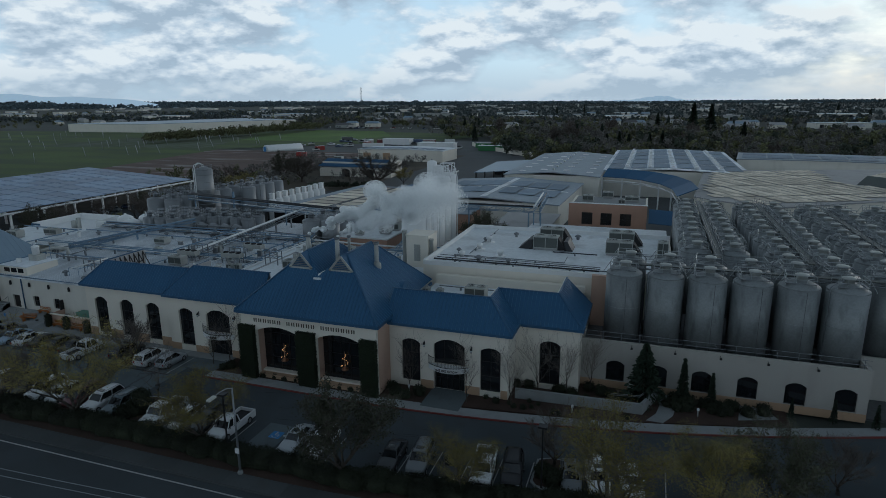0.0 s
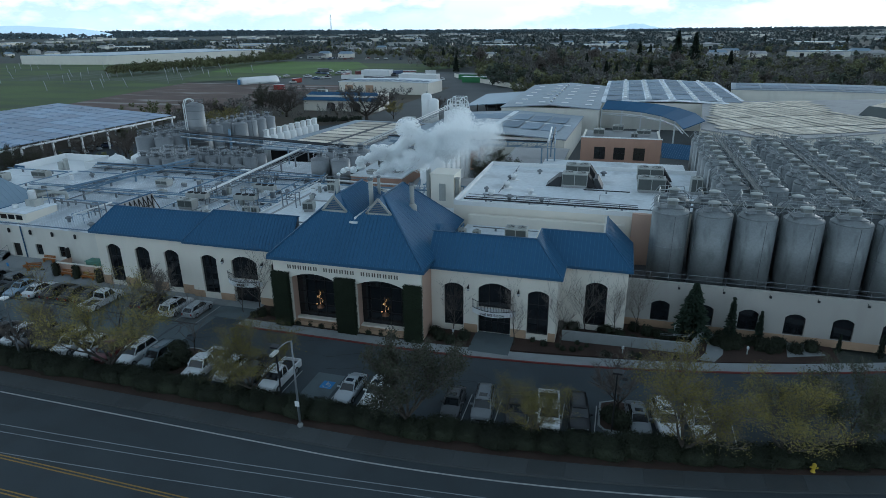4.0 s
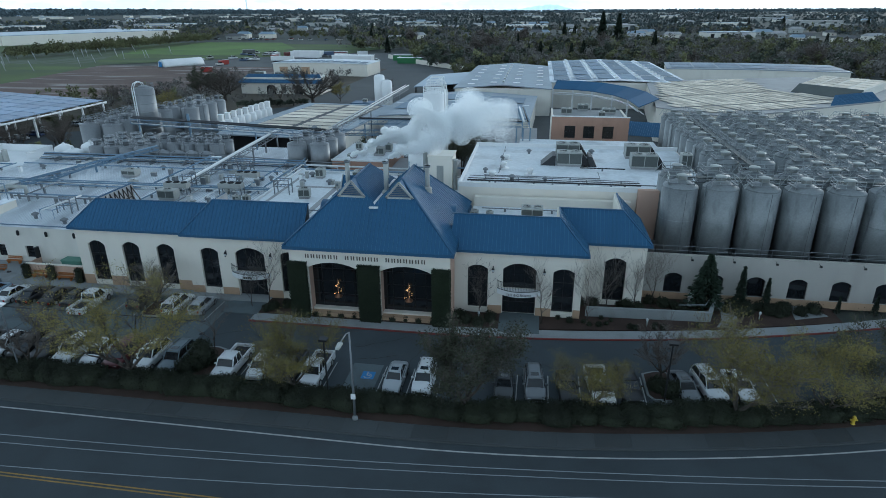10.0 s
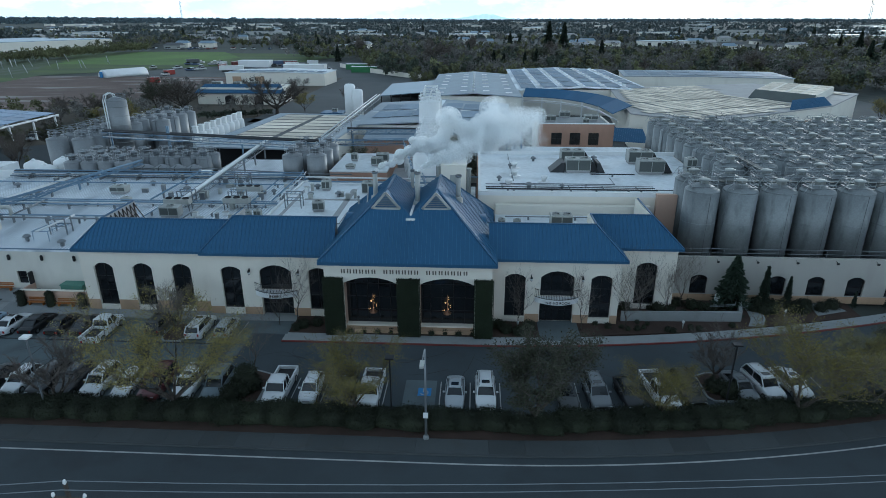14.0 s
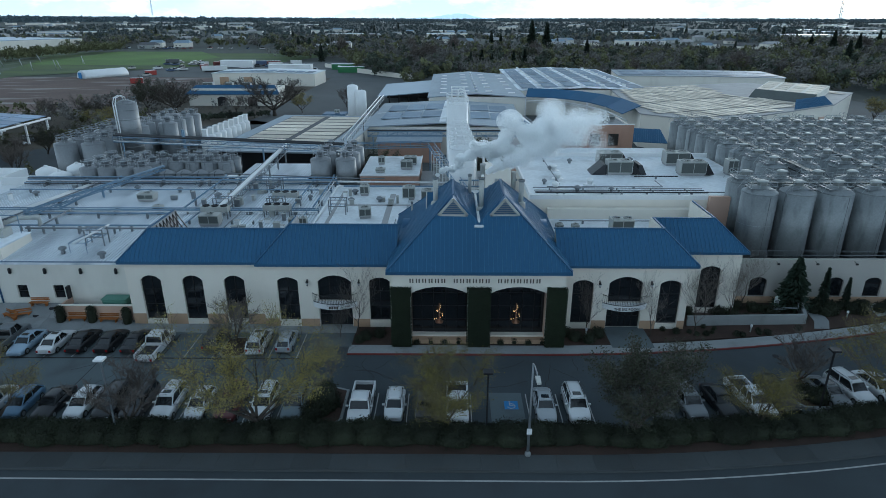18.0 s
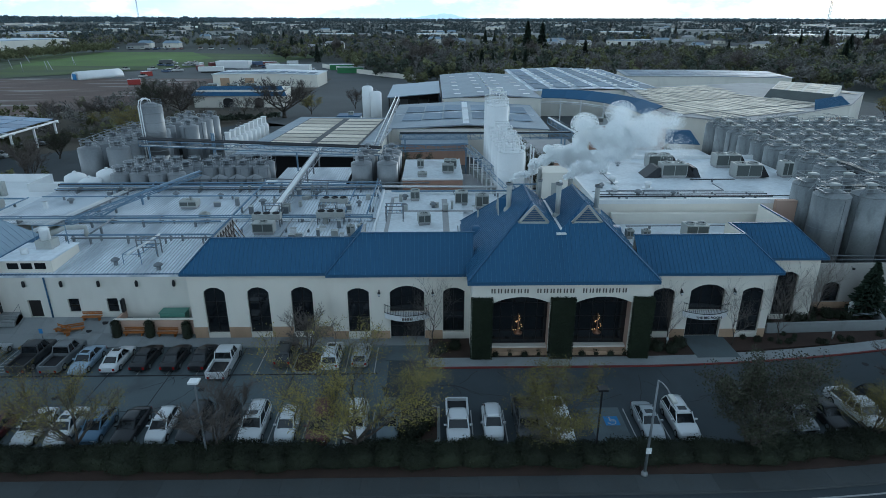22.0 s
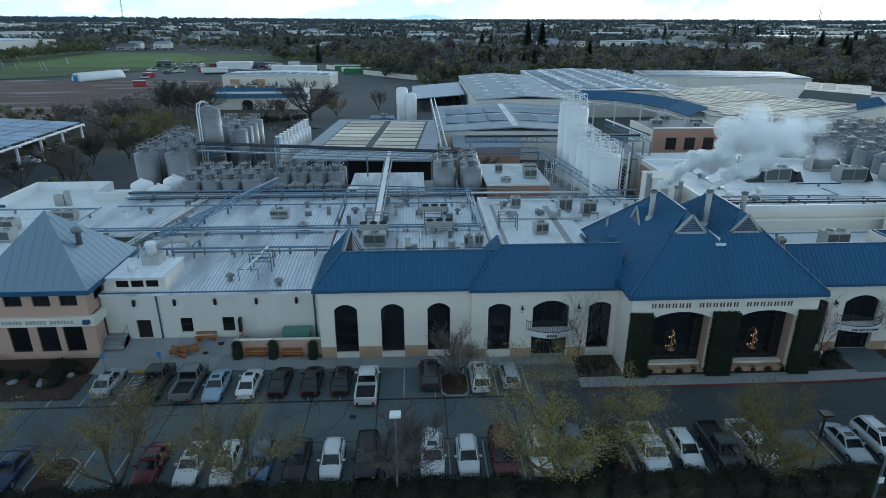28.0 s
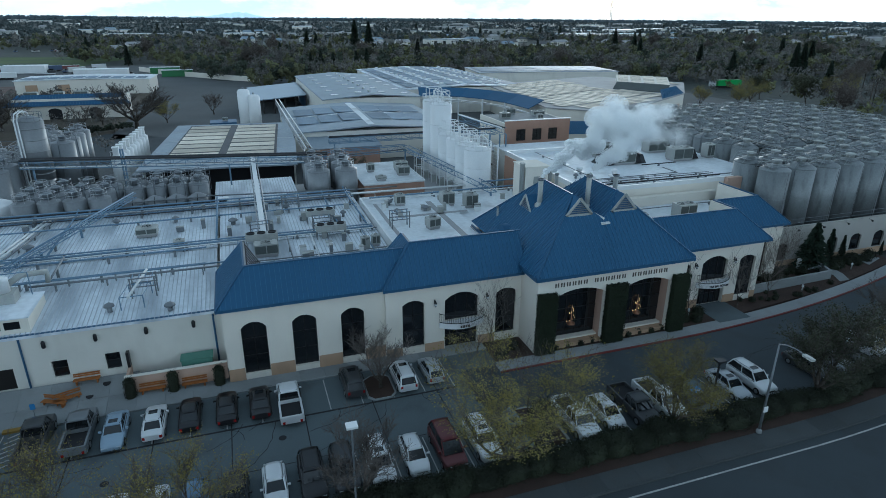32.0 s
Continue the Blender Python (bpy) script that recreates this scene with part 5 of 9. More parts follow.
for k in range(9):
    x = -42.4 + 1.4 * k
    part("riser", Geo().path([(x, 41.2, 6.4), (x, 41.2, 8.6), (x, 42.0, 8.8)], 0.06, 6), DARKPIPE if k % 2 else GALV, gan)
for y in (44.8, 50.5):
    g = Geo()
    for z in (9.6, 10.2, 10.8):
        g.tube((-43, y, z), (-31, y, z), 0.035, 4)
    for k in range(9):
        g.tube((-43 + 1.5 * k, y, 7.2), (-43 + 1.5 * k, y, 10.8), 0.035, 4)
    part("guard_rail", g, GALV, gan)

tall = tank_proto("storage_tank", 2.0, 10.3, 0.3, "tall brushed steel storage tank with a top walkway", "tall tanks", 0.5)
for k, (x, y) in enumerate([(-66.9 + 0.0 * j + 5.3 * i, 57.5 + 4.6 * j) for j in range(5) for i in range(2)] + [(-57.2 + 0.1 * j, 80.4 + 4.3 * j) for j in range(4)] + [(-62.3 + 0.1 * j, 80.4 + 4.3 * j) for j in range(4)]):
    m = pose(x, y, 0, 0, 0, (k * 61) % 360)
    if k == 0:
        tall.matrix_world = m
    else:
        copy_thing(tall, m)
t = thing("top_walkway", (-64, 66, 11.2), "sloping steel stair rails over the tall tanks", "walkway")
g = Geo()
for x in (-67.9, -66.4, -63.0, -60.6):
    g.tube((x, 56.5, 11.9), (x, 78, 11.9), 0.05, 4).tube((x, 56.5, 11.4), (x, 78, 11.4), 0.04, 4)
    for k in range(10):
        g.tube((x, 57 + 2.2 * k, 10.5), (x, 57 + 2.2 * k, 11.9), 0.04, 4)
for k in range(5):
    g.tube((-68.4, 57 + 4.6 * k, 12.2), (-60, 58.5 + 4.6 * k, 11.3), 0.05, 4)
part("guard_rail", g, GALV, t)
silo = thing("grain_silo", (-57.3, 64, 0), "tall pale banded steel grain silo with a looped filler pipe", "silo")
part("shell", Geo().lathe(-57.3, 64, [(2.05, 7.5), (2.05, 16.9)], 28), STEEL, silo)
part("cone", Geo().lathe(-57.3, 64, [(0.4, 4.0), (2.05, 7.5)], 28), STEEL, silo)
part("top", Geo().lathe(-57.3, 64, [(2.05, 16.9), (1.9, 17.1), (0.5, 17.7)], 28), STEEL, silo)
for k in range(5):
    z = 8.6 + 1.8 * k
    part("band", Geo().lathe(-57.3, 64, [(2.06, z - 0.08), (2.11, z), (2.06, z + 0.08)], 28), STEEL, silo)
g = Geo()
for k in range(4):
    a = 0.8 + 1.57 * k
    g.tube((-57.3 + 1.9 * math.cos(a), 64 + 1.9 * math.sin(a), 0), (-57.3 + 1.9 * math.cos(a), 64 + 1.9 * math.sin(a), 7.6), 0.13, 6)
parts("leg", g, GALV, silo)
for dx in (0, 0.45):
    part("filler_pipe", Geo().path([(-58.7 + dx, 61.9, 3), (-58.7 + dx, 61.9, 17.2), (-58.5 + dx, 62.2, 18.2), (-58.0 + dx, 63, 18.6), (-57.6 + dx, 63.7, 18.2), (-57.5 + dx, 63.9, 17.4)], 0.11, 8), WHITEPAINT, silo)
g = Geo()
for z in (17.5, 18.1):
    g.path([(-57.3 + 2.0 * math.cos(6.2832 * k / 14), 64 + 2.0 * math.sin(6.2832 * k / 14), z) for k in range(15)], 0.035, 4)
for k in range(14):
    a = 6.2832 * k / 14
    g.tube((-57.3 + 2 * math.cos(a), 64 + 2 * math.sin(a), 16.9), (-57.3 + 2 * math.cos(a), 64 + 2 * math.sin(a), 18.1), 0.03, 4)
part("guard_rail", g, GALV, silo)
# white cisterns
for k, (x, y, r, h) in enumerate(((-62.2, 43.6, 1.7, 8.8), (-59.0, 42.0, 1.8, 8.4), (-57.8, 45.2, 1.7, 9.0))):
    t = thing("white_cistern", (x, y, 0), "white domed plastic cistern beside the white parapet", "tank", "cisterns")
    part("shell", Geo().lathe(x, y, [(r, 0), (r, h - 0.6), (r * 0.92, h - 0.2), (r * 0.4, h + 0.25), (0.25, h + 0.3)], 22), WHITEPAINT, t)
    part("lid", Geo().lathe(x, y, [(0.3, h + 0.25), (0.3, h + 0.5), (0.1, h + 0.6)], 10), WHITEPAINT, t)
# row of slim white tanks with caps
for k in range(9):
    x, y, h = -48.3 + 0.26 * k, 78.5 + 2.75 * k, 7.4
    t = thing("slim_white_tank", (x, y, 0), "slim white capped tank in a stepped row", "tank", "slim white tanks")
    part("shell", Geo().lathe(x, y, [(1.05, 0), (1.05, h), (0.6, h + 0.4)], 18), WHITEPAINT, t)
    part("cap", Geo().box(x - 0.5, y - 0.5, h + 0.1, x + 0.5, y + 0.5, h + 1.75), WHITEPAINT, t, "boxed white vent cap")
    part("cap_lid", Geo().box(x - 0.6, y - 0.6, h + 1.75, x + 0.6, y + 0.6, h + 1.95), WHITEPAINT, t)
    part("handrail", Geo().path([(x - 1.0, y, h), (x - 1.0, y, h + 1.1), (x - 0.5, y, h + 1.1)], 0.04, 4), WHITEPAINT, t)
# four coned tanks
cone = tank_proto("conical_tank", 1.72, 5.0, 0.3, "dull steel conical tank with ring rails", "conical tanks", 0.55)
for k, (x, y) in enumerate(((-15.1, 43.2), (-10.9, 43.2), (-15.0, 47.6), (-10.8, 47.6), (-14.9, 52), (-10.7, 52))):
    m = pose(x, y, 5.6, 0, 0, 40 * k)
    if k == 0:
        cone.matrix_world = m
    else:
        copy_thing(cone, m)
solo("plinth", Geo().box(-18.1, 38.0, 0, -8.6, 55, 5.6), ROOFG, kind="structure", label="grey roof slab under the conical tanks", category="plinth")
t = thing("white_pipe", (-10, 41, 7.4), "white bracketed pipe before the conical tanks", "pipework")
part("pipe", Geo().path([(-13.2, 41.3, 7.5), (-12.9, 41.0, 7.3), (-7.0, 40.8, 7.1), (-7.0, 40.8, 6.0)], 0.12, 8), WHITEPAINT, t)
# terracotta plant room
pink = thing("plant_room", (-4, 48, 0), "terracotta block with a white flat roof and cooling units", "building")
parts("wall", Geo().box(-8.4, 41.9, 0, 1.4, 56.5, 8.0), ORANGE, pink)
parts("roof", Geo().box(-8.5, 41.8, 8.0, 1.5, 56.6, 8.12), ROOFW, pink)
parts("parapet", Geo().box(-8.5, 41.8, 8.12, 1.5, 42.0, 8.3).box(1.3, 42.0, 8.12, 1.5, 56.6, 8.3), WHITEPAINT, pink)
# white silos in a line
for k, (x, y, h, r) in enumerate(((8.6, 37.4, 13.7, 2.1), (8.45, 41.3, 13.7, 2.0), (8.3, 45.2, 13.8, 2.0), (8.15, 49.1, 13.9, 1.95), (8.0, 53.4, 18.4, 1.9), (7.9, 57.4, 18.5, 1.9))):
    t = thing("white_silo", (x, y, 0), "tall white malt silo with a railed top" if k > 3 else "white malt silo with a railed top", "silo", "white silos")
    part("shell", Geo().lathe(x, y, [(r, 0), (r, h)], 26), WHITEPAINT, t)
    part("top", Geo().lathe(x, y, [(r, h), (r * 0.95, h + 0.12), (0.4, h + 0.5)], 26), WHITEPAINT, t)
    for z in (4, 8, 11, 15):
        if z < h:
            part("band", Geo().lathe(x, y, [(r + 0.005, z - 0.05), (r + 0.02, z), (r + 0.005, z + 0.05)], 26), WHITEPAINT, t)
    g = Geo()
    pts = [(x + r * math.cos(6.2832 * q / 12), y + r * math.sin(6.2832 * q / 12)) for q in range(13)]
    for z in (h + 0.6, h + 1.15):
        g.path([(a, b, z) for a, b in pts], 0.05, 4)
    for a, b in pts[:-1]:
        g.tube((a, b, h), (a, b, h + 1.15), 0.04, 4)
    part("guard_rail", g, WHITEPAINT, t)
    g = Geo()
    hh = h + 2.3
    for sx in (-1.0, 1.3):
        for sy in (-1.0, 1.0):
            g.tube((x + sx, y + sy, h), (x + sx, y + sy, hh), 0.06, 4)
        g.tube((x + sx, y - 1, hh), (x + sx, y + 1, hh), 0.06, 4)
    for sy in (-1.0, 1.0):
        g.tube((x - 1, y + sy, hh), (x + 1.3, y + sy, hh), 0.06, 4)
    g.path([(x + 0.2, y, h + 0.4), (x + 0.2, y, h + 1.8), (x + 0.7, y + 0.4, h + 2.1), (x + 1.6, y + 0.4, h + 1.4), (x + r + 0.15, y + 0.4, h - 0.5), (x + r + 0.15, y + 0.4, 1)], 0.1, 6)
    part("top_frame", g, WHITEPAINT, t)
t = thing("silo_side_frame", (12.2, 46, 0), "white steel ladder frame beside the silos", "steelwork")
g = Geo()
for y in (37.2, 40):
    g.tube((12.0, y, 6), (12.0, y, 14.2), 0.12, 4)
for k in range(14):
    g.tube((12.0, 37.2, 6.4 + 0.55 * k), (12.0, 40, 6.4 + 0.55 * k), 0.035, 4)
part("frame", g, WHITEPAINT, t)
# stepped frames and pipes beside the silos
for k in range(6):
    x, y = 3.2 + 0.55 * k, 52.5 - 2.6 * k
    t = thing("blower_frame", (x, y, 7.2), "white welded frame with a blower beside the silos", "steelwork", "blower frames")
    g = Geo()
    for sx in (0, 1.5):
        for sy in (0, 1.4):
            g.tube((x + sx, y + sy, 6.2), (x + sx, y + sy, 9.6), 0.06, 4)
    for z in (7.8, 9.6):
        g.path([(x, y, z), (x + 1.5, y, z), (x + 1.5, y + 1.4, z), (x, y + 1.4, z), (x, y, z)], 0.05, 4)
    part("frame", g, WHITEPAINT, t)
    parts("blower", Geo().box(x + 0.3, y + 0.3, 6.2, x + 1.2, y + 1.1, 7.4), UNIT, t)
solo("flat_roof", Geo().box(1.5, 33.8, 0, 13.2, 53, 6.2), ROOFG, kind="structure", label="grey service roof beside the silos", category="roof")

# flat-roofed block behind the right wing
fb = thing("flat_roof_block", (33, 30, 0), "cream block with a white flat roof and large roof units", "building")
parts("wall", Geo().hexa([(17.0, 19.7), (42.0, 19.7), (50.2, 25.0), (50.2, 45.2), (17.0, 45.2)], 0, 10.6), STUCCO, fb)
parts("roof", Geo().hexa([(17.3, 20.0), (42.0, 20.0), (49.9, 25.0), (49.9, 44.9), (17.3, 44.9)], 10.6, 10.7), ROOFW, fb)
parts("parapet", Geo().box(17.0, 19.7, 10.6, 42.0, 20.0, 11.2).box(17.0, 20.0, 10.6, 17.3, 44.9, 11.3).box(17.0, 44.9, 10.6, 50.2, 45.2, 11.3), WHITEPAINT, fb)
parts("wall_west", Geo().box(16.8, 36, 0, 16.98, 45, 10.55), ORANGE, fb, "terracotta west wall")
deck("flat_roof", 19.2, 29.9, 6.85, 19.6, 8.3, 8.3, ROOFW, "pale membrane roof behind the right wing", rib=False)
deck("flat_roof", 29.9, 37.2, 10.75, 19.6, 8.3, 8.3, ROOFW, "pale membrane roof in the corner of the wings", rib=False)
t = thing("inner_parapet", (30, 14, 8.3), "cream parapet with a ramped end on the roof", "parapet")
parts("parapet", Geo().box(19.3, 18.6, 8.3, 39.5, 19.5, 9.6), STUCCO, t)
# cream stair tower
tw = thing("stair_tower", (13.2, 28, 0), "small cream stair tower with twin flues", "building")
parts("body", Geo().box(11.6, 26.6, 7, 15.2, 30.5, 12.9), STUCCO, tw)
parts("coping", Geo().box(11.5, 26.5, 12.9, 15.3, 30.6, 13.05), STUCCO, tw)
parts("panel", Geo().box(12.9, 26.53, 9.0, 13.9, 26.58, 11.6), UNIT, tw)
for x, z in ((11.2, 13.4), (15.6, 12.3)):
    part("flue", Geo().lathe(x, 26.9, [(0.33, 7.5), (0.33, z), (0.4, z + 0.05), (0.4, z + 0.25)], 12), UNIT, tw)


def hvac(x, y, z, lx, ly, h, a=0, fans=2, label="grey-green packaged roof unit", hood=False):
    t = thing("roof_unit", (0, 0, 0), label, "air conditioner", "roof units")
    parts("curb", Geo().box(-lx / 2 + 0.1, -ly / 2 + 0.1, 0, lx / 2 - 0.1, ly / 2 - 0.1, 0.3), ROOFG, t)
    parts("casing", Geo().box(-lx / 2, -ly / 2, 0.3, lx / 2, ly / 2, h), UNIT, t)
    parts("coil", Geo().box(-lx / 2 + 0.1, -ly / 2 - 0.02, 0.45, -0.05, -ly / 2 - 0.005, h - 0.15), COIL, t, "dark coil grille")
    parts("coil", Geo().box(0.05, -ly / 2 - 0.02, 0.45, lx / 2 - 0.1, -ly / 2 - 0.005, h - 0.15), COIL, t, "dark coil grille")
    for k in range(fans):
        fx = -lx / 2 + lx * (k + 0.5) / fans
        rr = min(lx / fans, ly) * 0.4
        f = part("fan_ring", Geo().lathe(fx, 0, [(rr, h), (rr, h + 0.14), (rr * 0.86, h + 0.14), (rr * 0.86, h + 0.02)], 14), UNIT, t)
        g = Geo()
        for q in range(5):
            an = 1.2566 * q
            g.poly([(fx + 0.05, 0, h + 0.06), (fx + rr * 0.8 * math.cos(an), rr * 0.8 * math.sin(an), h + 0.04), (fx + rr * 0.8 * math.cos(an + 0.6), rr * 0.8 * math.sin(an + 0.6), h + 0.09)])
        part("impeller", g, DARK, f)
    if hood:
        parts("intake_hood", Geo().hexa([(lx / 2, -ly / 2 + 0.1), (lx / 2 + 1.3, -ly / 2 + 0.1), (lx / 2 + 1.3, ly / 2 - 0.1), (lx / 2, ly / 2 - 0.1)], 0.2, h - 0.2,
                                   [(lx / 2, -ly / 2 + 0.1), (lx / 2 + 0.15, -ly / 2 + 0.1), (lx / 2 + 0.15, ly / 2 - 0.1), (lx / 2, ly / 2 - 0.1)]), DARK, t)
    t.matrix_world = pose(x, y, z, 0, 0, a)


for u in ((32.1, 33.2, 10.7, 3.7, 2.2, 2.1, 0, 2), (32.1, 39.2, 10.7, 3.7, 2.2, 2.1, 0, 2), (42.9, 32.8, 10.7, 3.8, 2.2, 2.1, 0, 2), (42.9, 39.4, 10.7, 3.8, 2.2, 2.1, 0, 2), (48.9, 33.0, 10.7, 1.5, 1.6, 2.3, 0, 1)):
    hvac(*u, hood=u[0] < 44)
dk = thing("roof_duct", (32, 33.5, 10.7), "pair of black sloping ducts beside a roof unit", "duct")
for x0, x1 in ((30.1, 27.9), (34.9, 36.2)):
    q = [(min(x0, x1), 32.4), (max(x0, x1), 32.4), (max(x0, x1), 35.6), (min(x0, x1), 35.6)]
    e = [(min(max(x, x0 - 0.5), x0 + 0.5), y) for x, y in q]
    parts("duct", Geo().hexa(q, 10.7, 12.2, e), DARKPIPE, dk)
for x, y in ((22.6, 35.0), (22.4, 30.0), (26.4, 26.8), (21.2, 24.6)):
    t = thing("roof_vent", (x, y, 10.7), "white domed roof ventilator with a wide flange", "vent", "roof vents")
    part("flange", Geo().lathe(x, y, [(0.9, 10.7), (0.9, 10.76), (0.4, 10.8)], 14), WHITEPAINT, t)
    part("drum", Geo().lathe(x, y, [(0.32, 10.75), (0.32, 11.2), (0.5, 11.25), (0.5, 11.55), (0.2, 11.7)], 12), WHITEPAINT, t)
for u in ((27.0, 11.8, 8.35, 2.6, 1.7, 2.3, 0, 2), (19.9, 13.2, 8.35, 0.9, 0.8, 1.1, 0, 1), (21.8, 13.0, 8.35, 0.9, 0.8, 1.1, 0, 1)):
    hvac(*u)
for u in ((-24.6, 17.8, 7.6, 2.6, 1.5, 1.5, 0, 1), (-4.6, 19.0, 8.3, 1.6, 1.3, 1.4, 10, 1), (-6.0, 29.6, 8.3, 1.3, 1.3, 1.5, 0, 1), (0.6, 28.6, 8.0, 1.8, 1.5, 1.9, 0, 1), (3.4, 26.8, 8.0, 1.8, 1.5, 1.9, 0, 1),
          (-37.9, 28.6, 7.7, 2.4, 1.6, 1.1, 0, 1), (-34.0, 23.4, 7.6, 1.2, 1.0, 0.9, 0, 1), (-0.9, 46.5, 8.15, 2.0, 1.5, 1.5, 0, 2), (-0.4, 49.8, 8.15, 2.2, 1.5, 1.5, 0, 2), (-5.6, 50, 8.15, 1.2, 1, 1.4, 0, 1), (-5.2, 44, 8.15, 1.6, 1.2, 0.7, 0, 1),
          (-13.6, 16.6, 7.6, 1.0, 0.6, 1.4, 0, 1), (-12.3, 16.9, 7.6, 1.0, 0.6, 1.4, 0, 1), (-73.5, 20, 7.2, 2.6, 1.8, 1.5, 0, 2), (-70.0, 22, 7.2, 2.6, 1.8, 1.5, 0, 2), (-72.0, 26, 7.2, 2.6, 1.8, 1.5, 0, 2), (-76.0, 23, 7.2, 2.4, 1.8, 1.5, 0, 2), (-67.0, 30, 7.2, 3.4, 1.4, 1.3, 0, 2)):
    hvac(*u)
# raised fan condensers
for x, y in ((-24.9, 20.6), (-16.8, 21.4), (-17.2, 27.6)):
    t = thing("fan_condenser", (x, y, 7.6), "grey condenser with three fans on legs", "roof unit", "condensers")
    parts("casing", Geo().box(x - 1.8, y - 0.6, 8.6, x + 1.8, y + 0.6, 9.3), UNIT, t)
    for k in range(3):
        part("fan_ring", Geo().lathe(x - 1.2 + 1.2 * k, y, [(0.46, 9.3), (0.46, 9.42), (0.38, 9.42), (0.38, 9.33)], 14), DARK, t)
    for sx in (-1.7, 1.7):
        for sy in (-0.5, 0.5):
            parts("leg", Geo().box(x + sx - 0.06, y + sy - 0.06, 7.6, x + sx + 0.06, y + sy + 0.06, 8.6), GALV, t)
rv = random.Random(11)
for x, y, z in ((-39.4, 9.8, 6.85), (-34.1, 8.6, 6.7), (-28, 30, 7.7), (-42, 34, 7.7), (-35, 33, 7.7), (-21, 34, 7.7), (-14, 29, 7.7), (-7.4, 25.6, 8.3), (-3.4, 26.0, 8.3), (-7.5, 30.0, 8.3), (22, 35, 10.7), (26, 40, 10.7), (20, 27, 10.7), (24, 23.5, 10.7), (36, 41, 10.7), (28.5, 23, 10.7), (45, 40, 10.7), (-50, 27, 7.65), (-56, 31, 7.65)):
    t = thing("roof_vent", (x, y, z), "small round metal roof ventilator", "vent", "roof vents")
    r = rv.uniform(0.25, 0.42)
    part("stem", Geo().lathe(x, y, [(r * 0.7, z - 0.3), (r * 0.7, z + 0.4)], 10), GALV, t)
    part("cap", Geo().lathe(x, y, [(r * 0.8, z + 0.35), (r * 1.5, z + 0.45), (r * 1.3, z + 0.62), (r * 0.4, z + 0.8)], 12), GALV, t)


# ---- pipe runs and trusses ----
def truss(name, p, q, h=1.2, w=1.4, step=1.5, material=BLUEPIPE, label="blue-grey steel pipe bridge truss", legs=(), pipes=()):
    p, q = Vector(p), Vector(q)
    d = q - p
    n = max(2, round(d.length / step))
    sd = d.cross(Vector((0, 0, 1))).normalized() * w / 2
    t = thing(name, tuple((p + q) / 2), label, "pipe bridge", "pipe bridges")
    for s in (-1, 1):
        g = Geo()
        for z in (0, h):
            g.tube(p + sd * s + Vector((0, 0, z)), q + sd * s + Vector((0, 0, z)), 0.07, 4)
        for k in range(n):
            a, b = p + d * (k / n) + sd * s, p + d * ((k + 1) / n) + sd * s
            up = Vector((0, 0, h))
            g.tube(a, a + up, 0.04, 4).tube(a + (up if k % 2 else Vector()), b + (Vector() if k % 2 else up), 0.035, 4)
        part("side_frame", g, material, t)
    g = Geo()
    for k in range(n + 1):
        a = p + d * (k / n)
        g.tube(a - sd, a + sd, 0.04, 4)
    parts("cross_bar", g, material, t)
    for off, z, r, m in pipes:
        o = sd * (off / (w / 2)) + Vector((0, 0, z))
        part("pipe", Geo().tube(p + o, q + o, r, 8), m, t)
    for x, y, z0, z1 in legs:
        parts("leg", Geo().box(x - 0.12, y - 0.12, z0, x + 0.12, y + 0.12, z1), material, t)
    return t


truss("pipe_bridge", (-58.5, 60, 10.2), (-12.5, 51, 10.2), 1.0, 1.4, 2.2, pipes=((-0.3, 1.35, 0.24, DARKPIPE), (0.35, 1.3, 0.16, DARKPIPE), (0, 0.2, 0.12, GALV), (0.5, 0.2, 0.1, WHITEPAINT)),
      legs=((-57, 59.7, 0, 10.2), (-44, 57.2, 0, 13), (-43.6, 57.0, 0, 13), (-28, 54, 0, 10.2), (-13, 51.1, 0, 10.2)))
truss("pipe_bridge", (-12.5, 56.5, 9.6), (3.0, 58.5, 9.6), 1.0, 1.2, 2.0, pipes=((0, 0.2, 0.12, GALV),), legs=((2.8, 58.4, 0, 9.6),))
truss("pipe_bridge", (3.0, 58.5, 9.6), (8.5, 30.5, 8.6), 0.8, 1.2, 2.0, legs=((8.3, 31, 6, 8.6),))
truss("pipe_bridge", (-10, 66, 10.2), (24, 66, 10.2), 1.0, 1.2, 2.0, pipes=((-0.2, 1.2, 0.14, WHITEPAINT), (0.3, 1.2, 0.2, DARKPIPE)), legs=((-9, 66, 0, 10), (10, 66, 0, 10), (23, 66, 0, 10)))
truss("pipe_bridge", (23.4, 84, 10.2), (25.0, 64, 10.4), 1.2, 1.4, 2.0, pipes=((0.5, 1.3, 0.2, WHITEPAINT), (-0.3, 1.3, 0.14, DARKPIPE)), legs=((24.4, 64.2, 0, 10.4), (25.8, 64.2, 0, 10.4), (24.0, 74, 0, 10.3)))
cv = truss("conveyor_bridge", (-24.6, 20.8, 8.0), (-24.2, 58, 9.6), 0.9, 1.1, 1.6, GALV, "pale covered conveyor bridge over the roofs", legs=tuple((-24.5, 23 + 5.5 * k, 7, 8.2 + 0.2 * k) for k in range(7)))
parts("cover", Geo().slab([(-24.95, 20.8, 9.0), (-24.3, 20.8, 9.0), (-23.9, 58, 10.6), (-24.55, 58, 10.6)], 0.3), WHITEPAINT, cv)
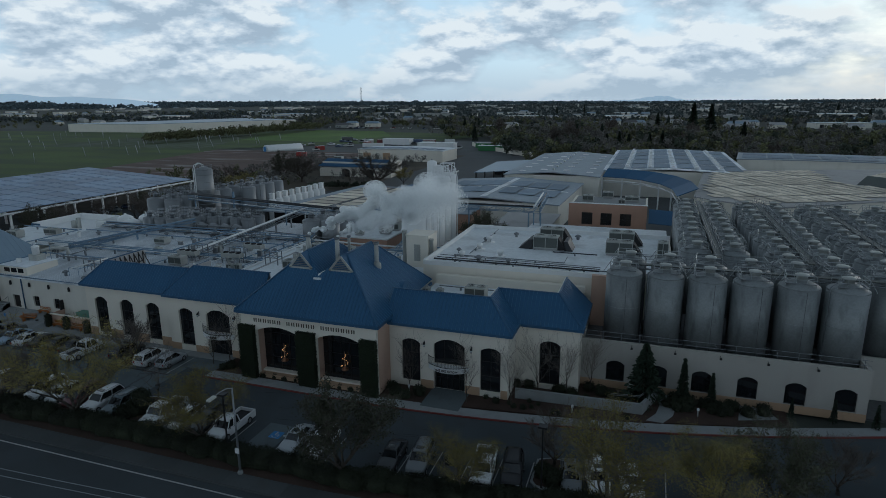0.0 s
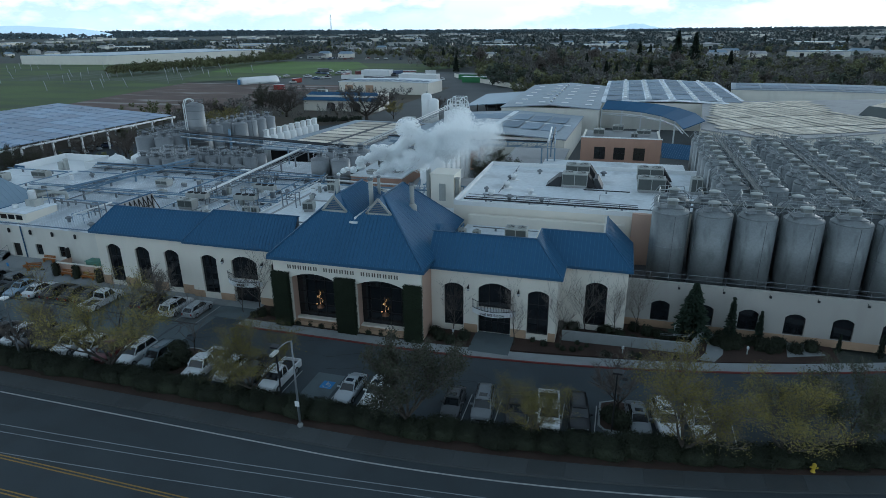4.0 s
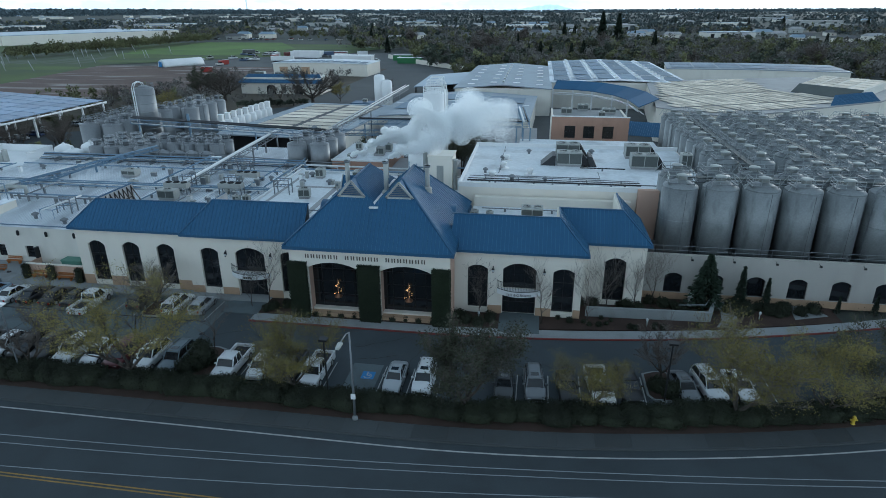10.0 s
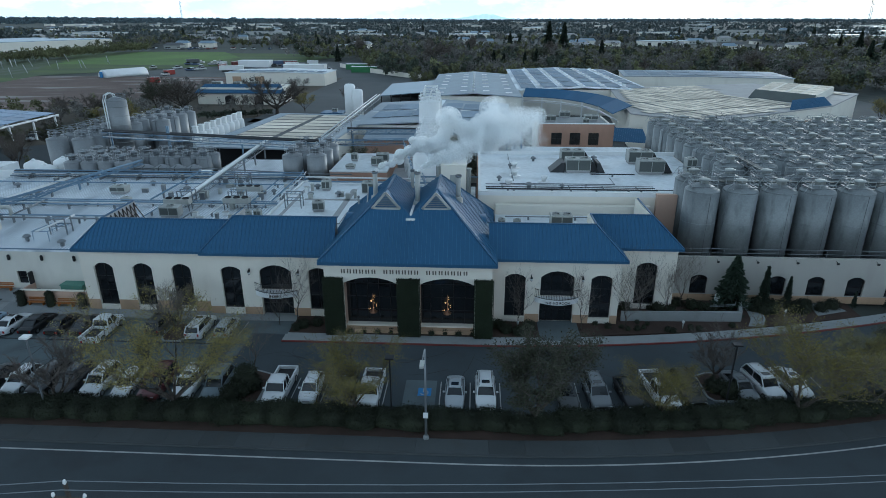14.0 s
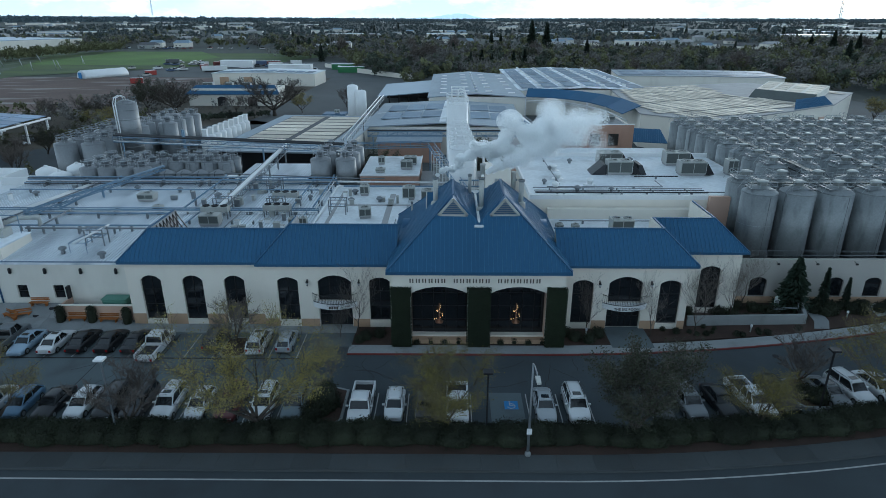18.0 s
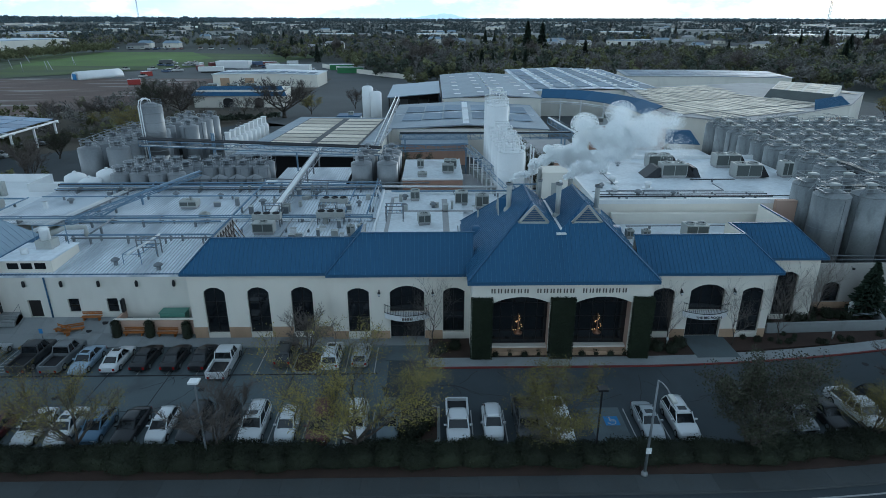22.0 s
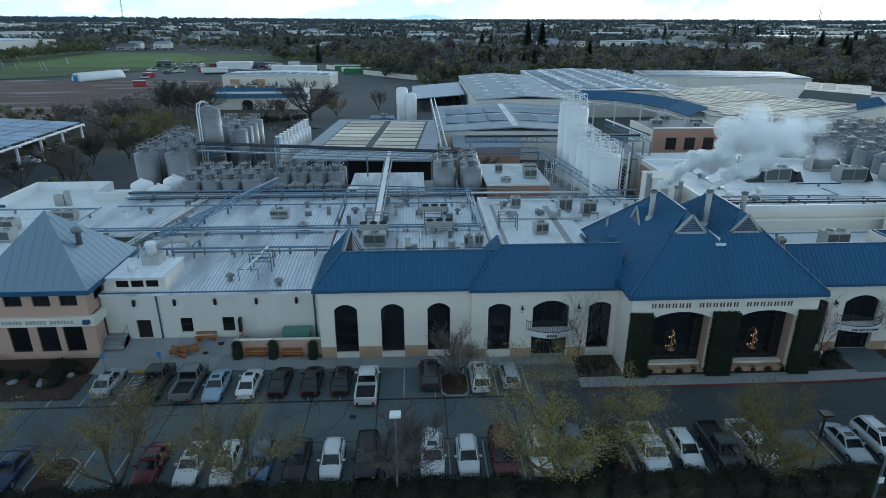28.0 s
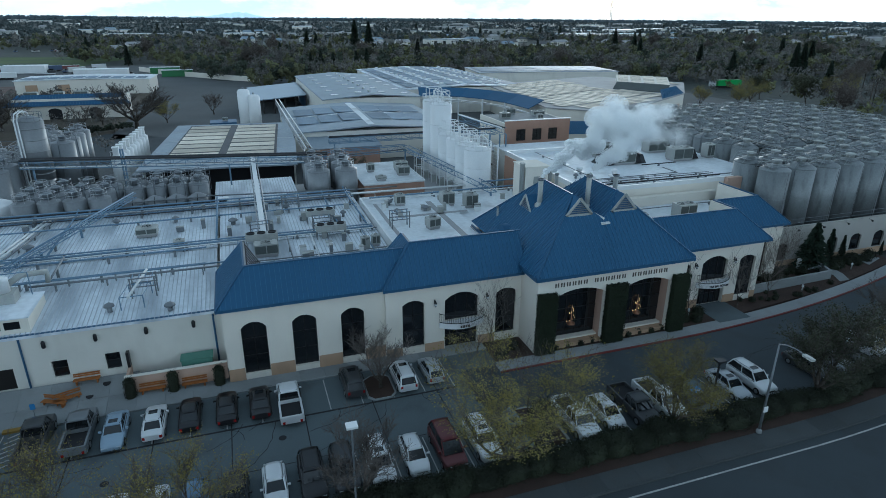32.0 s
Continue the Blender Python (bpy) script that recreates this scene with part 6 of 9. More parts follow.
cv = truss("conveyor_bridge", (-14.2, 62, 9.2), (-14.2, 134, 9.0), 0.8, 1.3, 3.0, GALV, "long pale ladder-like pipe bridge over the solar roof", legs=((-14.2, 90, 0, 9), (-14.2, 122, 0, 9)), pipes=((-0.5, 1.1, 0.12, WHITEPAINT), (0.5, 1.1, 0.12, WHITEPAINT)))
for k, (pts, r, m, lab) in enumerate((
        ([(-62, 37.9, 8.1), (-11, 37.9, 8.1), (8, 37.0, 8.2)], 0.16, WHITEPAINT, "long white pipe run along the roof edge"),
        ([(-62, 38.5, 8.4), (-31, 38.5, 8.4)], 0.2, DARKPIPE, "long black insulated pipe run along the roof edge"),
        ([(-62, 37.3, 7.95), (-11, 37.3, 7.95)], 0.1, BLUEPIPE, "thin blue pipe run along the roof edge"),
        ([(-50, 15.4, 8.3), (-29, 15.4, 8.3)], 0.09, BLUEPIPE, "blue pipe run across the metal deck"),
        ([(-47, 14.9, 8.1), (-29, 14.9, 8.1)], 0.12, GALV, "galvanised pipe run across the metal deck"),
        ([(-52, 22.2, 8.0), (-11, 22.2, 8.0)], 0.07, GALV, "thin pipe run over the decks"),
        ([(-53.8, 17, 8.0), (-50.6, 37, 8.1)], 0.13, WHITEPAINT, "white pipe run across the deck"),
        ([(-53.2, 17, 8.0), (-50.0, 37, 8.1)], 0.13, WHITEPAINT, "white pipe run across the deck"),
        ([(-52.6, 17, 8.0), (-49.4, 37, 8.1)], 0.1, GALV, "galvanised pipe run across the deck"),
        ([(-26.5, 15.2, 8.0), (-11.4, 15.2, 8.0)], 0.08, GALV, "pipe run behind the blue roof"),
        ([(-26.5, 14.6, 8.0), (-11.4, 14.6, 8.0)], 0.08, BLUEPIPE, "pipe run behind the blue roof"),
        ([(-31.5, 42, 8.4), (-9, 38.8, 8.4), (-4, 38.8, 8.4)], 0.1, GALV, "pipe run before the conical tanks"),
        ([(8, 33.9, 9.4), (17, 34.2, 9.4)], 0.12, BLUEPIPE, "blue pipe run beside the tower"),
        ([(18, 22.8, 11.0), (41, 22.8, 11.0)], 0.06, DARKPIPE, "thin dark pipe along the flat roof"),
        ([(18, 24.2, 11.0), (41, 23.6, 11.0)], 0.05, GALV, "thin pipe along the flat roof"))):
    t = thing("pipe_run", pts[0], lab, "pipework", "roof pipe runs")
    part("pipe", Geo().path(pts, r, 8), m, t)
    a, b = Vector(pts[0]), Vector(pts[1])
    n = int((b - a).length / 4)
    for q in range(n):
        c = a + (b - a) * (q + 0.5) / n
        parts("support", Geo().box(c.x - 0.05, c.y - 0.18, c.z - 0.75, c.x + 0.05, c.y + 0.18, c.z - r * 0.5), GALV, t)
# slanting blue lattice boom over the deck
truss("pipe_bridge", (-50.0, 19.5, 8.2), (-40.5, 40.5, 9.4), 0.6, 0.6, 1.4, label="slanting blue lattice pipe boom over the deck", legs=((-45.2, 30, 7.7, 8.8), (-48, 24, 7.6, 8.4)), pipes=((0, 0.7, 0.1, BLUEPIPE),))
# pipe stand on the low wing deck
t = thing("pipe_stand", (-37.5, 11.5, 7), "galvanised pipe stand carrying a white pipe on the deck", "pipework")
g = Geo()
for x, y in ((-38.4, 9.6), (-36.4, 9.6), (-38.0, 12.6), (-36.0, 12.6)):
    g.tube((x, y, 6.8), (x, y, 8.1), 0.05, 4)
g.path([(-38.4, 9.6, 8.1), (-36.4, 9.6, 8.1), (-36.0, 12.6, 8.1), (-38.0, 12.6, 8.1), (-38.4, 9.6, 8.1)], 0.05, 4)
part("frame", g, BLUEPIPE, t)
part("pipe", Geo().tube((-37.6, 9.2, 8.2), (-36.6, 15.4, 8.4), 0.13, 8), WHITEPAINT, t)
# lattice parapet brace at the blue roof's end
t = thing("roof_brace", (-26.5, 11, 8), "dark timber lattice bracing behind the blue roof", "roof structure")
g = Geo()
for k in range(8):
    y = 7.2 + 0.85 * k
    beam(g, (-26.8, y, 10.8), (-24.9, y, 7.5), 0.1, 0.1)
    beam(g, (-26.8, y, 7.5), (-26.8, y, 10.9), 0.12, 0.1)
beam(g, (-26.8, 7.2, 9.4), (-26.8, 13.2, 9.4), 0.1, 0.1)
part("lattice", g, FRAME, t)


# ---- pipes, trays and small gear on the roofs ----
def pipe_run(pts, r, material, every=6.0, zr=7.7, label="blue-grey pipe on low stands across the roof"):
    t = thing("roof_pipe", tuple(pts[0]), label, "pipe", "roof pipes")
    part("pipe", Geo().path(pts, r, 7), material, t)
    for p, q in zip(pts[:-1], pts[1:]):
        p, q = Vector(p), Vector(q)
        n = int((q - p).length / every)
        for k in range(n):
            c = p + (q - p) * ((k + 0.5) / n)
            if c.z - zr > 0.12 and abs(q.z - p.z) < 1:
                part("stand", Geo().box(c.x - 0.12, c.y - 0.12, zr - 0.1, c.x + 0.12, c.y + 0.12, c.z), GALV, t)


rp2 = random.Random(31)
for y, z, r, m in ((22.3, 8.2, 0.13, BLUEPIPE), (22.7, 8.35, 0.09, BLUEPIPE), (22.0, 8.1, 0.07, WHITEPAINT), (37.0, 8.6, 0.14, BLUEPIPE), (36.5, 8.4, 0.09, GALV), (37.5, 8.9, 0.10, BLUEPIPE), (36.0, 8.2, 0.07, DARKPIPE), (32.6, 8.2, 0.10, BLUEPIPE)):
    pipe_run([(-61, y, z), (-11.5, y, z), (-11.5, y, 7.7)], r, m)
for x, z, r, m in ((-47.2, 8.3, 0.12, BLUEPIPE), (-29.9, 8.5, 0.12, BLUEPIPE), (-15.4, 8.2, 0.1, BLUEPIPE), (-12.2, 8.6, 0.11, BLUEPIPE), (-11.8, 8.4, 0.07, WHITEPAINT)):
    pipe_run([(x, 22.6, z), (x, 37.4, z), (x, 39.4, z + 0.3)], r, m)
for x, y0, y1, m in ((-27.6, 14.4, 22, BLUEPIPE), (-22.0, 14.4, 22, GALV), (-13.0, 10, 22, BLUEPIPE), (-19.2, 14.4, 22, WHITEPAINT)):
    pipe_run([(x, y0, 8.1), (x, y1, 8.1)], 0.08, m, zr=7.55)
for pts, r, m, zr in (([(-10, 12.6, 8.7), (-0.4, 12.6, 8.7), (-0.4, 17, 8.7)], 0.07, GALV, 8.3), ([(-9.6, 32.6, 8.8), (15, 32.6, 8.8), (15, 34, 9.4)], 0.12, BLUEPIPE, 8.0), ([(-9.6, 32.1, 8.6), (15.6, 32.1, 8.6)], 0.08, WHITEPAINT, 8.0),
                      ([(18, 21.4, 11.1), (41, 21.4, 11.1)], 0.12, DARKPIPE, 10.7), ([(18, 21.9, 11.0), (48, 21.9, 11.0)], 0.08, GALV, 10.7), ([(20, 24.6, 11.0), (36, 24.6, 11.0), (36, 28, 11.0)], 0.07, GALV, 10.7), ([(33.6, 30, 11.1), (40, 30, 11.1)], 0.09, DARKPIPE, 10.7),
                      ([(22, 26, 11.0), (22, 44, 11.0)], 0.06, GALV, 10.7), ([(20.5, 16.6, 8.7), (38.5, 16.6, 8.7)], 0.07, GALV, 8.3), ([(-79, 14, 7.7), (-64, 14, 7.7), (-64, 34, 7.7)], 0.1, BLUEPIPE, 7.2), ([(-79, 33, 7.8), (-64, 33, 7.8)], 0.12, BLUEPIPE, 7.2),
                      ([(-51, 16.4, 8.0), (-31, 16.4, 8.0)], 0.09, BLUEPIPE, 7.1), ([(-51, 20.8, 8.2), (-31, 20.8, 8.2)], 0.11, BLUEPIPE, 7.4), ([(-45.4, 15.4, 8.2), (-45.4, 22.0, 8.3)], 0.1, GALV, 7.2)):
    pipe_run(pts, r, m, zr=zr)
# valve skids, cabinets and ladders
for k in range(46):
    x, y = rp2.choice(((rp2.uniform(-60, -31), rp2.uniform(23, 36.5)), (rp2.uniform(-29, -12), rp2.uniform(23, 36.5)), (rp2.uniform(-28, -12), rp2.uniform(14.6, 21.6)), (rp2.uniform(-9, 14), rp2.uniform(24, 31.5))))
    z = 8.28 if x > -10.6 and x < 0.5 else (7.98 if x > 0 else 7.58 + 0.01 * max(0, y - 22))
    a, b, h = rp2.uniform(0.3, 0.9), rp2.uniform(0.3, 0.7), rp2.uniform(0.4, 1.1)
    t = thing("roof_cabinet", (x, y, z), "small grey service box on the roof", "roof equipment", "roof boxes")
    part("body", Geo().box(x - a / 2, y - b / 2, z, x + a / 2, y + b / 2, z + h), rp2.choice((UNIT, UNIT, GALV, WHITEPAINT)), t)
    part("lid", Geo().box(x - a / 2 - 0.04, y - b / 2 - 0.04, z + h, x + a / 2 + 0.04, y + b / 2 + 0.04, z + h + 0.05), UNIT, t)
for x, y in ((-24.9, 23.4), (-17.5, 23.6), (-36.6, 12.4), (-20.4, 33.6), (-8.4, 20.6)):
    t = thing("roof_rack", (x, y, 7.6), "welded pipe rack frame standing on the roof", "steelwork", "pipe frames")
    z = 7.0 if y < 14 else (8.4 if x > -10 else 7.7)
    for sx in (-1.1, 1.1):
        for sy in (-0.6, 0.6):
            part("leg", Geo().box(x + sx - 0.06, y + sy - 0.06, z - 0.1, x + sx + 0.06, y + sy + 0.06, z + 1.9), GALV, t)
    for zz in (1.0, 1.9):
        for sy in (-0.6, 0.6):
            part("rail", Geo().box(x - 1.2, y + sy - 0.05, z + zz, x + 1.2, y + sy + 0.05, z + zz + 0.1), GALV, t)
        for sx in (-0.9, -0.3, 0.3, 0.9):
            part("crossbar", Geo().box(x + sx - 0.04, y - 0.54, z + zz, x + sx + 0.04, y + 0.54, z + zz + 0.08), BLUEPIPE, t)

t = thing("control_cabinet", (-29.2, 40.2, 6.7), "white control cabinet with a dark square panel", "cabinet")
part("body", Geo().box(-30.0, 39.6, 6.65, -28.4, 40.6, 8.5), WHITEPAINT, t)
part("panel", Geo().box(-29.7, 39.57, 7.2, -28.7, 39.59, 8.2), DARK, t)

# ---- halls with solar roofs behind ----
def frame_of(o, ax):
    """Local axes of a hall: origin, degrees."""
    c, s = math.cos(radians(ax)), math.sin(radians(ax))
    return lambda u, v: (o[0] + c * u - s * v, o[1] + s * u + c * v)


def hall(name, o, ax, lx, ly, z, label, wallm=STUCCO, roofm=ROOFM, ridge=0.0, open_front=False):
    """A large hall; its roof ridge runs along its depth."""
    F = frame_of(o, ax)
    t = thing(name, (*F(lx / 2, ly / 2), 0), label, "building")
    q = [F(0, 0), F(lx, 0), F(lx, ly), F(0, ly)]
    if open_front:
        parts("wall", Geo().hexa([F(0, 4), F(lx, 4), F(lx, ly), F(0, ly)], 0, z - 0.3), wallm, t)
        # near-black sheet added for the shade under the open front
        parts("dark_bay", Geo().hexa([F(0.3, 3.6), F(lx - 0.3, 3.6), F(lx - 0.3, 3.95), F(0.3, 3.95)], 0, z - 0.3), DARK, t)
    else:
        parts("wall", Geo().hexa(q, 0, z), wallm, t)
    m0, m1 = F(lx / 2, -0.4), F(lx / 2, ly + 0.4)
    a, b, c, d = F(-0.4, -0.4), F(lx + 0.4, -0.4), F(lx + 0.4, ly + 0.4), F(-0.4, ly + 0.4)
    for f in ([(*a, z), (*m0, z + ridge), (*m1, z + ridge), (*d, z)], [(*m0, z + ridge), (*b, z), (*c, z), (*m1, z + ridge)]):
        parts("roof_slope", Geo().slab(f, 0.3), roofm, t)
    return t, F


def pv(t, F, z, ridge, lx, u0, v0, nu, nv, pu, pv_, su, sv, material=PV, tilt=0.0):
    """Rows of solar panels on a hall's roof: each panel field a part on one shared mesh."""
    first = None
    for i in range(nu):
        for j in range(nv):
            u, v = u0 + i * su, v0 + j * sv
            uc = u + pu / 2
            zz = z + ridge * (1 - abs(uc - lx / 2) / (lx / 2)) + 0.22
            sl = ridge / (lx / 2) * (1 if uc < lx / 2 else -1)
            if first is None:
                g = Geo()
                base = Vector((*F(u, v), 0))
                pts = [Vector((*F(u + a, v + b), zz + (a - pu / 2) * abs(sl) * 0 + tilt * b)) for a, b in ((0, 0), (pu, 0), (pu, pv_), (0, pv_))]
                g.slab(pts, 0.06)
                first = part("solar_panel", g, material, t)
                z0, b0 = zz, base
            else:
                twin(first, t, *(Vector((*F(u, v), zz)) - Vector((b0.x, b0.y, z0))))


h1, F = hall("solar_hall", (-43.5, 67.5), -5, 27, 47, 7.0, "pale blue-grey hall roof with panels toned cream for reflected sky", WHITEWALL, HALLROOF, 0.0, True)
part("panel_bed", Geo().slab([(*F(3, 8), 7.12), (*F(23.5, 8), 7.12), (*F(23.5, 45), 7.12), (*F(3, 45), 7.12)], 0.05), DARKROOF, h1)
pv(h1, F, 7.0, 0.0, 27, 3.4, 8.6, 2, 8, 9.0, 3.5, 10.6, 4.5, PVG)
for k in range(4):
    part("roof_seam", Geo().hexa([F(0.2, 4 + 11 * k), F(26.8, 4 + 11 * k), F(26.8, 4.2 + 11 * k), F(0.2, 4.2 + 11 * k)], 6.98, 7.05), RIB, h1)
h2, F = hall("solar_hall", (-15, 96), -2, 40, 42, 7.0, "low hall with blue-grey solar panels and white walkways", WHITEWALL, HALLROOF, 1.2)
pv(h2, F, 7.0, 1.2, 40, 3.2, 9, 3, 2, 4.9, 11.0, 5.4, 14.0, PV)
pv(h2, F, 7.0, 1.2, 40, 21.6, 9, 3, 2, 4.9, 11.0, 5.4, 14.0, PV)
for u0, v0, u1, v1 in ((19.0, 1, 20.6, 40), (0.5, 20.6, 19, 21.6), (20.6, 20.6, 39, 21.6)):
    part("walkway_strip", Geo().slab([(*F(u, v), 7.0 + 1.2 * (1 - abs(u - 20) / 20) + 0.08) for u, v in ((u0, v0), (u1, v0), (u1, v1), (u0, v1))], 0.05), ROOFW, h2, "white roof walkway")
low_hall = thing("low_annexe", (-2, 86, 0), "low annexe with a pale blue metal roof and terracotta wall", "building")
parts("wall", Geo().box(-10.5, 86.4, 0, 4.5, 95.5, 5.0), ORANGE, low_hall)
parts("roof", Geo().slab([(-10.9, 86.0, 5.1), (4.9, 86.0, 5.1), (4.9, 95.8, 6.0), (-10.9, 95.8, 6.0)], 0.2), HALLROOF, low_hall)
h3, F = hall("long_hall", (0, 142), 0, 31, 80, 8.6, "long blue-grey metal hall with white skylights", WHITEWALL, HALLROOF, 1.2)
for i in range(4):
    for j in range(6):
        u, v = 3.5 + 7.6 * i, 6 + 12 * j
        zz = 8.6 + 1.2 * (1 - abs(u + 0.9 - 15.5) / 15.5) + 0.1
        parts("skylight", Geo().box(u, 142 + v, zz, u + 2.2, 142 + v + 2.0, zz + 0.12), WHITEPAINT, h3)
for j in range(8):
    part("ridge_vent", Geo().lathe(15.5, 148 + 9 * j, [(0.4, 9.8), (0.4, 10.1), (0.55, 10.15), (0.3, 10.4)], 10), WHITEPAINT, h3)
h4, F = hall("solar_hall", (31.2, 160), 0, 46, 86, 8.8, "large hall with dark solar rows and white skylights", WHITEWALL, ROOFM, 1.0)
pv(h4, F, 8.8, 1.0, 46, 1.2, 3, 6, 5, 5.3, 14.6, 7.6, 16.4, PV)
for i in range(5):
    for j in range(11):
        parts("skylight", Geo().obox(*F(7.5 + 7.6 * i, 6 + 7.2 * j), 9.6, 1.1, 1.7, 0.6), WHITEPAINT, h4)
h5, F = hall("solar_hall", (79, 209), -8, 66, 30, 9.3, "far pale hall with panelled roof", WHITEWALL, HALLROOF, 0.3)
pv(h5, F, 9.3, 0.3, 66, 1.5, 3, 7, 2, 8.6, 11, 9.2, 12.8, PV)
gold = thing("solar_hall", (95, 135, 0), "broad hall covered with pale rows of tilted solar panels", "building")
poly = [(57.5, 106), (72, 92.5), (118.5, 123), (142, 152), (121, 184), (64, 166)]
parts("wall", Geo().hexa(poly, 0, 8.6), STUCCO, gold)
parts("roof", Geo().hexa([(95 + (x - 95) * 1.006, 138 + (y - 138) * 1.006) for x, y in poly], 8.6, 8.9), ROOFG, gold)
cx, sx = math.cos(radians(114)), math.sin(radians(114))
rg = random.Random(5)
first = {}
for i in range(-13, 15):
    for j in range(-18, 19):
        # a service gap after every fourth panel along the row and every sixth row
        u, v = 4.3 * i + 1.1 * (i // 4), 2.76 * j + 0.6 * (j // 6)
        x, y = 96 + u * cx - v * sx, 140 + u * sx + v * cx
        corners = [(x + a * cx - b * sx, y + a * sx + b * cx) for a in (-0.4, 4.6) for b in (-0.4, 3.0)]
        if any((poly[(k + 1) % 6][0] - poly[k][0]) * (b - poly[k][1]) - (poly[(k + 1) % 6][1] - poly[k][1]) * (a - poly[k][0]) < 0 for k in range(6) for a, b in corners):
            continue
        if 99.5 < x < 136 and 1.363 * (x - 101.8) + (y - 140.2) > -3 and y > 124 and (x > 108 or y > 136):
            continue
        kind = 0 if rg.random() < 0.9 else 1
        if kind not in first:
            w = 2.62 if kind == 0 else 2.2
            q = [(x, y, 9.06), (x + 4.2 * cx, y + 4.2 * sx, 9.06), (x + 4.2 * cx - w * sx, y + 4.2 * sx + w * cx, 9.12), (x - w * sx, y + w * cx, 9.12)]
            first[kind] = (part("solar_panel", Geo().slab(q, 0.06), PVG, gold), x, y)
        else:
            twin(first[kind][0], gold, x - first[kind][1], y - first[kind][2])
mansard("roof_edge", [[(101.5, 112.4, 8.8), (118.6, 123.3, 8.8), (117.2, 126.0, 11.0), (104.4, 117.8, 11.0)]], gold)
parts("raised_roof", Geo().hexa([(104.4, 141.8), (115.4, 126.8), (134, 152), (121, 167)], 8.9, 11.1), STUCCO, gold)
parts("clerestory", Geo().slab([(101.8, 140.2, 9.0), (112.8, 125.2, 9.0), (115.4, 126.9, 11.3), (104.4, 141.9, 11.3)], 0.12), COIL, gold, "sloping green-grey clerestory glazing")
for k in range(5):
    for j in range(4):
        a, b = (k + 0.08) / 5, (j + 0.1) / 4
        pt = [Vector((104.4, 141.8, 11.25)).lerp(Vector((115.4, 126.8, 11.25)), bb).lerp(Vector((121, 167, 11.25)).lerp(Vector((134, 152, 11.25)), bb), aa) for aa, bb in ((a, b), (a, b + 0.2), (a + 0.16, b + 0.2), (a + 0.16, b))]
        part("solar_panel", Geo().slab(pt, 0.06), PVG, gold)
for k in range(3):
    x, y = 103.5 + 4.6 * k, 113.0 + 3.02 * k
    parts("arched_panel", Geo().hexa([(x, y), (x + 2.6, y + 1.7), (x + 2.5, y + 1.85), (x - 0.1, y + 0.15)], 0.5, 5.8), PEACH, gold)
# curved blue canopy
bc = thing("blue_canopy", (48, 130, 0), "curved dark blue metal canopy roof between the halls", "canopy")
arcp = [(33, 151), (41, 149), (48, 144), (54, 135), (57.5, 124), (58.5, 110)]
for (xa, ya), (xb, yb) in zip(arcp[:-1], arcp[1:]):
    d = Vector((xb - xa, yb - ya)).normalized()
    n = Vector((d.y, -d.x)) * -5.0
    f = [(xa + n.x * -1, ya + n.y * -1, 8.2), (xb + n.x * -1, yb + n.y * -1, 8.2), (xb, yb, 10.4), (xa, ya, 10.4)]
    parts("roof_slope", Geo().slab(f, 0.2), BLUE, bc)
    g = Geo()
    g.tube((xa - n.x, ya - n.y, 7.0), (xb - n.x, yb - n.y, 7.0), 0.18, 6).tube((xa - n.x * .7, ya - n.y * .7, 6.3), (xb - n.x * .7, yb - n.y * .7, 6.3), 0.14, 6)
    part("edge_pipe", g, WHITEPAINT, bc)
    parts("post", Geo().box(xa - n.x - 0.2, ya - n.y - 0.2, 0, xa - n.x + 0.2, ya - n.y + 0.2, 8.1), WHITEPAINT, bc)
mansard("canopy_wing", [[(46.8, 76, 7.2), (54, 74, 7.2), (54, 80, 9.2), (46.8, 82, 9.2)]], bc)
# terracotta office
of = thing("terracotta_office", (38, 82, 0), "terracotta office block with three dark windows", "building")
OW = [(33.0, 6.6, 2.3, 2.6, 0), (37.0, 6.6, 2.3, 2.6, 0), (41.0, 6.6, 2.3, 2.6, 0)]
part("wall_front", wall_x(Geo(), 30.2, 46.4, 74.3, 0, 11.1, 0.4, OW), ORANGE, of)
parts("wall_side", Geo().box(30.2, 74.7, 0, 30.6, 89, 10.6).box(46.0, 74.7, 0, 46.4, 89, 10.6), STUCCO, of)
for h in OW:
    window(of, *h, 74.5, 2, 2)
parts("roof", Geo().box(30.6, 74.7, 10.2, 46.0, 89, 10.4), CONCRETE, of)
parts("coping", Geo().box(30.1, 74.2, 11.1, 46.5, 74.8, 11.25), WHITEPAINT, of)
for u in ((33.5, 82, 10.4, 2.4, 1.6, 1.4, 0, 1), (37.5, 88, 10.4, 2.4, 1.6, 1.4, 0, 2), (43, 84, 10.4, 3.0, 1.8, 1.2, 0, 2), (41, 79, 10.4, 1.4, 1.2, 1.2, 0, 1)):
    hvac(*u)
lw = thing("white_annexe", (38, 58, 0), "low white annexe roof before the terracotta office", "building")
parts("wall", Geo().box(24, 48, 0, 50, 66, 7.6), WHITEWALL, lw)
parts("roof", Geo().box(23.8, 47.8, 7.6, 50.2, 66.2, 7.8), ROOFW, lw)
parts("wall", Geo().box(15, 66, 0, 27, 84, 6.5), WHITEWALL, lw)
parts("roof", Geo().box(14.8, 65.8, 6.5, 27.2, 84.2, 6.7), ROOFG, lw)
parts("dock_door", Geo().box(18, 65.9, 0.5, 22, 65.97, 5.0), DARK, lw)
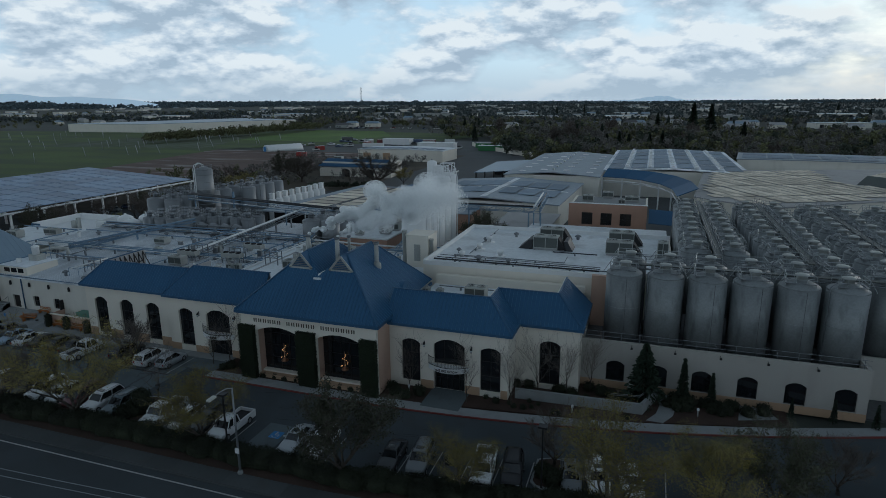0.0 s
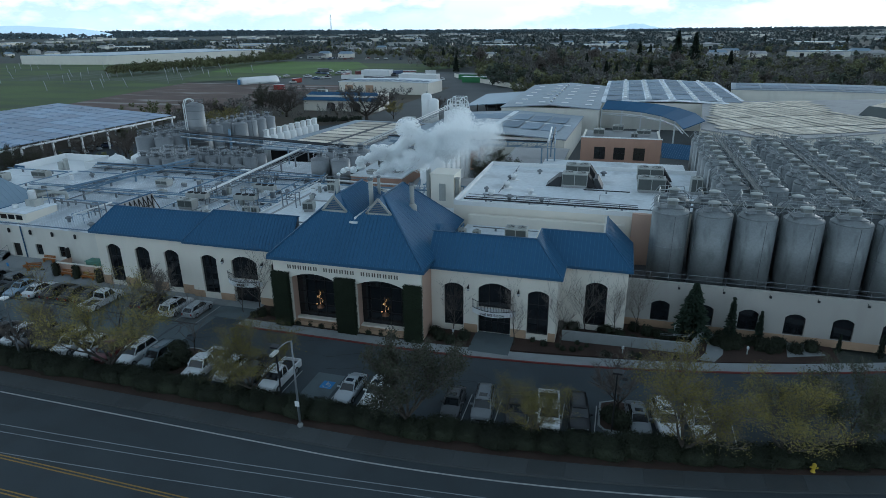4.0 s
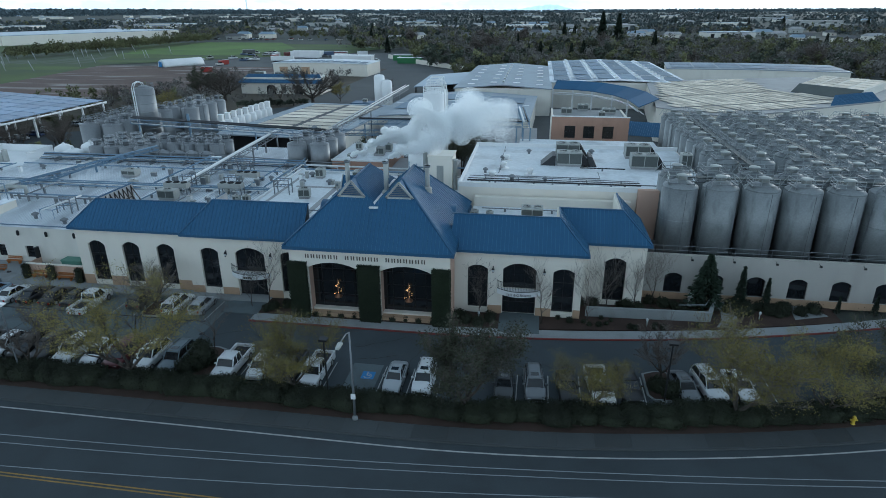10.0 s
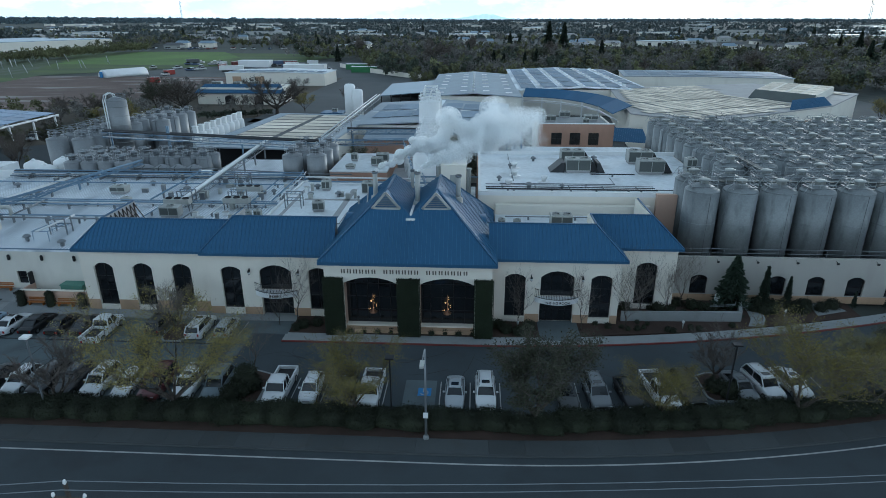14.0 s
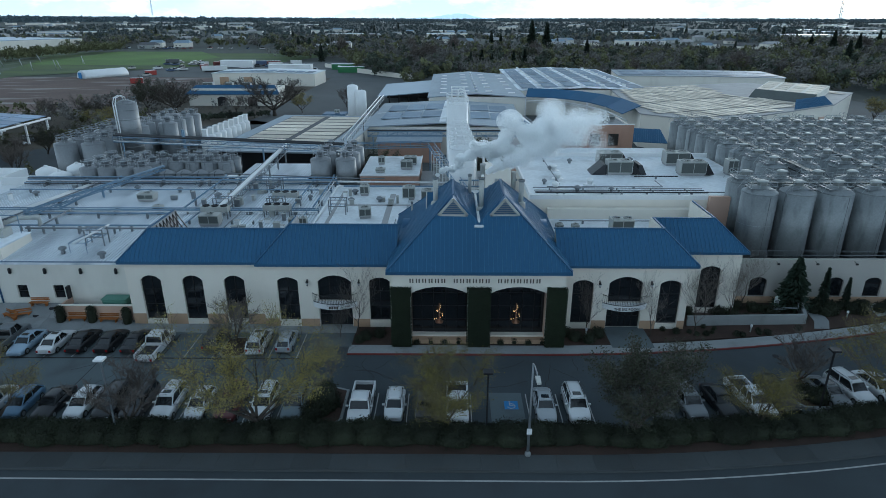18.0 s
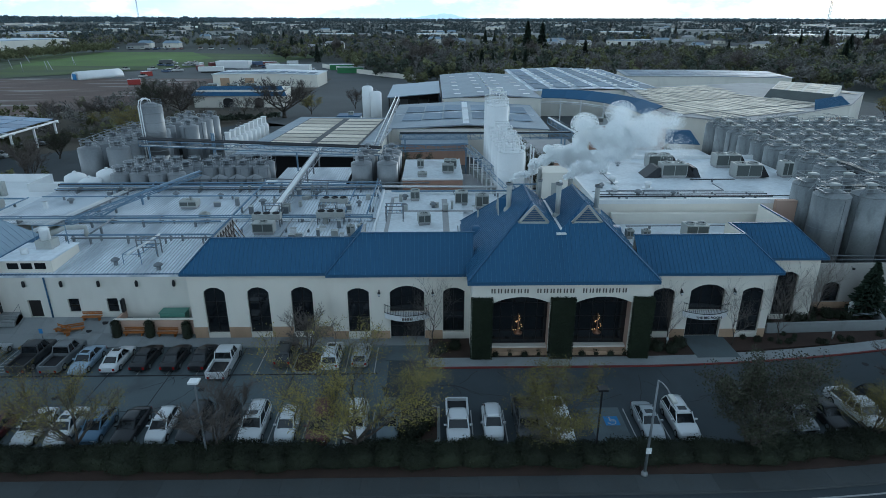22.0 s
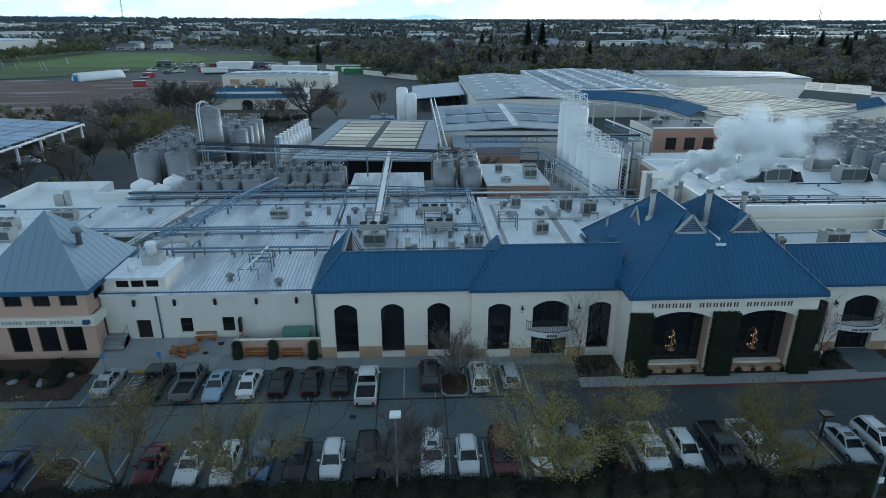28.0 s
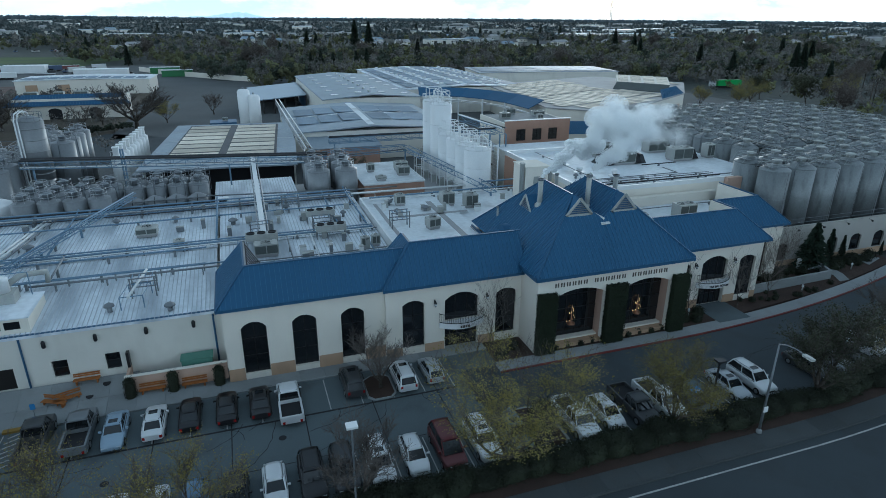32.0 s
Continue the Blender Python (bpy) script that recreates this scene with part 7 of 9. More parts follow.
# open shed and parked trailer
sh = thing("open_shed", (-10, 195, 0), "open dark shed with a pale mono-pitch roof", "building")
parts("roof", Geo().slab([(-20.5, 176, 4.6), (-0.8, 178, 6.0), (-0.8, 216, 6.6), (-20.5, 214, 5.2)], 0.3), PALEBLUE, sh)
parts("back_wall", Geo().box(-20, 208, 0, -1, 209, 4.8), DARK, sh)
for k in range(6):
    parts("post", Geo().box(-20 + 3.7 * k, 176.4, 0, -19.6 + 3.7 * k, 176.8, 4.7 + 0.25 * k), FRAME, sh)
parts("blue_end", Geo().box(-0.9, 180, 0, -0.6, 205, 5.0), BLUETRIM, sh)
for x, y, h in ((-23.3, 134.5, 13.3), (-20.7, 133.5, 11.8)):
    t = thing("white_vertical_tank", (x, y, 0), "white upright gas tank with a domed top", "tank", "gas tanks")
    part("shell", Geo().lathe(x, y, [(1.7, 0), (1.7, h - 0.7), (1.3, h - 0.2), (0.3, h)], 22), WHITEPAINT, t)
    part("vent", Geo().lathe(x, y, [(0.2, h - 0.1), (0.2, h + 0.5)], 8), GALV, t)
kio = thing("gate_kiosk", (-29.5, 137, 0), "small white kiosk with a blue band", "building")
parts("body", Geo().box(-33, 134, 0, -26, 140, 3.6), WHITEPAINT, kio)
parts("band", Geo().box(-33.1, 133.9, 3.6, -25.9, 140.1, 4.2), BLUETRIM, kio)
for x in (-31.8, -28.4):
    parts("window", Geo().box(x, 133.96, 1.2, x + 1.6, 133.99, 2.8), GLASS, kio)
hvac(-29, 137, 4.2, 1.6, 1.2, 1.0)
# blue-roofed building and barn beyond
bb = thing("blue_roof_building", (-77, 188, 0), "pale building with a dark blue hipped roof and arched doors", "building")
part("wall", wall_x(Geo(), -95, -60, 183, 0, 4.5, 0.5, [(-84, 0, 4, 3.6, 0.8), (-72, 0, 3.6, 3.6, 0.8)]), STUCCO, bb)
parts("door", Geo().box(-84, 183.3, 0, -80, 183.4, 3.6).box(-72, 183.3, 0, -68.4, 183.4, 3.6), DARK, bb)
mansard("roof", [[(-96, 182, 4.5), (-59, 182, 4.5), (-62, 187, 7.6), (-93, 187, 7.6)]], bb, 0.9)
parts("body", Geo().box(-94, 184, 0, -61, 198, 6.4), STUCCO, bb)
for u in ((-90, 192, 6.4, 4, 2.4, 1.6, 0, 2), (-82, 193, 6.4, 3, 2.2, 1.4, 0, 2), (-75, 192, 6.4, 4, 2.4, 1.6, 0, 2)):
    hvac(*u)
barn, F = hall("solar_barn", (-112, 255), -3, 52, 22, 6.2, "pale barn with solar panels along its roof", STUCCO, ROOFW, 0.6)
pv(barn, F, 6.2, 0.6, 52, 1.5, 1.5, 10, 1, 4.0, 8.5, 5.0, 9, PV)
for k in range(4):
    parts("barn_door", Geo().box(-108 + 12 * k, 253.6, 0, -103.5 + 12 * k, 253.8, 4.4), TAN, barn)
# solar carport
cp = thing("solar_carport", (-132, 80, 0), "long white steel carport roofed with blue solar panels", "carport")
cF = frame_of((-108, 40), 90)
fst = None
for i in range(15):
    for j in range(7):
        u, v = 1 + 5.2 * i, 2 + 7.0 * j
        q = [Vector((*cF(u + a, v + b), 5.9 + 0.06 * (v + b))) for a, b in ((0, 0), (4.9, 0), (4.9, 6.6), (0, 6.6))]
        if fst is None:
            fst, o = part("solar_panel", Geo().slab(q, 0.1), PVC, cp), q[0]
        else:
            twin(fst, cp, *(q[0] - o))
for j in (0.6, 16, 32, 48):
    part("edge_beam", Geo().tube((*cF(0, j + 0.6), 5.35 + 0.06 * j), (*cF(79, j + 0.6), 5.35 + 0.06 * j), 0.28, 6), WHITEPAINT, cp)
    for i in range(9):
        parts("post", Geo().obox(*cF(2 + 9.4 * i, j + 0.6), 0, 0.45, 0.45, 5.3 + 0.06 * j, 6), WHITEPAINT, cp)
for i in range(9):
    part("cross_beam", Geo().tube((*cF(2 + 9.4 * i, 0), 5.3), (*cF(2 + 9.4 * i, 50), 8.3), 0.2, 6), WHITEPAINT, cp)

# ---- fields and the town ----
def flat(name, pts, z, m, label, cat="ground"):
    return solo(name, Geo().poly([(x, y, z) for x, y in pts]), m, label, cat, kind="structure")


flat("soil_field", [(-214, 140), (-172, 138), (-120, 190), (-115, 300), (-247, 300)], -0.05, SOIL, "bare brown field with pale rows", "field")
flat("meadow", [(-900, 100), (-214, 135), (-247, 303), (-190, 360), (-120, 420), (-90, 520), (-330, 560), (-900, 440)], -0.04, GRASS, "green meadow", "field")
flat("meadow", [(-420, 100), (-420, 148), (-175, 138), (-172, 100)], -0.03, GRASS, "green verge by the carport", "field")
flat("storage_yard", [(-214, 300), (-60, 296), (-60, 420), (-118, 420), (-186, 360)], -0.03, YARD, "grey gravel storage yard", "yard")
flat("access_road", [(-60, 140), (-24, 145), (-18, 240), (-40, 330), (-95, 420), (-110, 420), (-60, 320)], -0.02, YARD, "pale access road beside the halls", "road")
flat("verge", [(-215, 20), (-84, 20), (-84, 48), (-64, 100), (-62, 140), (-58, 170), (-60, 296), (-115, 298), (-120, 190), (-172, 138), (-215, 136)], -0.045, LITTER, "brown verge with leaf litter round the carport")
flat("back_road", [(-140, 48), (-84, 55), (-66, 100), (-30, 130), (-62, 150), (-92, 110), (-140, 70)], -0.02, ASPHALT, "dark back road between the trees", "road")
flat("grass_strip", [(-300, 395), (-205, 385), (-185, 470), (-235, 560), (-318, 560)], 0.0, LAWN, "bright green strip of new grass beyond the hop poles", "field")
flat("hop_rows", [(-420, 290), (-262, 306), (-300, 395), (-330, 470), (-420, 480)], 0.0, HOPSOIL, "dark green hop rows under the poles", "field")
rt = random.Random(21)
for k in range(90):
    x, y = rt.uniform(-560, -250), rt.uniform(150, 430)
    solo("hop_pole", Geo().tube((x, y, 0), (x - rt.uniform(-0.3, 2.4), y, 5.5), 0.16, 5), PALERAIL, "slanting pale hop pole in the meadow", "pole", "hop poles")
hp = thing("hoop_house", (-185, 320, 0), "long white polythene hoop house", "greenhouse")
d = Vector((32, 55)).normalized()
n = Vector((d.y, -d.x)) * 4.4
rings = []
for f in (0, 0.25, 0.5, 0.75, 1):
    c = Vector((-200, 292)) + d * 26 * f
    rings.append([(c.x + n.x * math.cos(math.pi * k / 10), c.y + n.y * math.cos(math.pi * k / 10), 4.3 * math.sin(math.pi * k / 10)) for k in range(11)])
part("cover", Geo().rings(rings, cap=True), WHITEPAINT, hp)
parts("end_door", Geo().obox(-200.3, 291.3, 0, 3.0, 0.3, 3.2, -30), PAINTB, hp)
COL = [(0.55, 0.55, 0.55), (0.16, 0.05, 0.045), (0.06, 0.09, 0.16), (0.5, 0.5, 0.48), (0.3, 0.31, 0.32), (0.45, 0.43, 0.4), (0.08, 0.085, 0.09)]
for k in range(74):
    x, y = rt.uniform(-205, -75), rt.uniform(300, 410)
    if k > 34:
        x, y = rt.uniform(-400, -150), rt.choice((606, 612, 625)) + rt.uniform(-1.5, 1.5)
    c = COL[k % 7]
    lx = rt.choice((4.6, 4.8, 5.2, 6, 6, 9) if k <= 34 else (4.4, 4.7, 6.5))
    t = thing("trailer" if lx > 7 else "parked_vehicle", (x, y, 0), ("pale box trailer" if lx > 7 else "small vehicle") + " parked in the gravel yard", "trailer" if lx > 7 else "vehicle", "yard vehicles")
    a = rt.choice((0, 30, 90, 60))
    parts("body", Geo().obox(x, y, 0.9 if lx > 7 else 0.35, lx, 2.3, 2.6 if lx > 7 else 0.9, a), paint(c), t)
    if lx < 7:
        parts("cabin", Geo().obox(x, y, 1.2, lx * 0.5, 1.8, 0.7, a), CARGLASS, t)
    parts("undercarriage", Geo().obox(x, y, 0, lx * 0.7, 2.0, 0.5, a), TYRE, t)
for x, y, lx, ly, h in ((-62, 330, 16, 4, 3.4), (-70, 352, 16, 4, 3.4), (-105, 330, 26, 8, 4.5), (-150, 372, 22, 9, 4)):
    t = thing("green_container" if lx == 16 else "white_shed", (x, y, 0), "green and white shipping container" if lx == 16 else "long white storage shed", "container" if lx == 16 else "shed", "yard sheds")
    parts("body", Geo().box(x, y, 0, x + lx, y + ly, h), paint((0.04, 0.17, 0.06)) if lx == 16 else WHITEPAINT, t)
    parts("roof", Geo().box(x - 0.2, y - 0.2, h, x + lx + 0.2, y + ly + 0.2, h + 0.2), WHITEPAINT, t)
for name, x, y, lx, a, c, lab in (("container", -156, 266, 6.0, 20, (0.30, 0.035, 0.03), "rust-red shipping container in the gravel yard"), ("container", -170, 312, 6.0, 60, (0.30, 0.04, 0.03), "red shipping container beside the hoop house"),
                                  ("box_trailer", -140, 334, 15.0, 8, (0.66, 0.67, 0.66), "long white box trailer in the gravel yard"), ("container", -120, 392, 12.0, 15, (0.16, 0.05, 0.045), "dark red shipping container in the yard"), ("container", -104, 398, 8.0, 15, (0.6, 0.61, 0.6), "white shipping container in the yard")):
    t = thing(name, (x, y, 0), lab, name.replace("_", " "), "yard containers")
    lift = 1.0 if name == "box_trailer" else 0.15
    parts("body", Geo().obox(x, y, lift, lx, 2.5, 2.6, a), paint(c), t)
    parts("roof", Geo().obox(x, y, lift + 2.6, lx + 0.1, 2.6, 0.08, a), WHITEPAINT, t)
    parts("base", Geo().obox(x, y, 0, lx * 0.8, 2.1, lift, a), TYRE, t)
# boundary wall by the road
bw = thing("boundary_wall", (-35, 330, 0), "cream boundary wall winding along the road", "wall")
pts = [(-78, 372), (-58, 340), (-40, 318), (-25, 300), (-12, 288)]
for (xa, ya), (xb, yb) in zip(pts[:-1], pts[1:]):
    g = Geo()
    beam(g, (xa, ya, 1.3), (xb, yb, 1.3), 0.5, 2.6)
    part("panel", g, STUCCO, bw)
# town roofs: from the yards to the far edge
PLOTS = set()
for k in range(350):
    f = rt.random()
    y = 560 + 2800 * f ** 1.3
    x = rt.uniform(-1.35, 1.3) * (y + 100) + 20
    if (x > -140 and y < 560) or (-720 < x < -330 and y < 760):
        continue
    big = rt.random() < (0.45 if y > 950 else 0.1)
    lx, ly, h = (rt.uniform(25, 90), rt.uniform(16, 40), rt.uniform(5, 7.5)) if big else (rt.uniform(11, 20), rt.uniform(9, 14), rt.uniform(3.5, 5.5))
    front = -1 if rt.random() < 0.6 else 0
    for a in range(0, int(lx // 60) + 1):
        for b in range(front, 1):
            PLOTS.add((int(x // 60) + a, int(y // 60) + b))
    F = frame_of((x, y), rt.choice((0, 10, -12, 4)))
    t = thing("warehouse" if big else "house", (x, y, 0), "pale flat-roofed warehouse in the town" if big else "small house with a pitched roof among trees", "building", "town buildings")
    part("wall", Geo().hexa([F(0, 0), F(lx, 0), F(lx, ly), F(0, ly)], 0, h), (STUCCO, UNIT, WHITEWALL)[k % 3], t)
    if big:
        part("roof", Geo().hexa([F(-0.5, -0.5), F(lx + 0.5, -0.5), F(lx + 0.5, ly + 0.5), F(-0.5, ly + 0.5)], h, h + 0.5), (ROOFW, ROOFG, PALEBLUE)[k % 3], t)
        for q in range(int(lx / 14) if y < 1100 else 0):
            part("dock_door", Geo().hexa([F(4 + 12 * q, -0.12), F(8 + 12 * q, -0.12), F(8 + 12 * q, -0.02), F(4 + 12 * q, -0.02)], 0, 4), DARK, t)
    else:
        part("roof", Geo().hexa([F(-0.6, -0.6), F(lx + 0.6, -0.6), F(lx + 0.6, ly + 0.6), F(-0.6, ly + 0.6)], h, h + 2.6, [F(1.5, ly / 2 - 0.1), F(lx - 1.5, ly / 2 - 0.1), F(lx - 1.5, ly / 2 + 0.1), F(1.5, ly / 2 + 0.1)]), (ROOFG, PALEBLUE, DARKROOF, ROOFG)[k % 4], t)
        for q in range(2 if y < 900 else 0):
            part("window", Geo().hexa([F(2 + 4 * q, -0.1), F(3.4 + 4 * q, -0.1), F(3.4 + 4 * q, -0.02), F(2 + 4 * q, -0.02)], 1, 2.3), GLASS, t)
t = thing("warehouse", (-480, 620, 0), "very large warehouse with a panel-covered flat roof", "building")
parts("wall", Geo().hexa([(-600, 478), (-486, 482), (-405, 655), (-520, 690)], 0, 9), STUCCO, t)
parts("roof", Geo().hexa([(-600, 478), (-486, 482), (-405, 655), (-520, 690)], 9, 9.4), PALEBLUE, t)
# masts
for x, y, h in ((-500, 1043, 58), (416, 622, 52)):
    t = thing("radio_mast", (x, y, 0), "tall lattice radio mast with dish clusters", "mast", "masts")
    g = Geo()
    for a, b in ((-1, -1), (1, -1), (0, 1)):
        g.tube((x + a * 1.4, y + b * 1.4, 0), (x + a * 0.5, y + b * 0.5, h), 0.22, 4)
    for k in range(18):
        z = h * k / 18
        g.tube((x - 1.3 + 0.05 * k, y - 1.2 + 0.05 * k, z), (x + 1.3 - 0.05 * k, y - 1.2 + 0.05 * k, z + h / 18), 0.12, 4)
    part("lattice", g, GALV, t)
    for k in range(7):
        part("dish", Geo().lathe(x + (-1) ** k * 1.4, y - 0.8, [(0.4, h - 3 - 3.2 * k), (1.1, h - 2.4 - 3.2 * k), (0.4, h - 1.8 - 3.2 * k)], 10), WHITEPAINT, t)
# far hills
g = Geo()
rh = random.Random(4)
for x0, x1, y, hh, nm in ((-4500, -2750, 2900, 118, 0), (-330, 400, 4560, 46, 1)):
    n, up, dn = 70, [], []
    for k in range(n + 1):
        f = k / n
        if nm:
            s = 0.42 * math.exp(-((f - 0.16) / 0.10) ** 2) + 0.62 * math.exp(-((f - 0.42) / 0.17) ** 2) + 0.75 * math.exp(-((f - 0.62) / 0.14) ** 2) + 0.3 * math.exp(-((f - 0.85) / 0.12) ** 2)
            s = s * (1 + 0.06 * math.sin(f * 61) + 0.05 * math.sin(f * 113)) * math.sin(math.pi * f) ** 0.4
        else:
            s = (1 - f) ** 0.45 * min(1, f * 9) * (0.86 + 0.06 * math.sin(f * 9.5) + 0.04 * math.sin(f * 23)) + rh.uniform(0, 0.012)
        x = x0 + (x1 - x0) * f
        up.append((x, y, 2 + hh * s))
        dn.append((x, y - 60, -1))
    for a, b, c2, d2 in zip(dn[:-1], dn[1:], up[1:], up[:-1]):
        g.poly([a, b, c2, d2], smooth=True)
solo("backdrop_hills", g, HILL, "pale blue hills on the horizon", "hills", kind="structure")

# ---- trees, hedges, shrubs ----
def grow(rg, h, spread, levels=4, trunk=0.2, lean=0.1, up=0.35, first=0.25, kids=(5, 5, 4, 3)):
    """Branches of a tree: a list of (start, end, r0, r1), and the points of its twigs."""
    segs, tips = [], []

    def limb(p, d, length, r, level):
        n = 3 if level else 5
        q = p
        for k in range(n):
            d = (d + Vector((rg.gauss(0, 0.13), rg.gauss(0, 0.13), rg.gauss(0, 0.08) + (0.05 if level else 0)))).normalized()
            e = q + d * length / n
            r1 = r * (1 - 0.62 * (k + 1) / n) if level < levels else r * 0.5
            segs.append((q, e, r * (1 - 0.62 * k / n), max(r1, 0.006)))
            if level < levels:
                f = (k + 1) / n
                if level or f > first:
                    m = kids[level] if level else max(1, kids[0] // 2 + (1 if k == n - 1 else 0))
                    for _ in range(m if level == 0 else max(1, m // 2)):
                        a = rg.uniform(0, 6.2832)
                        out = Vector((math.cos(a), math.sin(a), rg.uniform(up - 0.25, up + 0.45)))
                        nd = (d * 0.55 + out * spread).normalized()
                        limb(e, nd, length * rg.uniform(0.48, 0.72) * (1.15 if level == 0 else 1), r1 * rg.uniform(0.5, 0.7), level + 1)
            if level >= levels - 1:
                tips.append((e, d))
            q = e

    limb(Vector((0, 0, -0.1)), Vector((rg.gauss(0, lean), rg.gauss(0, lean), 1)).normalized(), h * 0.62, trunk, 0)
    return segs, tips


def branch_mesh(name, segs, rmin=0.0):
    g = Geo()
    for p, q, a, b in segs:
        g.tube(p, q, max(a, rmin), 5 if a > 0.05 else 3, r2=max(b, rmin))
    return g


def leaf_geo(rg, tips, per, size, jitter):
    g = Geo()
    for p, d in tips:
        for _ in range(per):
            c = p + Vector((rg.gauss(0, jitter), rg.gauss(0, jitter), rg.gauss(0, jitter * 0.8)))
            u = Vector((rg.gauss(0, 1), rg.gauss(0, 1), rg.gauss(0, 0.7))).normalized() * size * rg.uniform(0.6, 1.3)
            w = u.cross(Vector((rg.gauss(0, 1), rg.gauss(0, 1), rg.gauss(0, 1))).normalized()) * 0.75
            g.poly([c - u, c + w, c + u, c - w])
    return g


TREES = {}


def tree_kind(key, seed, h, spread, leaf, per, size, jitter, name, label, cat="tree", levels=4, trunk=0.2, twigmat=BARK, rmin=0.012, **kw):
    rg = random.Random(seed)
    segs, tips = grow(rg, h, spread, levels, trunk, **kw)
    t = thing(name, (0, 0, 0), label, cat)
    part("trunk", branch_mesh("trunk", [s for s in segs if s[2] > 0.055]), BARK, t)
    part("branch_mass", branch_mesh("branches", [s for s in segs if s[2] <= 0.055], rmin), twigmat, t)
    if per:
        part("crown", leaf_geo(rg, tips, per, size, jitter), leaf, t)
    TREES[key] = [t, False, label]


def plant(key, x, y, s=1.0, a=0.0, z=0.0, label="", group=""):
    t, used, lab = TREES[key]
    m = pose(x, y, z, 0, 0, a) @ Matrix.Scale(s, 4)
    if not used:
        t.matrix_world = m
        TREES[key][1] = True
        o = t
    else:
        o = copy_thing(t, pose(x, y, z, 0, 0, a))
        o.matrix_world = m
    return tagged(o, label or lab, group=group)


def spread_tree(key, seed, h, wide, name, label, leaf=None, clump=0, size=0.07, limbs=5, fork=0.17, trunk=0.24, twig=0.011, rise=0.9, fine=4, twigmat=TWIG):
    """A broad tree that forks low into rising limbs; leaves stand in loose clumps on the outer twigs."""
    rg = random.Random(seed)
    segs, tips = [], []

    def bough(p, d, length, r, level):
        n = (5, 4, 3, 2)[level]
        q = p
        side = rg.choice((-1, 1))
        for k in range(n):
            d = (d + Vector((rg.gauss(0, 0.14), rg.gauss(0, 0.14), rg.gauss(0, 0.08) + (0.05, 0.03, 0.0, -0.03)[level]))).normalized()
            e = q + d * (length / n)
            r0, r1 = r * (1 - 0.7 * k / n), r * (1 - 0.7 * (k + 1) / n)
            segs.append((q, e, max(r0, twig), max(r1, twig)))
            if level < 3 and (level or k > 0):
                for _ in range((1, 2, fine // 2)[level] + (1 if k == n - 1 else 0)):
                    side = -side
                    a = rg.uniform(0.5, 1.15) * side
                    nd = Vector((d.x * math.cos(a) - d.y * math.sin(a), d.x * math.sin(a) + d.y * math.cos(a), d.z * 0.8 + rg.uniform(-0.25, 0.5))).normalized()
                    bough(e, nd, length * rg.uniform(0.42, 0.68), r1 * rg.uniform(0.5, 0.72), level + 1)
            if level == 3 or (level == 2 and k == n - 1):
                tips.append(e)
            q = e

    base = Vector((rg.gauss(0, 0.1), rg.gauss(0, 0.1), fork * h))
    segs.append((Vector((0, 0, -0.15)), base * 0.55, trunk * 1.25, trunk))
    segs.append((base * 0.55, base, trunk, trunk * 0.9))
    turn = rg.uniform(0, 6.28)
    for k in range(limbs):
        a = turn + 6.2832 * k / limbs + rg.gauss(0, 0.25)
        out = rg.uniform(0.6, 1.0) * wide / h
        lead = k == 0
        d = Vector((math.cos(a) * (0.25 if lead else out), math.sin(a) * (0.25 if lead else out), rise)).normalized()
        bough(base, d, h * rg.uniform(0.52, 0.66), trunk * rg.uniform(0.5, 0.68), 0)
    top = max(p.z for p in tips)
    reach = sorted(math.hypot(p.x, p.y) for p in tips)[int(len(tips) * 0.93)]
    fit_to = Vector((wide / 2 / reach, wide / 2 / reach, h / top))
    segs = [(p * fit_to, q * fit_to, a, b) for p, q, a, b in segs]
    tips = [p * fit_to for p in tips]
    t = thing(name, (0, 0, 0), label, "tree")
    part("trunk", branch_mesh("trunk", [q for q in segs if q[2] > 0.05]), BARK, t)
    part("branch_mass", branch_mesh("branches", [q for q in segs if q[2] <= 0.05]), twigmat, t)
    if leaf:
        g = Geo()
        for p in tips:
            full = max(0.0, rg.uniform(-0.5, 1.0))
            for _ in range(int(clump * full * 3)):
                c = p + Vector((rg.gauss(0, 0.24), rg.gauss(0, 0.24), rg.gauss(0, 0.13)))
                u = Vector((rg.gauss(0, 1), rg.gauss(0, 1), rg.gauss(0, 0.6))).normalized() * size * rg.uniform(0.6, 1.3)
                w = u.cross(Vector((rg.gauss(0, 1), rg.gauss(0, 1), rg.gauss(0, 1))).normalized()) * 0.75
                g.poly([c - u, c + w, c + u, c - w])
        part("crown", g, leaf, t)
    TREES[key] = [t, False, label]


spread_tree("spring1", 3, 11.6, 11.8, "street_tree", "broad street tree with sparse yellow-olive spring leaves", LEAF, 5.6, 0.054, limbs=6)
spread_tree("spring2", 8, 8.2, 7.8, "street_tree", "bushy street tree in yellow-green new leaf", LEAF, 5.6, 0.054, limbs=5, trunk=0.2)
spread_tree("spring3", 19, 8.8, 8.0, "street_tree", "forked street tree with thin olive spring leaves", LEAF, 2.8, 0.054, limbs=5, trunk=0.22, fork=0.13)
spread_tree("bare1", 12, 7.6, 6.6, "bare_tree", "bare winter tree with fine grey twigs", trunk=0.2, twig=0.012, fine=6)
spread_tree("dark1", 23, 9.6, 8.6, "evergreen_tree", "dark open-crowned olive-brown tree", LEAFD, 4.5, 0.085, limbs=6, trunk=0.26, fork=0.1)
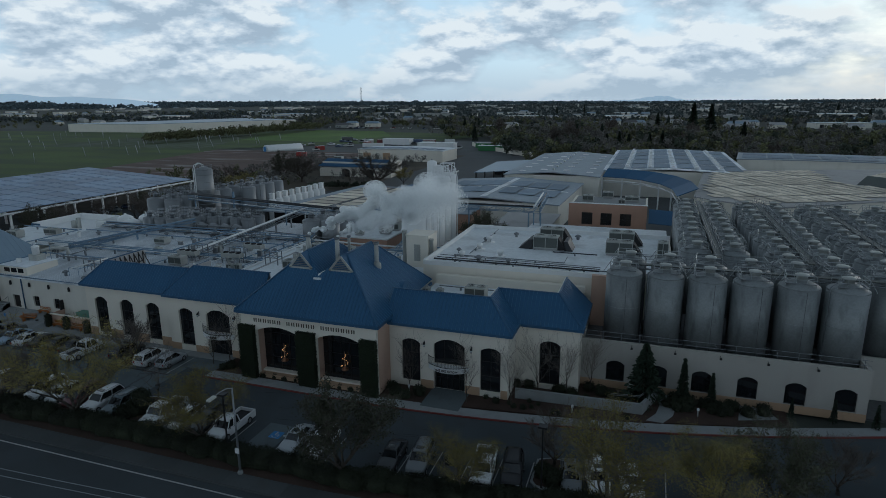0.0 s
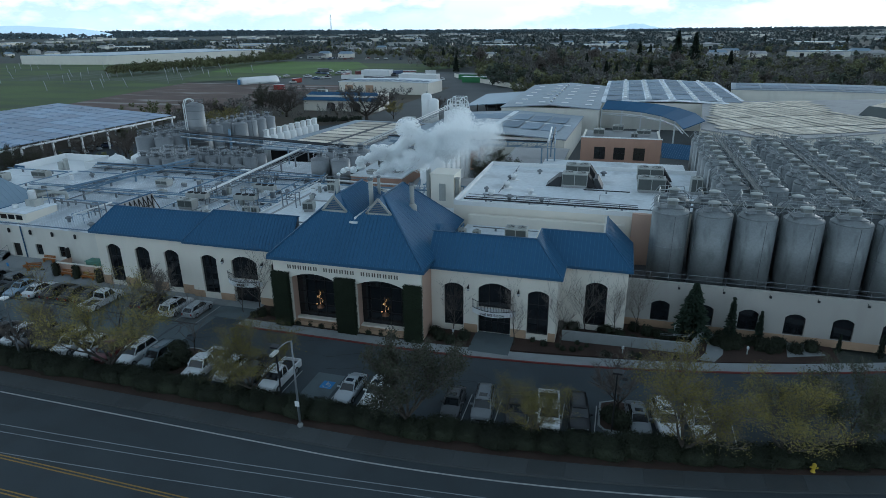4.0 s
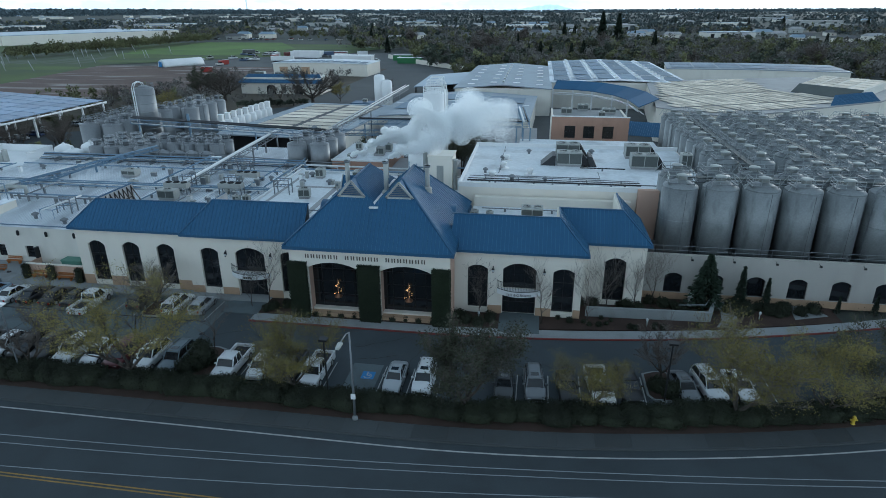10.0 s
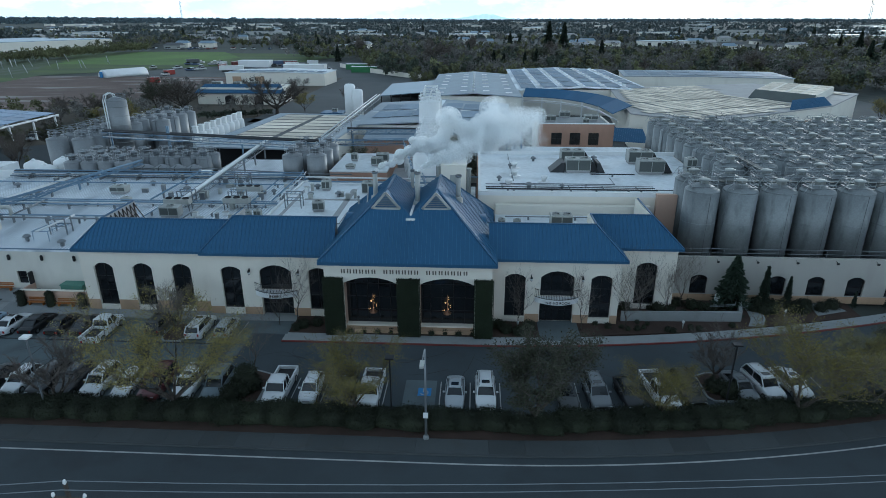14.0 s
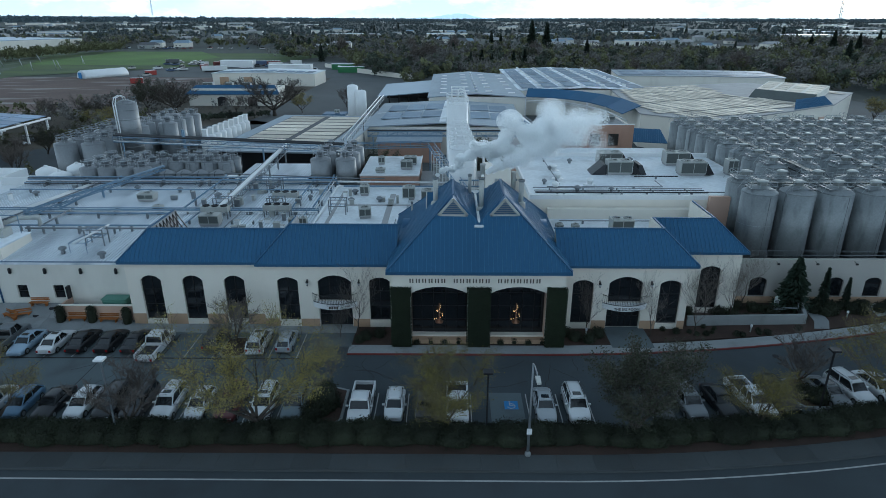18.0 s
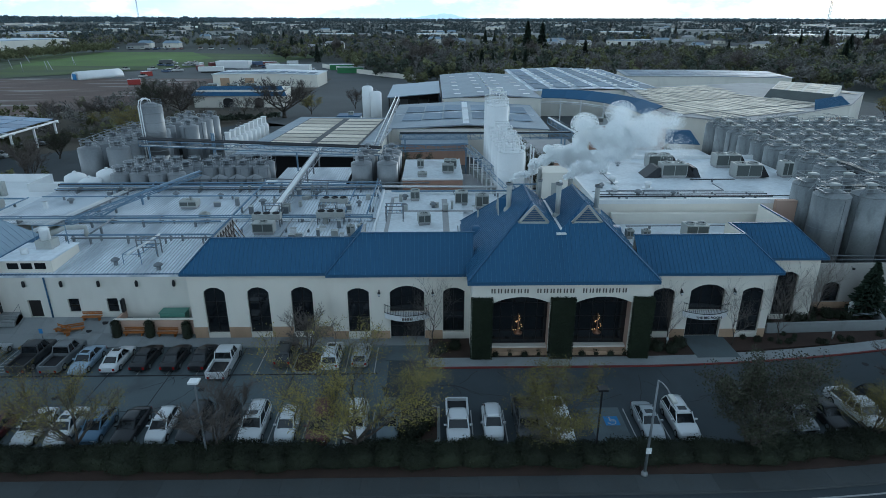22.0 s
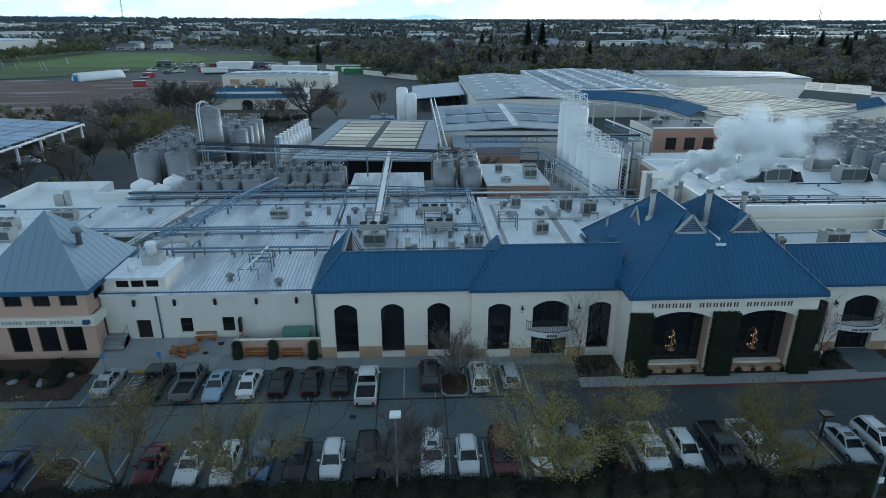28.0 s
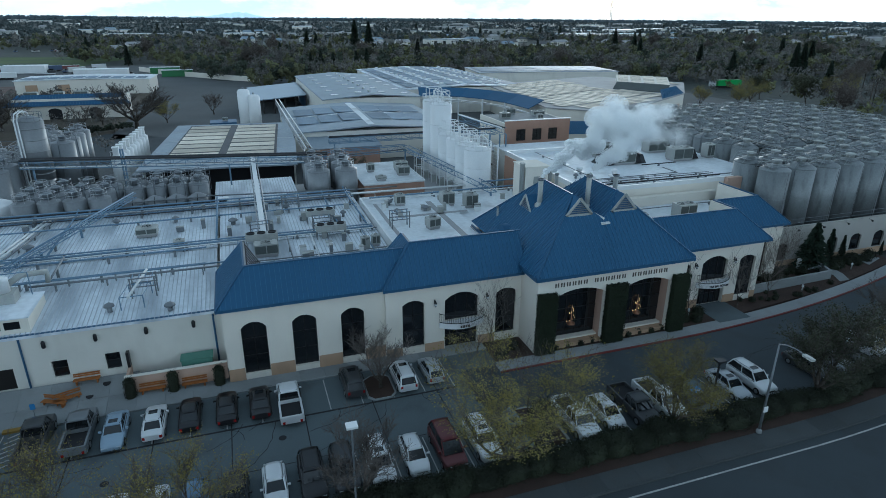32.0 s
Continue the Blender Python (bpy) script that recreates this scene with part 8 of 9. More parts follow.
tree_kind("bare2", 15, 6.5, 0.6, LEAF, 0, 0, 0, "bare_tree", "slender bare tree with upright twigs", trunk=0.09, twigmat=TWIG, up=0.6, rmin=0.007, levels=3, kids=(4, 5, 4, 3))
spread_tree("oak1", 31, 11.0, 15.0, "oak_tree", "large bare spreading oak with dark crooked limbs", limbs=7, fork=0.2, trunk=0.5, twig=0.028, rise=0.75, fine=4, twigmat=BARK)
tree_kind("wood1", 41, 13, 0.7, LEAFD, 3, 0.42, 0.75, "wood_tree", "rounded olive-brown tree of the woodland", levels=3, trunk=0.4, rmin=0.05, kids=(7, 6, 5, 3))
tree_kind("wood2", 43, 14, 0.75, TWIG, 3, 0.40, 0.8, "wood_tree", "bare grey-brown tree of the woodland", levels=3, trunk=0.4, rmin=0.06, kids=(7, 6, 5, 3))


def conifer(key, seed, h, r, n, size, name, label):
    rg = random.Random(seed)
    t = thing(name, (0, 0, 0), label, "tree")
    part("trunk", Geo().tube((0, 0, -0.1), (0, 0, h * 0.97), 0.03 * h, 7, r2=0.01 * h), BARK, t)
    g = Geo()
    for k in range(n):
        f = rg.random() ** 0.8
        a = rg.uniform(0, 6.2832)
        rr = r * (1 - f) ** 0.85 * math.sqrt(rg.random()) * (0.88 + 0.14 * math.sin(f * 46) + 0.1 * math.sin(a * 3 + f * 17))
        c = Vector((rr * math.cos(a), rr * math.sin(a), h * (0.06 + 0.94 * f) - rr * 0.15))
        u = Vector((math.cos(a), math.sin(a), rg.uniform(-0.5, 0.2))).normalized() * size * rg.uniform(0.6, 1.4)
        w = u.cross(Vector((rg.gauss(0, 1), rg.gauss(0, 1), rg.gauss(0, 1))).normalized()) * 0.5
        g.poly([c - u, c + w, c + u, c - w])
    part("crown", g, LEAFC, t)
    TREES[key] = [t, False, label]


conifer("cedar", 51, 6.8, 2.6, 3200, 0.26, "cedar_tree", "broad dark cedar before the podium wall")
conifer("cypress", 52, 4.6, 0.75, 1600, 0.16, "cypress", "slim dark cypress against the podium wall")
conifer("pine", 53, 24, 5.4, 3600, 0.75, "pine_tree", "tall dark conifer above the woods")

for a in (("spring1", -9.6, -14.9, 1.06, 20), ("spring2", 6.4, -14.2, 1.0, 80), ("spring2", 32.8, -13.4, 0.76, 200), ("spring2", 45.2, -12.4, 1.22, 140), ("spring2", 52.8, -10.9, 0.98, 310),
          ("spring3", -32.2, -13.9, 1.0, 250), ("spring2", -53.5, -13.6, 1.1, 30), ("spring1", -62.0, -14.5, 0.9, 10),
          ("bare1", -20.6, -14.4, 1.0, 40), ("spring3", -41.8, -13.6, 1.0, 100), ("dark1", 21.8, -14.6, 1.05, 0), ("dark1", 58.0, -8.6, 0.85, 120),
          ("bare2", -4.7, -8.4, 0.85, 0), ("bare1", 39.8, -7.0, 0.8, 210), ("bare2", -47.2, -11.5, 0.8, 60)):
    plant(a[0], a[1], a[2], a[3], a[4], 0.0, group="car park trees")
plant("bare1", -16.1, -0.6, 0.85, 75, 0.1)
plant("bare1", 63.5, -3.5, 0.75, 15)
for x, y, s, a in ((-3.6, 2.7, 0.95, 0), (21.6, 2.6, 0.8, 40), (28.6, 2.3, 0.85, 90), (33.6, 2.6, 0.9, 130), (36.0, 6.0, 0.95, 170), (39.2, 6.5, 0.9, 220), (41.6, 8.9, 0.9, 260), (-5.4, 1.7, 0.6, 300)):
    plant("bare2", x, y, s, a, 0.05, "thin bare sapling in the bed before the facade", "saplings")
plant("cedar", 47.4, 8.8, 1.0, 0)
for x, y, s in ((51.5, 9.5, 1.15), (54.5, 9.8, 0.85), (62.3, 9.6, 0.5), (66.2, 9.6, 0.6), (70.0, 9.6, 0.6)):
    plant("cypress", x, y, s, x * 10)
# trees round the plant and yards
for key, x, y, s, a in (("oak1", -55, 158, 1.3, 0), ("oak1", -92, 163, 1.12, 90), ("dark1", -104, 167, 1.35, 0), ("bare1", -71, 166, 0.95, 0), ("bare1", -66, 168, 0.9, 70), ("spring2", -47, 166, 0.9, 40), ("bare1", -33, 180, 1.1, 50),
                         ("oak1", -112, 152, 0.6, 40), ("bare1", -118, 150, 1.2, 300), ("spring2", -104, 140, 0.75, 15), ("spring2", -109, 138, 0.65, 75), ("spring2", -100, 143, 0.6, 120), ("bare1", -125, 142, 1.0, 30), ("bare1", -137, 160, 0.9, 130), ("spring2", -88, 118, 1.2, 10), ("dark1", -8, 64, 0.9, 0), ("dark1", 12, 64, 1.1, 80), ("dark1", 18, 62, 0.9, 160),
                         ("bare1", -95, 80, 1.2, 0), ("bare1", -88, 72, 1.1, 100), ("bare1", -98, 70, 1.1, 200), ("dark1", -96, 48, 1.0, 20), ("dark1", -98, 84, 0.8, 70), ("bare1", -99, 58, 1.1, 300), ("dark1", -90, 100, 0.8, 10), ("dark1", -96, 95, 0.8, 60), ("bare1", -75, 108, 0.9, 0),
                         ("spring1", 175, 150, 1.0, 0), ("spring1", 200, 132, 1.2, 80), ("spring2", 160, 140, 1.2, 30), ("wood1", 190, 160, 0.6, 0), ("wood2", 215, 120, 0.7, 0), ("spring2", 150, 150, 1.0, 90)):
    plant(key, x, y, s, a, 0.0, group="yard trees")
# woods behind the halls
def card_mesh(name, v, material):
    """Four-cornered leaves, four rows of v each, as one mesh."""
    me, n = bpy.data.meshes.new(name), len(v) // 4
    me.vertices.add(4 * n)
    me.vertices.foreach_set("co", np.ascontiguousarray(v, np.float32).ravel())
    me.loops.add(4 * n)
    me.loops.foreach_set("vertex_index", np.arange(4 * n, dtype=np.int32))
    me.polygons.add(n)
    me.polygons.foreach_set("loop_start", np.arange(0, 4 * n, 4, dtype=np.int32))
    me.materials.append(material)
    me.update(calc_edges=True)
    return me


def canopy(name, x, y, h, n, size, slim, material, label, rf, low=0.25):
    """Many tree crowns as one mesh: lumpy heads of leaf clumps on stems."""
    N = len(x)
    lobes = 5
    lc = rf.normal(0, 1, (N, lobes, 3)) * (0.17, 0.17, 0.13) * h[:, None, None]
    lc[:, :, 2] += (h * 0.62)[:, None]
    q = rf.randint(0, lobes, (N, n))
    d = rf.normal(0, 1, (N, n, 3))
    d /= np.linalg.norm(d, axis=2)[:, :, None]
    c = np.take_along_axis(lc, q[:, :, None].repeat(3, 2), 1) + d * (rf.rand(N, n) ** 0.5)[:, :, None] * (h * 0.24)[:, None, None]
    c[:, :, 2] = np.maximum(c[:, :, 2], low * h[:, None] * rf.rand(N, n))
    c[:, :, 0] += x[:, None]
    c[:, :, 1] += y[:, None]
    s = (size * h)[:, None] * rf.uniform(0.6, 1.4, (N, n))
    nrm = d + rf.normal(0, 0.45, (N, n, 3))
    u = np.cross(nrm, rf.normal(0, 1, (N, n, 3)))
    u *= (s / np.linalg.norm(u, axis=2))[:, :, None]
    w = np.cross(u, nrm)
    w *= (s * slim / np.linalg.norm(w, axis=2))[:, :, None]
    v = np.stack((c - u, c + w, c + u, c - w), 2).reshape(-1, 3)
    tagged(new(name, card_mesh(name, v, material)), label, "woods", kind="stuff")


rw = random.Random(77)
rf = np.random.RandomState(9)
OLIVE = mat("olive_wood_leaf", (0.118, 0.120, 0.058), 0.9, var=0.75, scale=0.2, fine=0.8, bump=0.0)
BROWN = mat("bare_wood_twig", (0.140, 0.132, 0.122), 0.95, var=0.65, scale=0.2, fine=0.8, bump=0.0)
DEEP = mat("deep_wood_leaf", (0.050, 0.060, 0.042), 0.9, var=0.75, scale=0.2, fine=0.8, bump=0.0)
# leaf colour shifted to grey-blue: valley haze put into the base
FARW = mat("hazed_far_leaf", (0.072, 0.088, 0.088), 0.9, var=0.5, scale=0.03, fine=1, bump=0.0)


# still paler and bluer, with the horizon haze in its colour
FARH = mat("hazed_horizon_leaf", (0.095, 0.125, 0.140), 0.95, var=0.3, scale=0.02, fine=3, bump=0.0)


def wooded(x, y):
    """Where the woods stand: not on the halls, yards, meadow or town plots."""
    free = ~((x < -42 - (y - 300) * 0.28) & (y < 440)) & ~((x < -140) & (y < 620)) & ~((x < 72) & (y < 246)) & ~((x < 168) & (y < 250)) & (x > -1200)
    free &= ~((x > -62) & (x < -18) & (y < 300))
    return free & np.array([(int(a // 60), int(b // 60)) not in PLOTS for a, b in zip(x, y)])


def scatter(n, y0, y1, lo, hi, power=1.0):
    y = y0 + (y1 - y0) * rf.rand(n) ** power
    x = rf.uniform(lo, hi, n) * (y + 60) + 20
    k = wooded(x, y)
    return x[k], y[k]


for name, m, n, h0, h1, slim in (("olive_woods", OLIVE, 1300, 4.5, 11, 0.9), ("bare_woods", BROWN, 1500, 5, 12.5, 0.35), ("dark_woods", DEEP, 600, 5, 12, 0.8)):
    for y0, y1, more, count, size in ((232, 440, 1.0, 170, 0.062), (440, 860, 1.7, 52, 0.10)):
        x, y = scatter(int(n * more), y0, y1, -0.7, 1.2, 1.1)
        canopy(name, x, y, rf.uniform(h0, h1, len(x)), count, size, slim, m, "dense %s of the woods behind the halls" % name.replace("_woods", " crowns"), rf)
# woods east of the tanks
x, y = rf.uniform(150, 620, 900), rf.uniform(95, 420, 900)
k = (x > 168 + (y - 100) * 0.12) & (y > 0.22 * x + 40)
canopy("bare_woods", x[k], y[k], rf.uniform(5, 11, k.sum()), 70, 0.085, 0.35, BROWN, "bare brown scrub and trees beyond the tank farm", rf)
x, y = rf.uniform(150, 620, 420), rf.uniform(95, 420, 420)
k = (x > 168 + (y - 100) * 0.12) & (y > 0.22 * x + 40)
canopy("olive_woods", x[k], y[k], rf.uniform(4, 10, k.sum()), 70, 0.085, 0.8, OLIVE, "olive trees and scrub beyond the tank farm", rf)
# scrub round the carport and the back road
x, y = rf.uniform(-215, -84, 420), rf.uniform(20, 172, 420)
k = ~((x > -165) & (x < -102) & (y > 32) & (y < 128)) & ~((x > -140) & (x < -60) & (y > 46 + (x + 140) * 0.5) & (y < 78 + (x + 140) * 0.75)) & (x < -86) & ~((x < -172) & (y > 98)) & ~((x > -98) & (y > 165))
canopy("scrub", x[k], y[k], rf.uniform(1.8, 5.5, k.sum()), 70, 0.085, 0.7, OLIVE, "olive and brown scrub round the carport", rf)
x, y = rf.uniform(-135, -40, 520), rf.uniform(118, 240, 520)
k = ~((x > -98) & (x < -54) & (y > 168) & (y < 192)) & ~((x > -62) & (y > 120)) & ~((x > -92) & (x < -60) & (y > 104 + (x + 92) * 0.9) & (y < 152 + (x + 92) * 0.3))
canopy("scrub", x[k], y[k], rf.uniform(1.5, 6.5, k.sum()), 70, 0.085, 0.4, BROWN, "brown scrub and small bare trees behind the plant", rf)
x = rf.uniform(-78, -56, 90)
canopy("shrubs", x, 148 + (x + 74) * 0.45 + rf.uniform(-1.2, 1.2, 90), rf.uniform(1.4, 2.8, 90), 60, 0.11, 0.8, DEEP, "low dark shrubs beside the back road", rf)
x = rf.uniform(-124, -92, 110)
canopy("hedge_row", x, 108 + (x + 124) * 0.55 + rf.uniform(-1, 1, 110), rf.uniform(1.6, 2.6, 110), 60, 0.11, 0.8, OLIVE, "rough olive hedge beside the carport", rf)
# the row before the large warehouse and the yard trees
f = rf.rand(320)
canopy("olive_woods", -345 + 20 * f + rf.uniform(-9, 9, 320), 335 + 235 * f, rf.uniform(6, 10.5, 320), 90, 0.07, 0.6, OLIVE, "row of yellow-olive trees before the large warehouse", rf)
count = 0
while count < 60:
    y = 236 + 300 * rw.random() ** 1.2
    x = rw.uniform(-0.6, 1.1) * (y + 60) + 20
    if not wooded(np.array((x,)), np.array((y,)))[0]:
        continue
    plant(rw.choice(("wood1", "wood2", "wood2", "oak1")), x, y, rw.uniform(0.5, 0.9), rw.uniform(0, 360), 0.0, group="woods")
    count += 1
for k in range(34):
    y = 300 + 1200 * rw.random()
    x = rw.uniform(-0.5, 1.15) * (y + 60) + 20
    if x < -60 and y < 560:
        continue
    plant("pine", x, y, rw.uniform(0.4, 0.8), rw.uniform(0, 360), 0.0, group="conifers")
for x, y, s in ((77, 485, 1.2), (91, 494, 1.15), (-135, 540, 0.62), (20, 330, 0.5), (27, 336, 0.55), (33, 328, 0.5), (45, 318, 0.55), (52, 322, 0.6), (10, 420, 0.6), (-12, 450, 0.55), (150, 300, 0.5), (-90, 420, 0.55), (330, 480, 0.9), (345, 470, 0.8), (250, 330, 0.8), (242, 260, 0.75), (225, 215, 0.7), (262, 210, 0.85), (290, 230, 0.8), (300, 190, 0.7), (240, 170, 0.6), (330, 260, 0.8)):
    plant("pine", x, y, s, x, 0.0, group="conifers")
for k in range(26):
    x, y = rw.uniform(165, 400), rw.uniform(110, 300)
    if x < 168 + (y - 100) * 0.3:
        continue
    plant(rw.choice(("wood1", "wood2", "spring2")), x, y, rw.uniform(0.5, 0.85), rw.uniform(0, 360), 0.0, group="woods")
# the far woods
x, y = scatter(21000, 700, 3500, -1.45, 1.45, 1.15)
canopy("far_woods", x, y, rf.uniform(4, 9.5, len(x)), 17, 0.22, 0.8, FARW, "grey-blue haze-tinted woods spreading across the valley", rf)
a, d = rf.uniform(-1.0, 1.0, 9000), 3300 + 1550 * rf.rand(9000) ** 0.8
canopy("far_woods", d * np.sin(a), d * np.cos(a), rf.uniform(8, 12, 9000) + np.maximum(0, d - 4300) * 0.008 + np.clip((-a - 0.1) * 30, 0, 24) * np.clip((d - 3700) / 900, 0, 1), 10, 0.34, 0.8, FARH, "pale haze-tinted woods fading to the horizon", rf)
x, y = rf.uniform(-1900, -420, 700), rf.uniform(440, 1500, 700)
k = np.array([(int(a // 60), int(b // 60)) not in PLOTS for a, b in zip(x, y)]) & ~((x > -700) & (y < 760))
canopy("far_woods", x[k], y[k], rf.uniform(4, 9, k.sum()), 26, 0.16, 0.7, OLIVE, "scattered olive trees between the sheds", rf)


# hedge sections
def leafy(name, box, n, size, material, label, cat, seed, rough=0.12, core=True):
    """A clipped mass of leaves: a rounded core and a shell of leaves."""
    rg = random.Random(seed)
    lx, ly, h = box
    t = thing(name, (0, 0, 0), label, cat)
    if core:
        g = Geo()
        rings = []
        for k in range(7):
            f = k / 6
            s = math.sqrt(max(0.0, 1 - max(0, f - 0.45) ** 2 * 2.6)) * 0.9
            rings.append([(lx / 2 * s * math.copysign(abs(math.cos(a)) ** 0.8, math.cos(a)), ly / 2 * s * math.copysign(abs(math.sin(a)) ** 0.8, math.sin(a)), h * 0.93 * f) for a in [6.2832 * q / 14 for q in range(14)]])
        part("core", g.rings(rings), material, t)
    g = Geo()
    for k in range(n):
        a, f = rg.uniform(0, 6.2832), rg.random()
        top = rg.random() < 0.4
        s = math.sqrt(max(0.0, 1 - max(0, f - 0.45) ** 2 * 2.6))
        rr = math.sqrt(rg.random()) if top else 1.0
        z = h * math.sqrt(max(0.05, 1 - rr * rr * 0.35)) if top else h * f
        c = Vector((lx / 2 * s * rr * math.copysign(abs(math.cos(a)) ** 0.8, math.cos(a)), ly / 2 * s * rr * math.copysign(abs(math.sin(a)) ** 0.8, math.sin(a)), z))
        c += Vector((rg.gauss(0, rough), rg.gauss(0, rough), rg.gauss(0, rough)))
        u = Vector((rg.gauss(0, 1), rg.gauss(0, 1), rg.gauss(0, 1))).normalized() * size * rg.uniform(0.6, 1.3)
        w = u.cross(Vector((rg.gauss(0, 1), rg.gauss(0, 1), rg.gauss(0, 1))).normalized()) * 0.8
        g.poly([c - u, c + w, c + u, c - w])
    part("foliage", g, material, t)
    return t


hed = [leafy("hedge_shrub", (3.3, 2.3, 1.25), 3200, 0.065, HEDGE, "dark rounded hedge shrub along the car park edge", "hedge", 60 + k) for k in range(3)]
used = [False] * 3
for k in range(72):
    x = -92 + 2.3 * k
    i = k % 3
    m = pose(x, -15.1 + bow(x) + rw.uniform(-0.25, 0.25), 0.04, 0, 0, rw.choice((0, 180)) + rw.uniform(-12, 12)) @ Matrix.Diagonal((1, rw.uniform(0.85, 1.15), rw.uniform(0.8, 1.2), 1))
    o = hed[i] if not used[i] else copy_thing(hed[i], m)
    used[i] = True
    o.matrix_world = m
    tagged(o, group="hedge shrubs")
shr = leafy("shrub", (1.3, 1.2, 0.9), 700, 0.08, HEDGE, "low dark shrub in the planting bed", "shrub", 70)
spots = [(1.5 + 1.5 * k, 0.75 - 0.25 * (k % 2), 0.5) for k in range(12)] + [(20.2, 1.6, 1.0), (21.6, 1.1, 0.9), (22.9, 2.3, 1.0), (19.4, 2.6, 0.9), (-2.6, 1.6, 0.9), (-1.2, 2.2, 0.9), (-3.3, 0.9, 0.7)]
spots += [(rw.uniform(29, 46), rw.uniform(2.4, 4.4) , rw.uniform(0.35, 0.6)) for k in range(14)] + [(rw.uniform(33, 48), rw.uniform(6.5, 10), rw.uniform(0.5, 1.1)) for k in range(18)] + [(rw.uniform(49, 60), rw.uniform(7.5, 10.2), rw.uniform(0.7, 1.2)) for k in range(20)]
spots += [(-5.0, -11.5, 1.6), (-4.2, -10.6, 1.3), (-5.6, -12.5, 1.4), (40.3, -9.6, 1.3), (39.2, -8.8, 1.2), (41.2, -9.0, 1.0)]
spots += [(rw.uniform(-64, -52.5), rw.uniform(0.8, 4.2), rw.uniform(0.6, 1.2)) for k in range(22)]
for k, (x, y, s) in enumerate(spots):
    z = gz(x, y) + (0.1 if x < -50 else 0.05)
    m = pose(x, y, z, 0, 0, 57 * k) @ Matrix.Scale(s, 4)
    o = shr if k == 0 else copy_thing(shr, m)
    o.matrix_world = m
    tagged(o, group="bed shrubs")
con = leafy("conical_shrub", (1.9, 1.9, 2.6), 1300, 0.09, HEDGE, "dark upright shrub in a parking island", "shrub", 71)
con.matrix_world = pose(-4.6, -10.9, 0.05)
for x in (-38.0, -34.4, -30.4):
    o = copy_thing(con, pose(x, 4.6, gz(x, 4.6) + 0.1))
    o.matrix_world = pose(x, 4.7, gz(x, 4.7) + 0.1) @ Matrix.Diagonal((0.5, 0.5, 0.75, 1))
    tagged(o, "narrow potted evergreen before the patio wall", group="potted evergreens")
# planting islands
for x0, x1, y0, y1 in ((-7.2, -2.9, -13.4, -7.6), (38.2, 41.6, -10.6, -5.8), (-49.2, -46.2, -13.4, -9.4), (-17.6, -14.9, -2.4, 1.6)):
    q = [(x0 + 0.5, y0), (x1 - 0.5, y0), (x1, y0 + 0.6), (x1, y1 - 0.6), ((x0 + x1) / 2 + 0.5, y1), ((x0 + x1) / 2 - 0.5, y1), (x0, y1 - 0.6), (x0, y0 + 0.6)]
    z = gz((x0 + x1) / 2, (y0 + y1) / 2)
    t = thing("parking_island", ((x0 + x1) / 2, (y0 + y1) / 2, 0), "kerbed parking island filled with mulch", "planting bed", "parking islands", "structure")
    parts("kerb", Geo().hexa(q, -0.3, z + 0.14), CONCRETE, t)
    c = ((x0 + x1) / 2, (y0 + y1) / 2)
    parts("mulch", Geo().hexa([(c[0] + (x - c[0]) * 0.88, c[1] + (y - c[1]) * 0.92) for x, y in q], 0, z + 0.16), MULCH, t)
g = Geo()
sheet(g, -66, -51.6, -1.4, 5.2, 8, 5, 0.14)
solo("planting_bed", g, MULCH, kind="structure", label="mulched bed with boulders before the pavilion", category="planting bed")
for x, y, s in ((-58.5, 1.6, 0.5), (-55.5, 1.3, 0.7), (-61, 2.2, 0.6), (-53.6, 2.6, 0.4)):
    g = Geo().lathe(x, y, [(s, gz(x, y)), (s * 1.1, gz(x, y) + s * 0.4), (s * 0.7, gz(x, y) + s * 0.8), (0.05, gz(x, y) + s * 0.95)], 7)
    solo("boulder", g, CONCRETE, "rounded grey boulder in the bed", "rock", "boulders")
# garden wall, ramp and path right of the facade
gw = thing("garden_wall", (40, 4.8, 0), "low weathered concrete garden wall with a ramp rail", "wall")
parts("wall", Geo().hexa([(33.6, 4.75), (47.4, 5.3), (47.4, 5.6), (33.6, 5.05)], 0, 1.25), CONCRETE, gw)
parts("wall_end", Geo().hexa([(47.4, 5.3), (49.0, 9.6), (48.7, 9.7), (47.1, 5.6)], 0, 1.25), CONCRETE, gw)
g = Geo()
for z in (0.6, 1.0):
    g.path([(44, 6.2, 1.2 + z * 0.4), (47.0, 6.6, 1.2 + z * 0.4), (48.4, 9.4, 1.2 + z * 0.4)], 0.03, 5)
part("rail", g, GALV, gw)
g = Geo()
pts = [(48.6, 4.2), (49.6, 6.0), (50.0, 8.2), (49.5, 10.7)]
for (xa, ya), (xb, yb) in zip(pts[:-1], pts[1:]):
    g.hexa([(xa - 0.8, ya), (xa + 0.9, ya), (xb + 0.9, yb), (xb - 0.8, yb)], 0, 0.1)
g.hexa([(57, 7.2), (61, 8.6), (60, 10.7), (57.5, 10.7)], 0, 0.1)
solo("garden_path", g, CONCRETE, kind="structure", label="curved concrete path through the bed", category="path")

# ---- vehicles ----
WHT, SIL, GRY, BLK, NAVY, MAR, DGR, BLU = (0.62, 0.63, 0.64), (0.36, 0.38, 0.40), (0.16, 0.17, 0.18), (0.012, 0.012, 0.014), (0.02, 0.035, 0.09), (0.085, 0.012, 0.014), (0.045, 0.047, 0.05), (0.10, 0.17, 0.26)


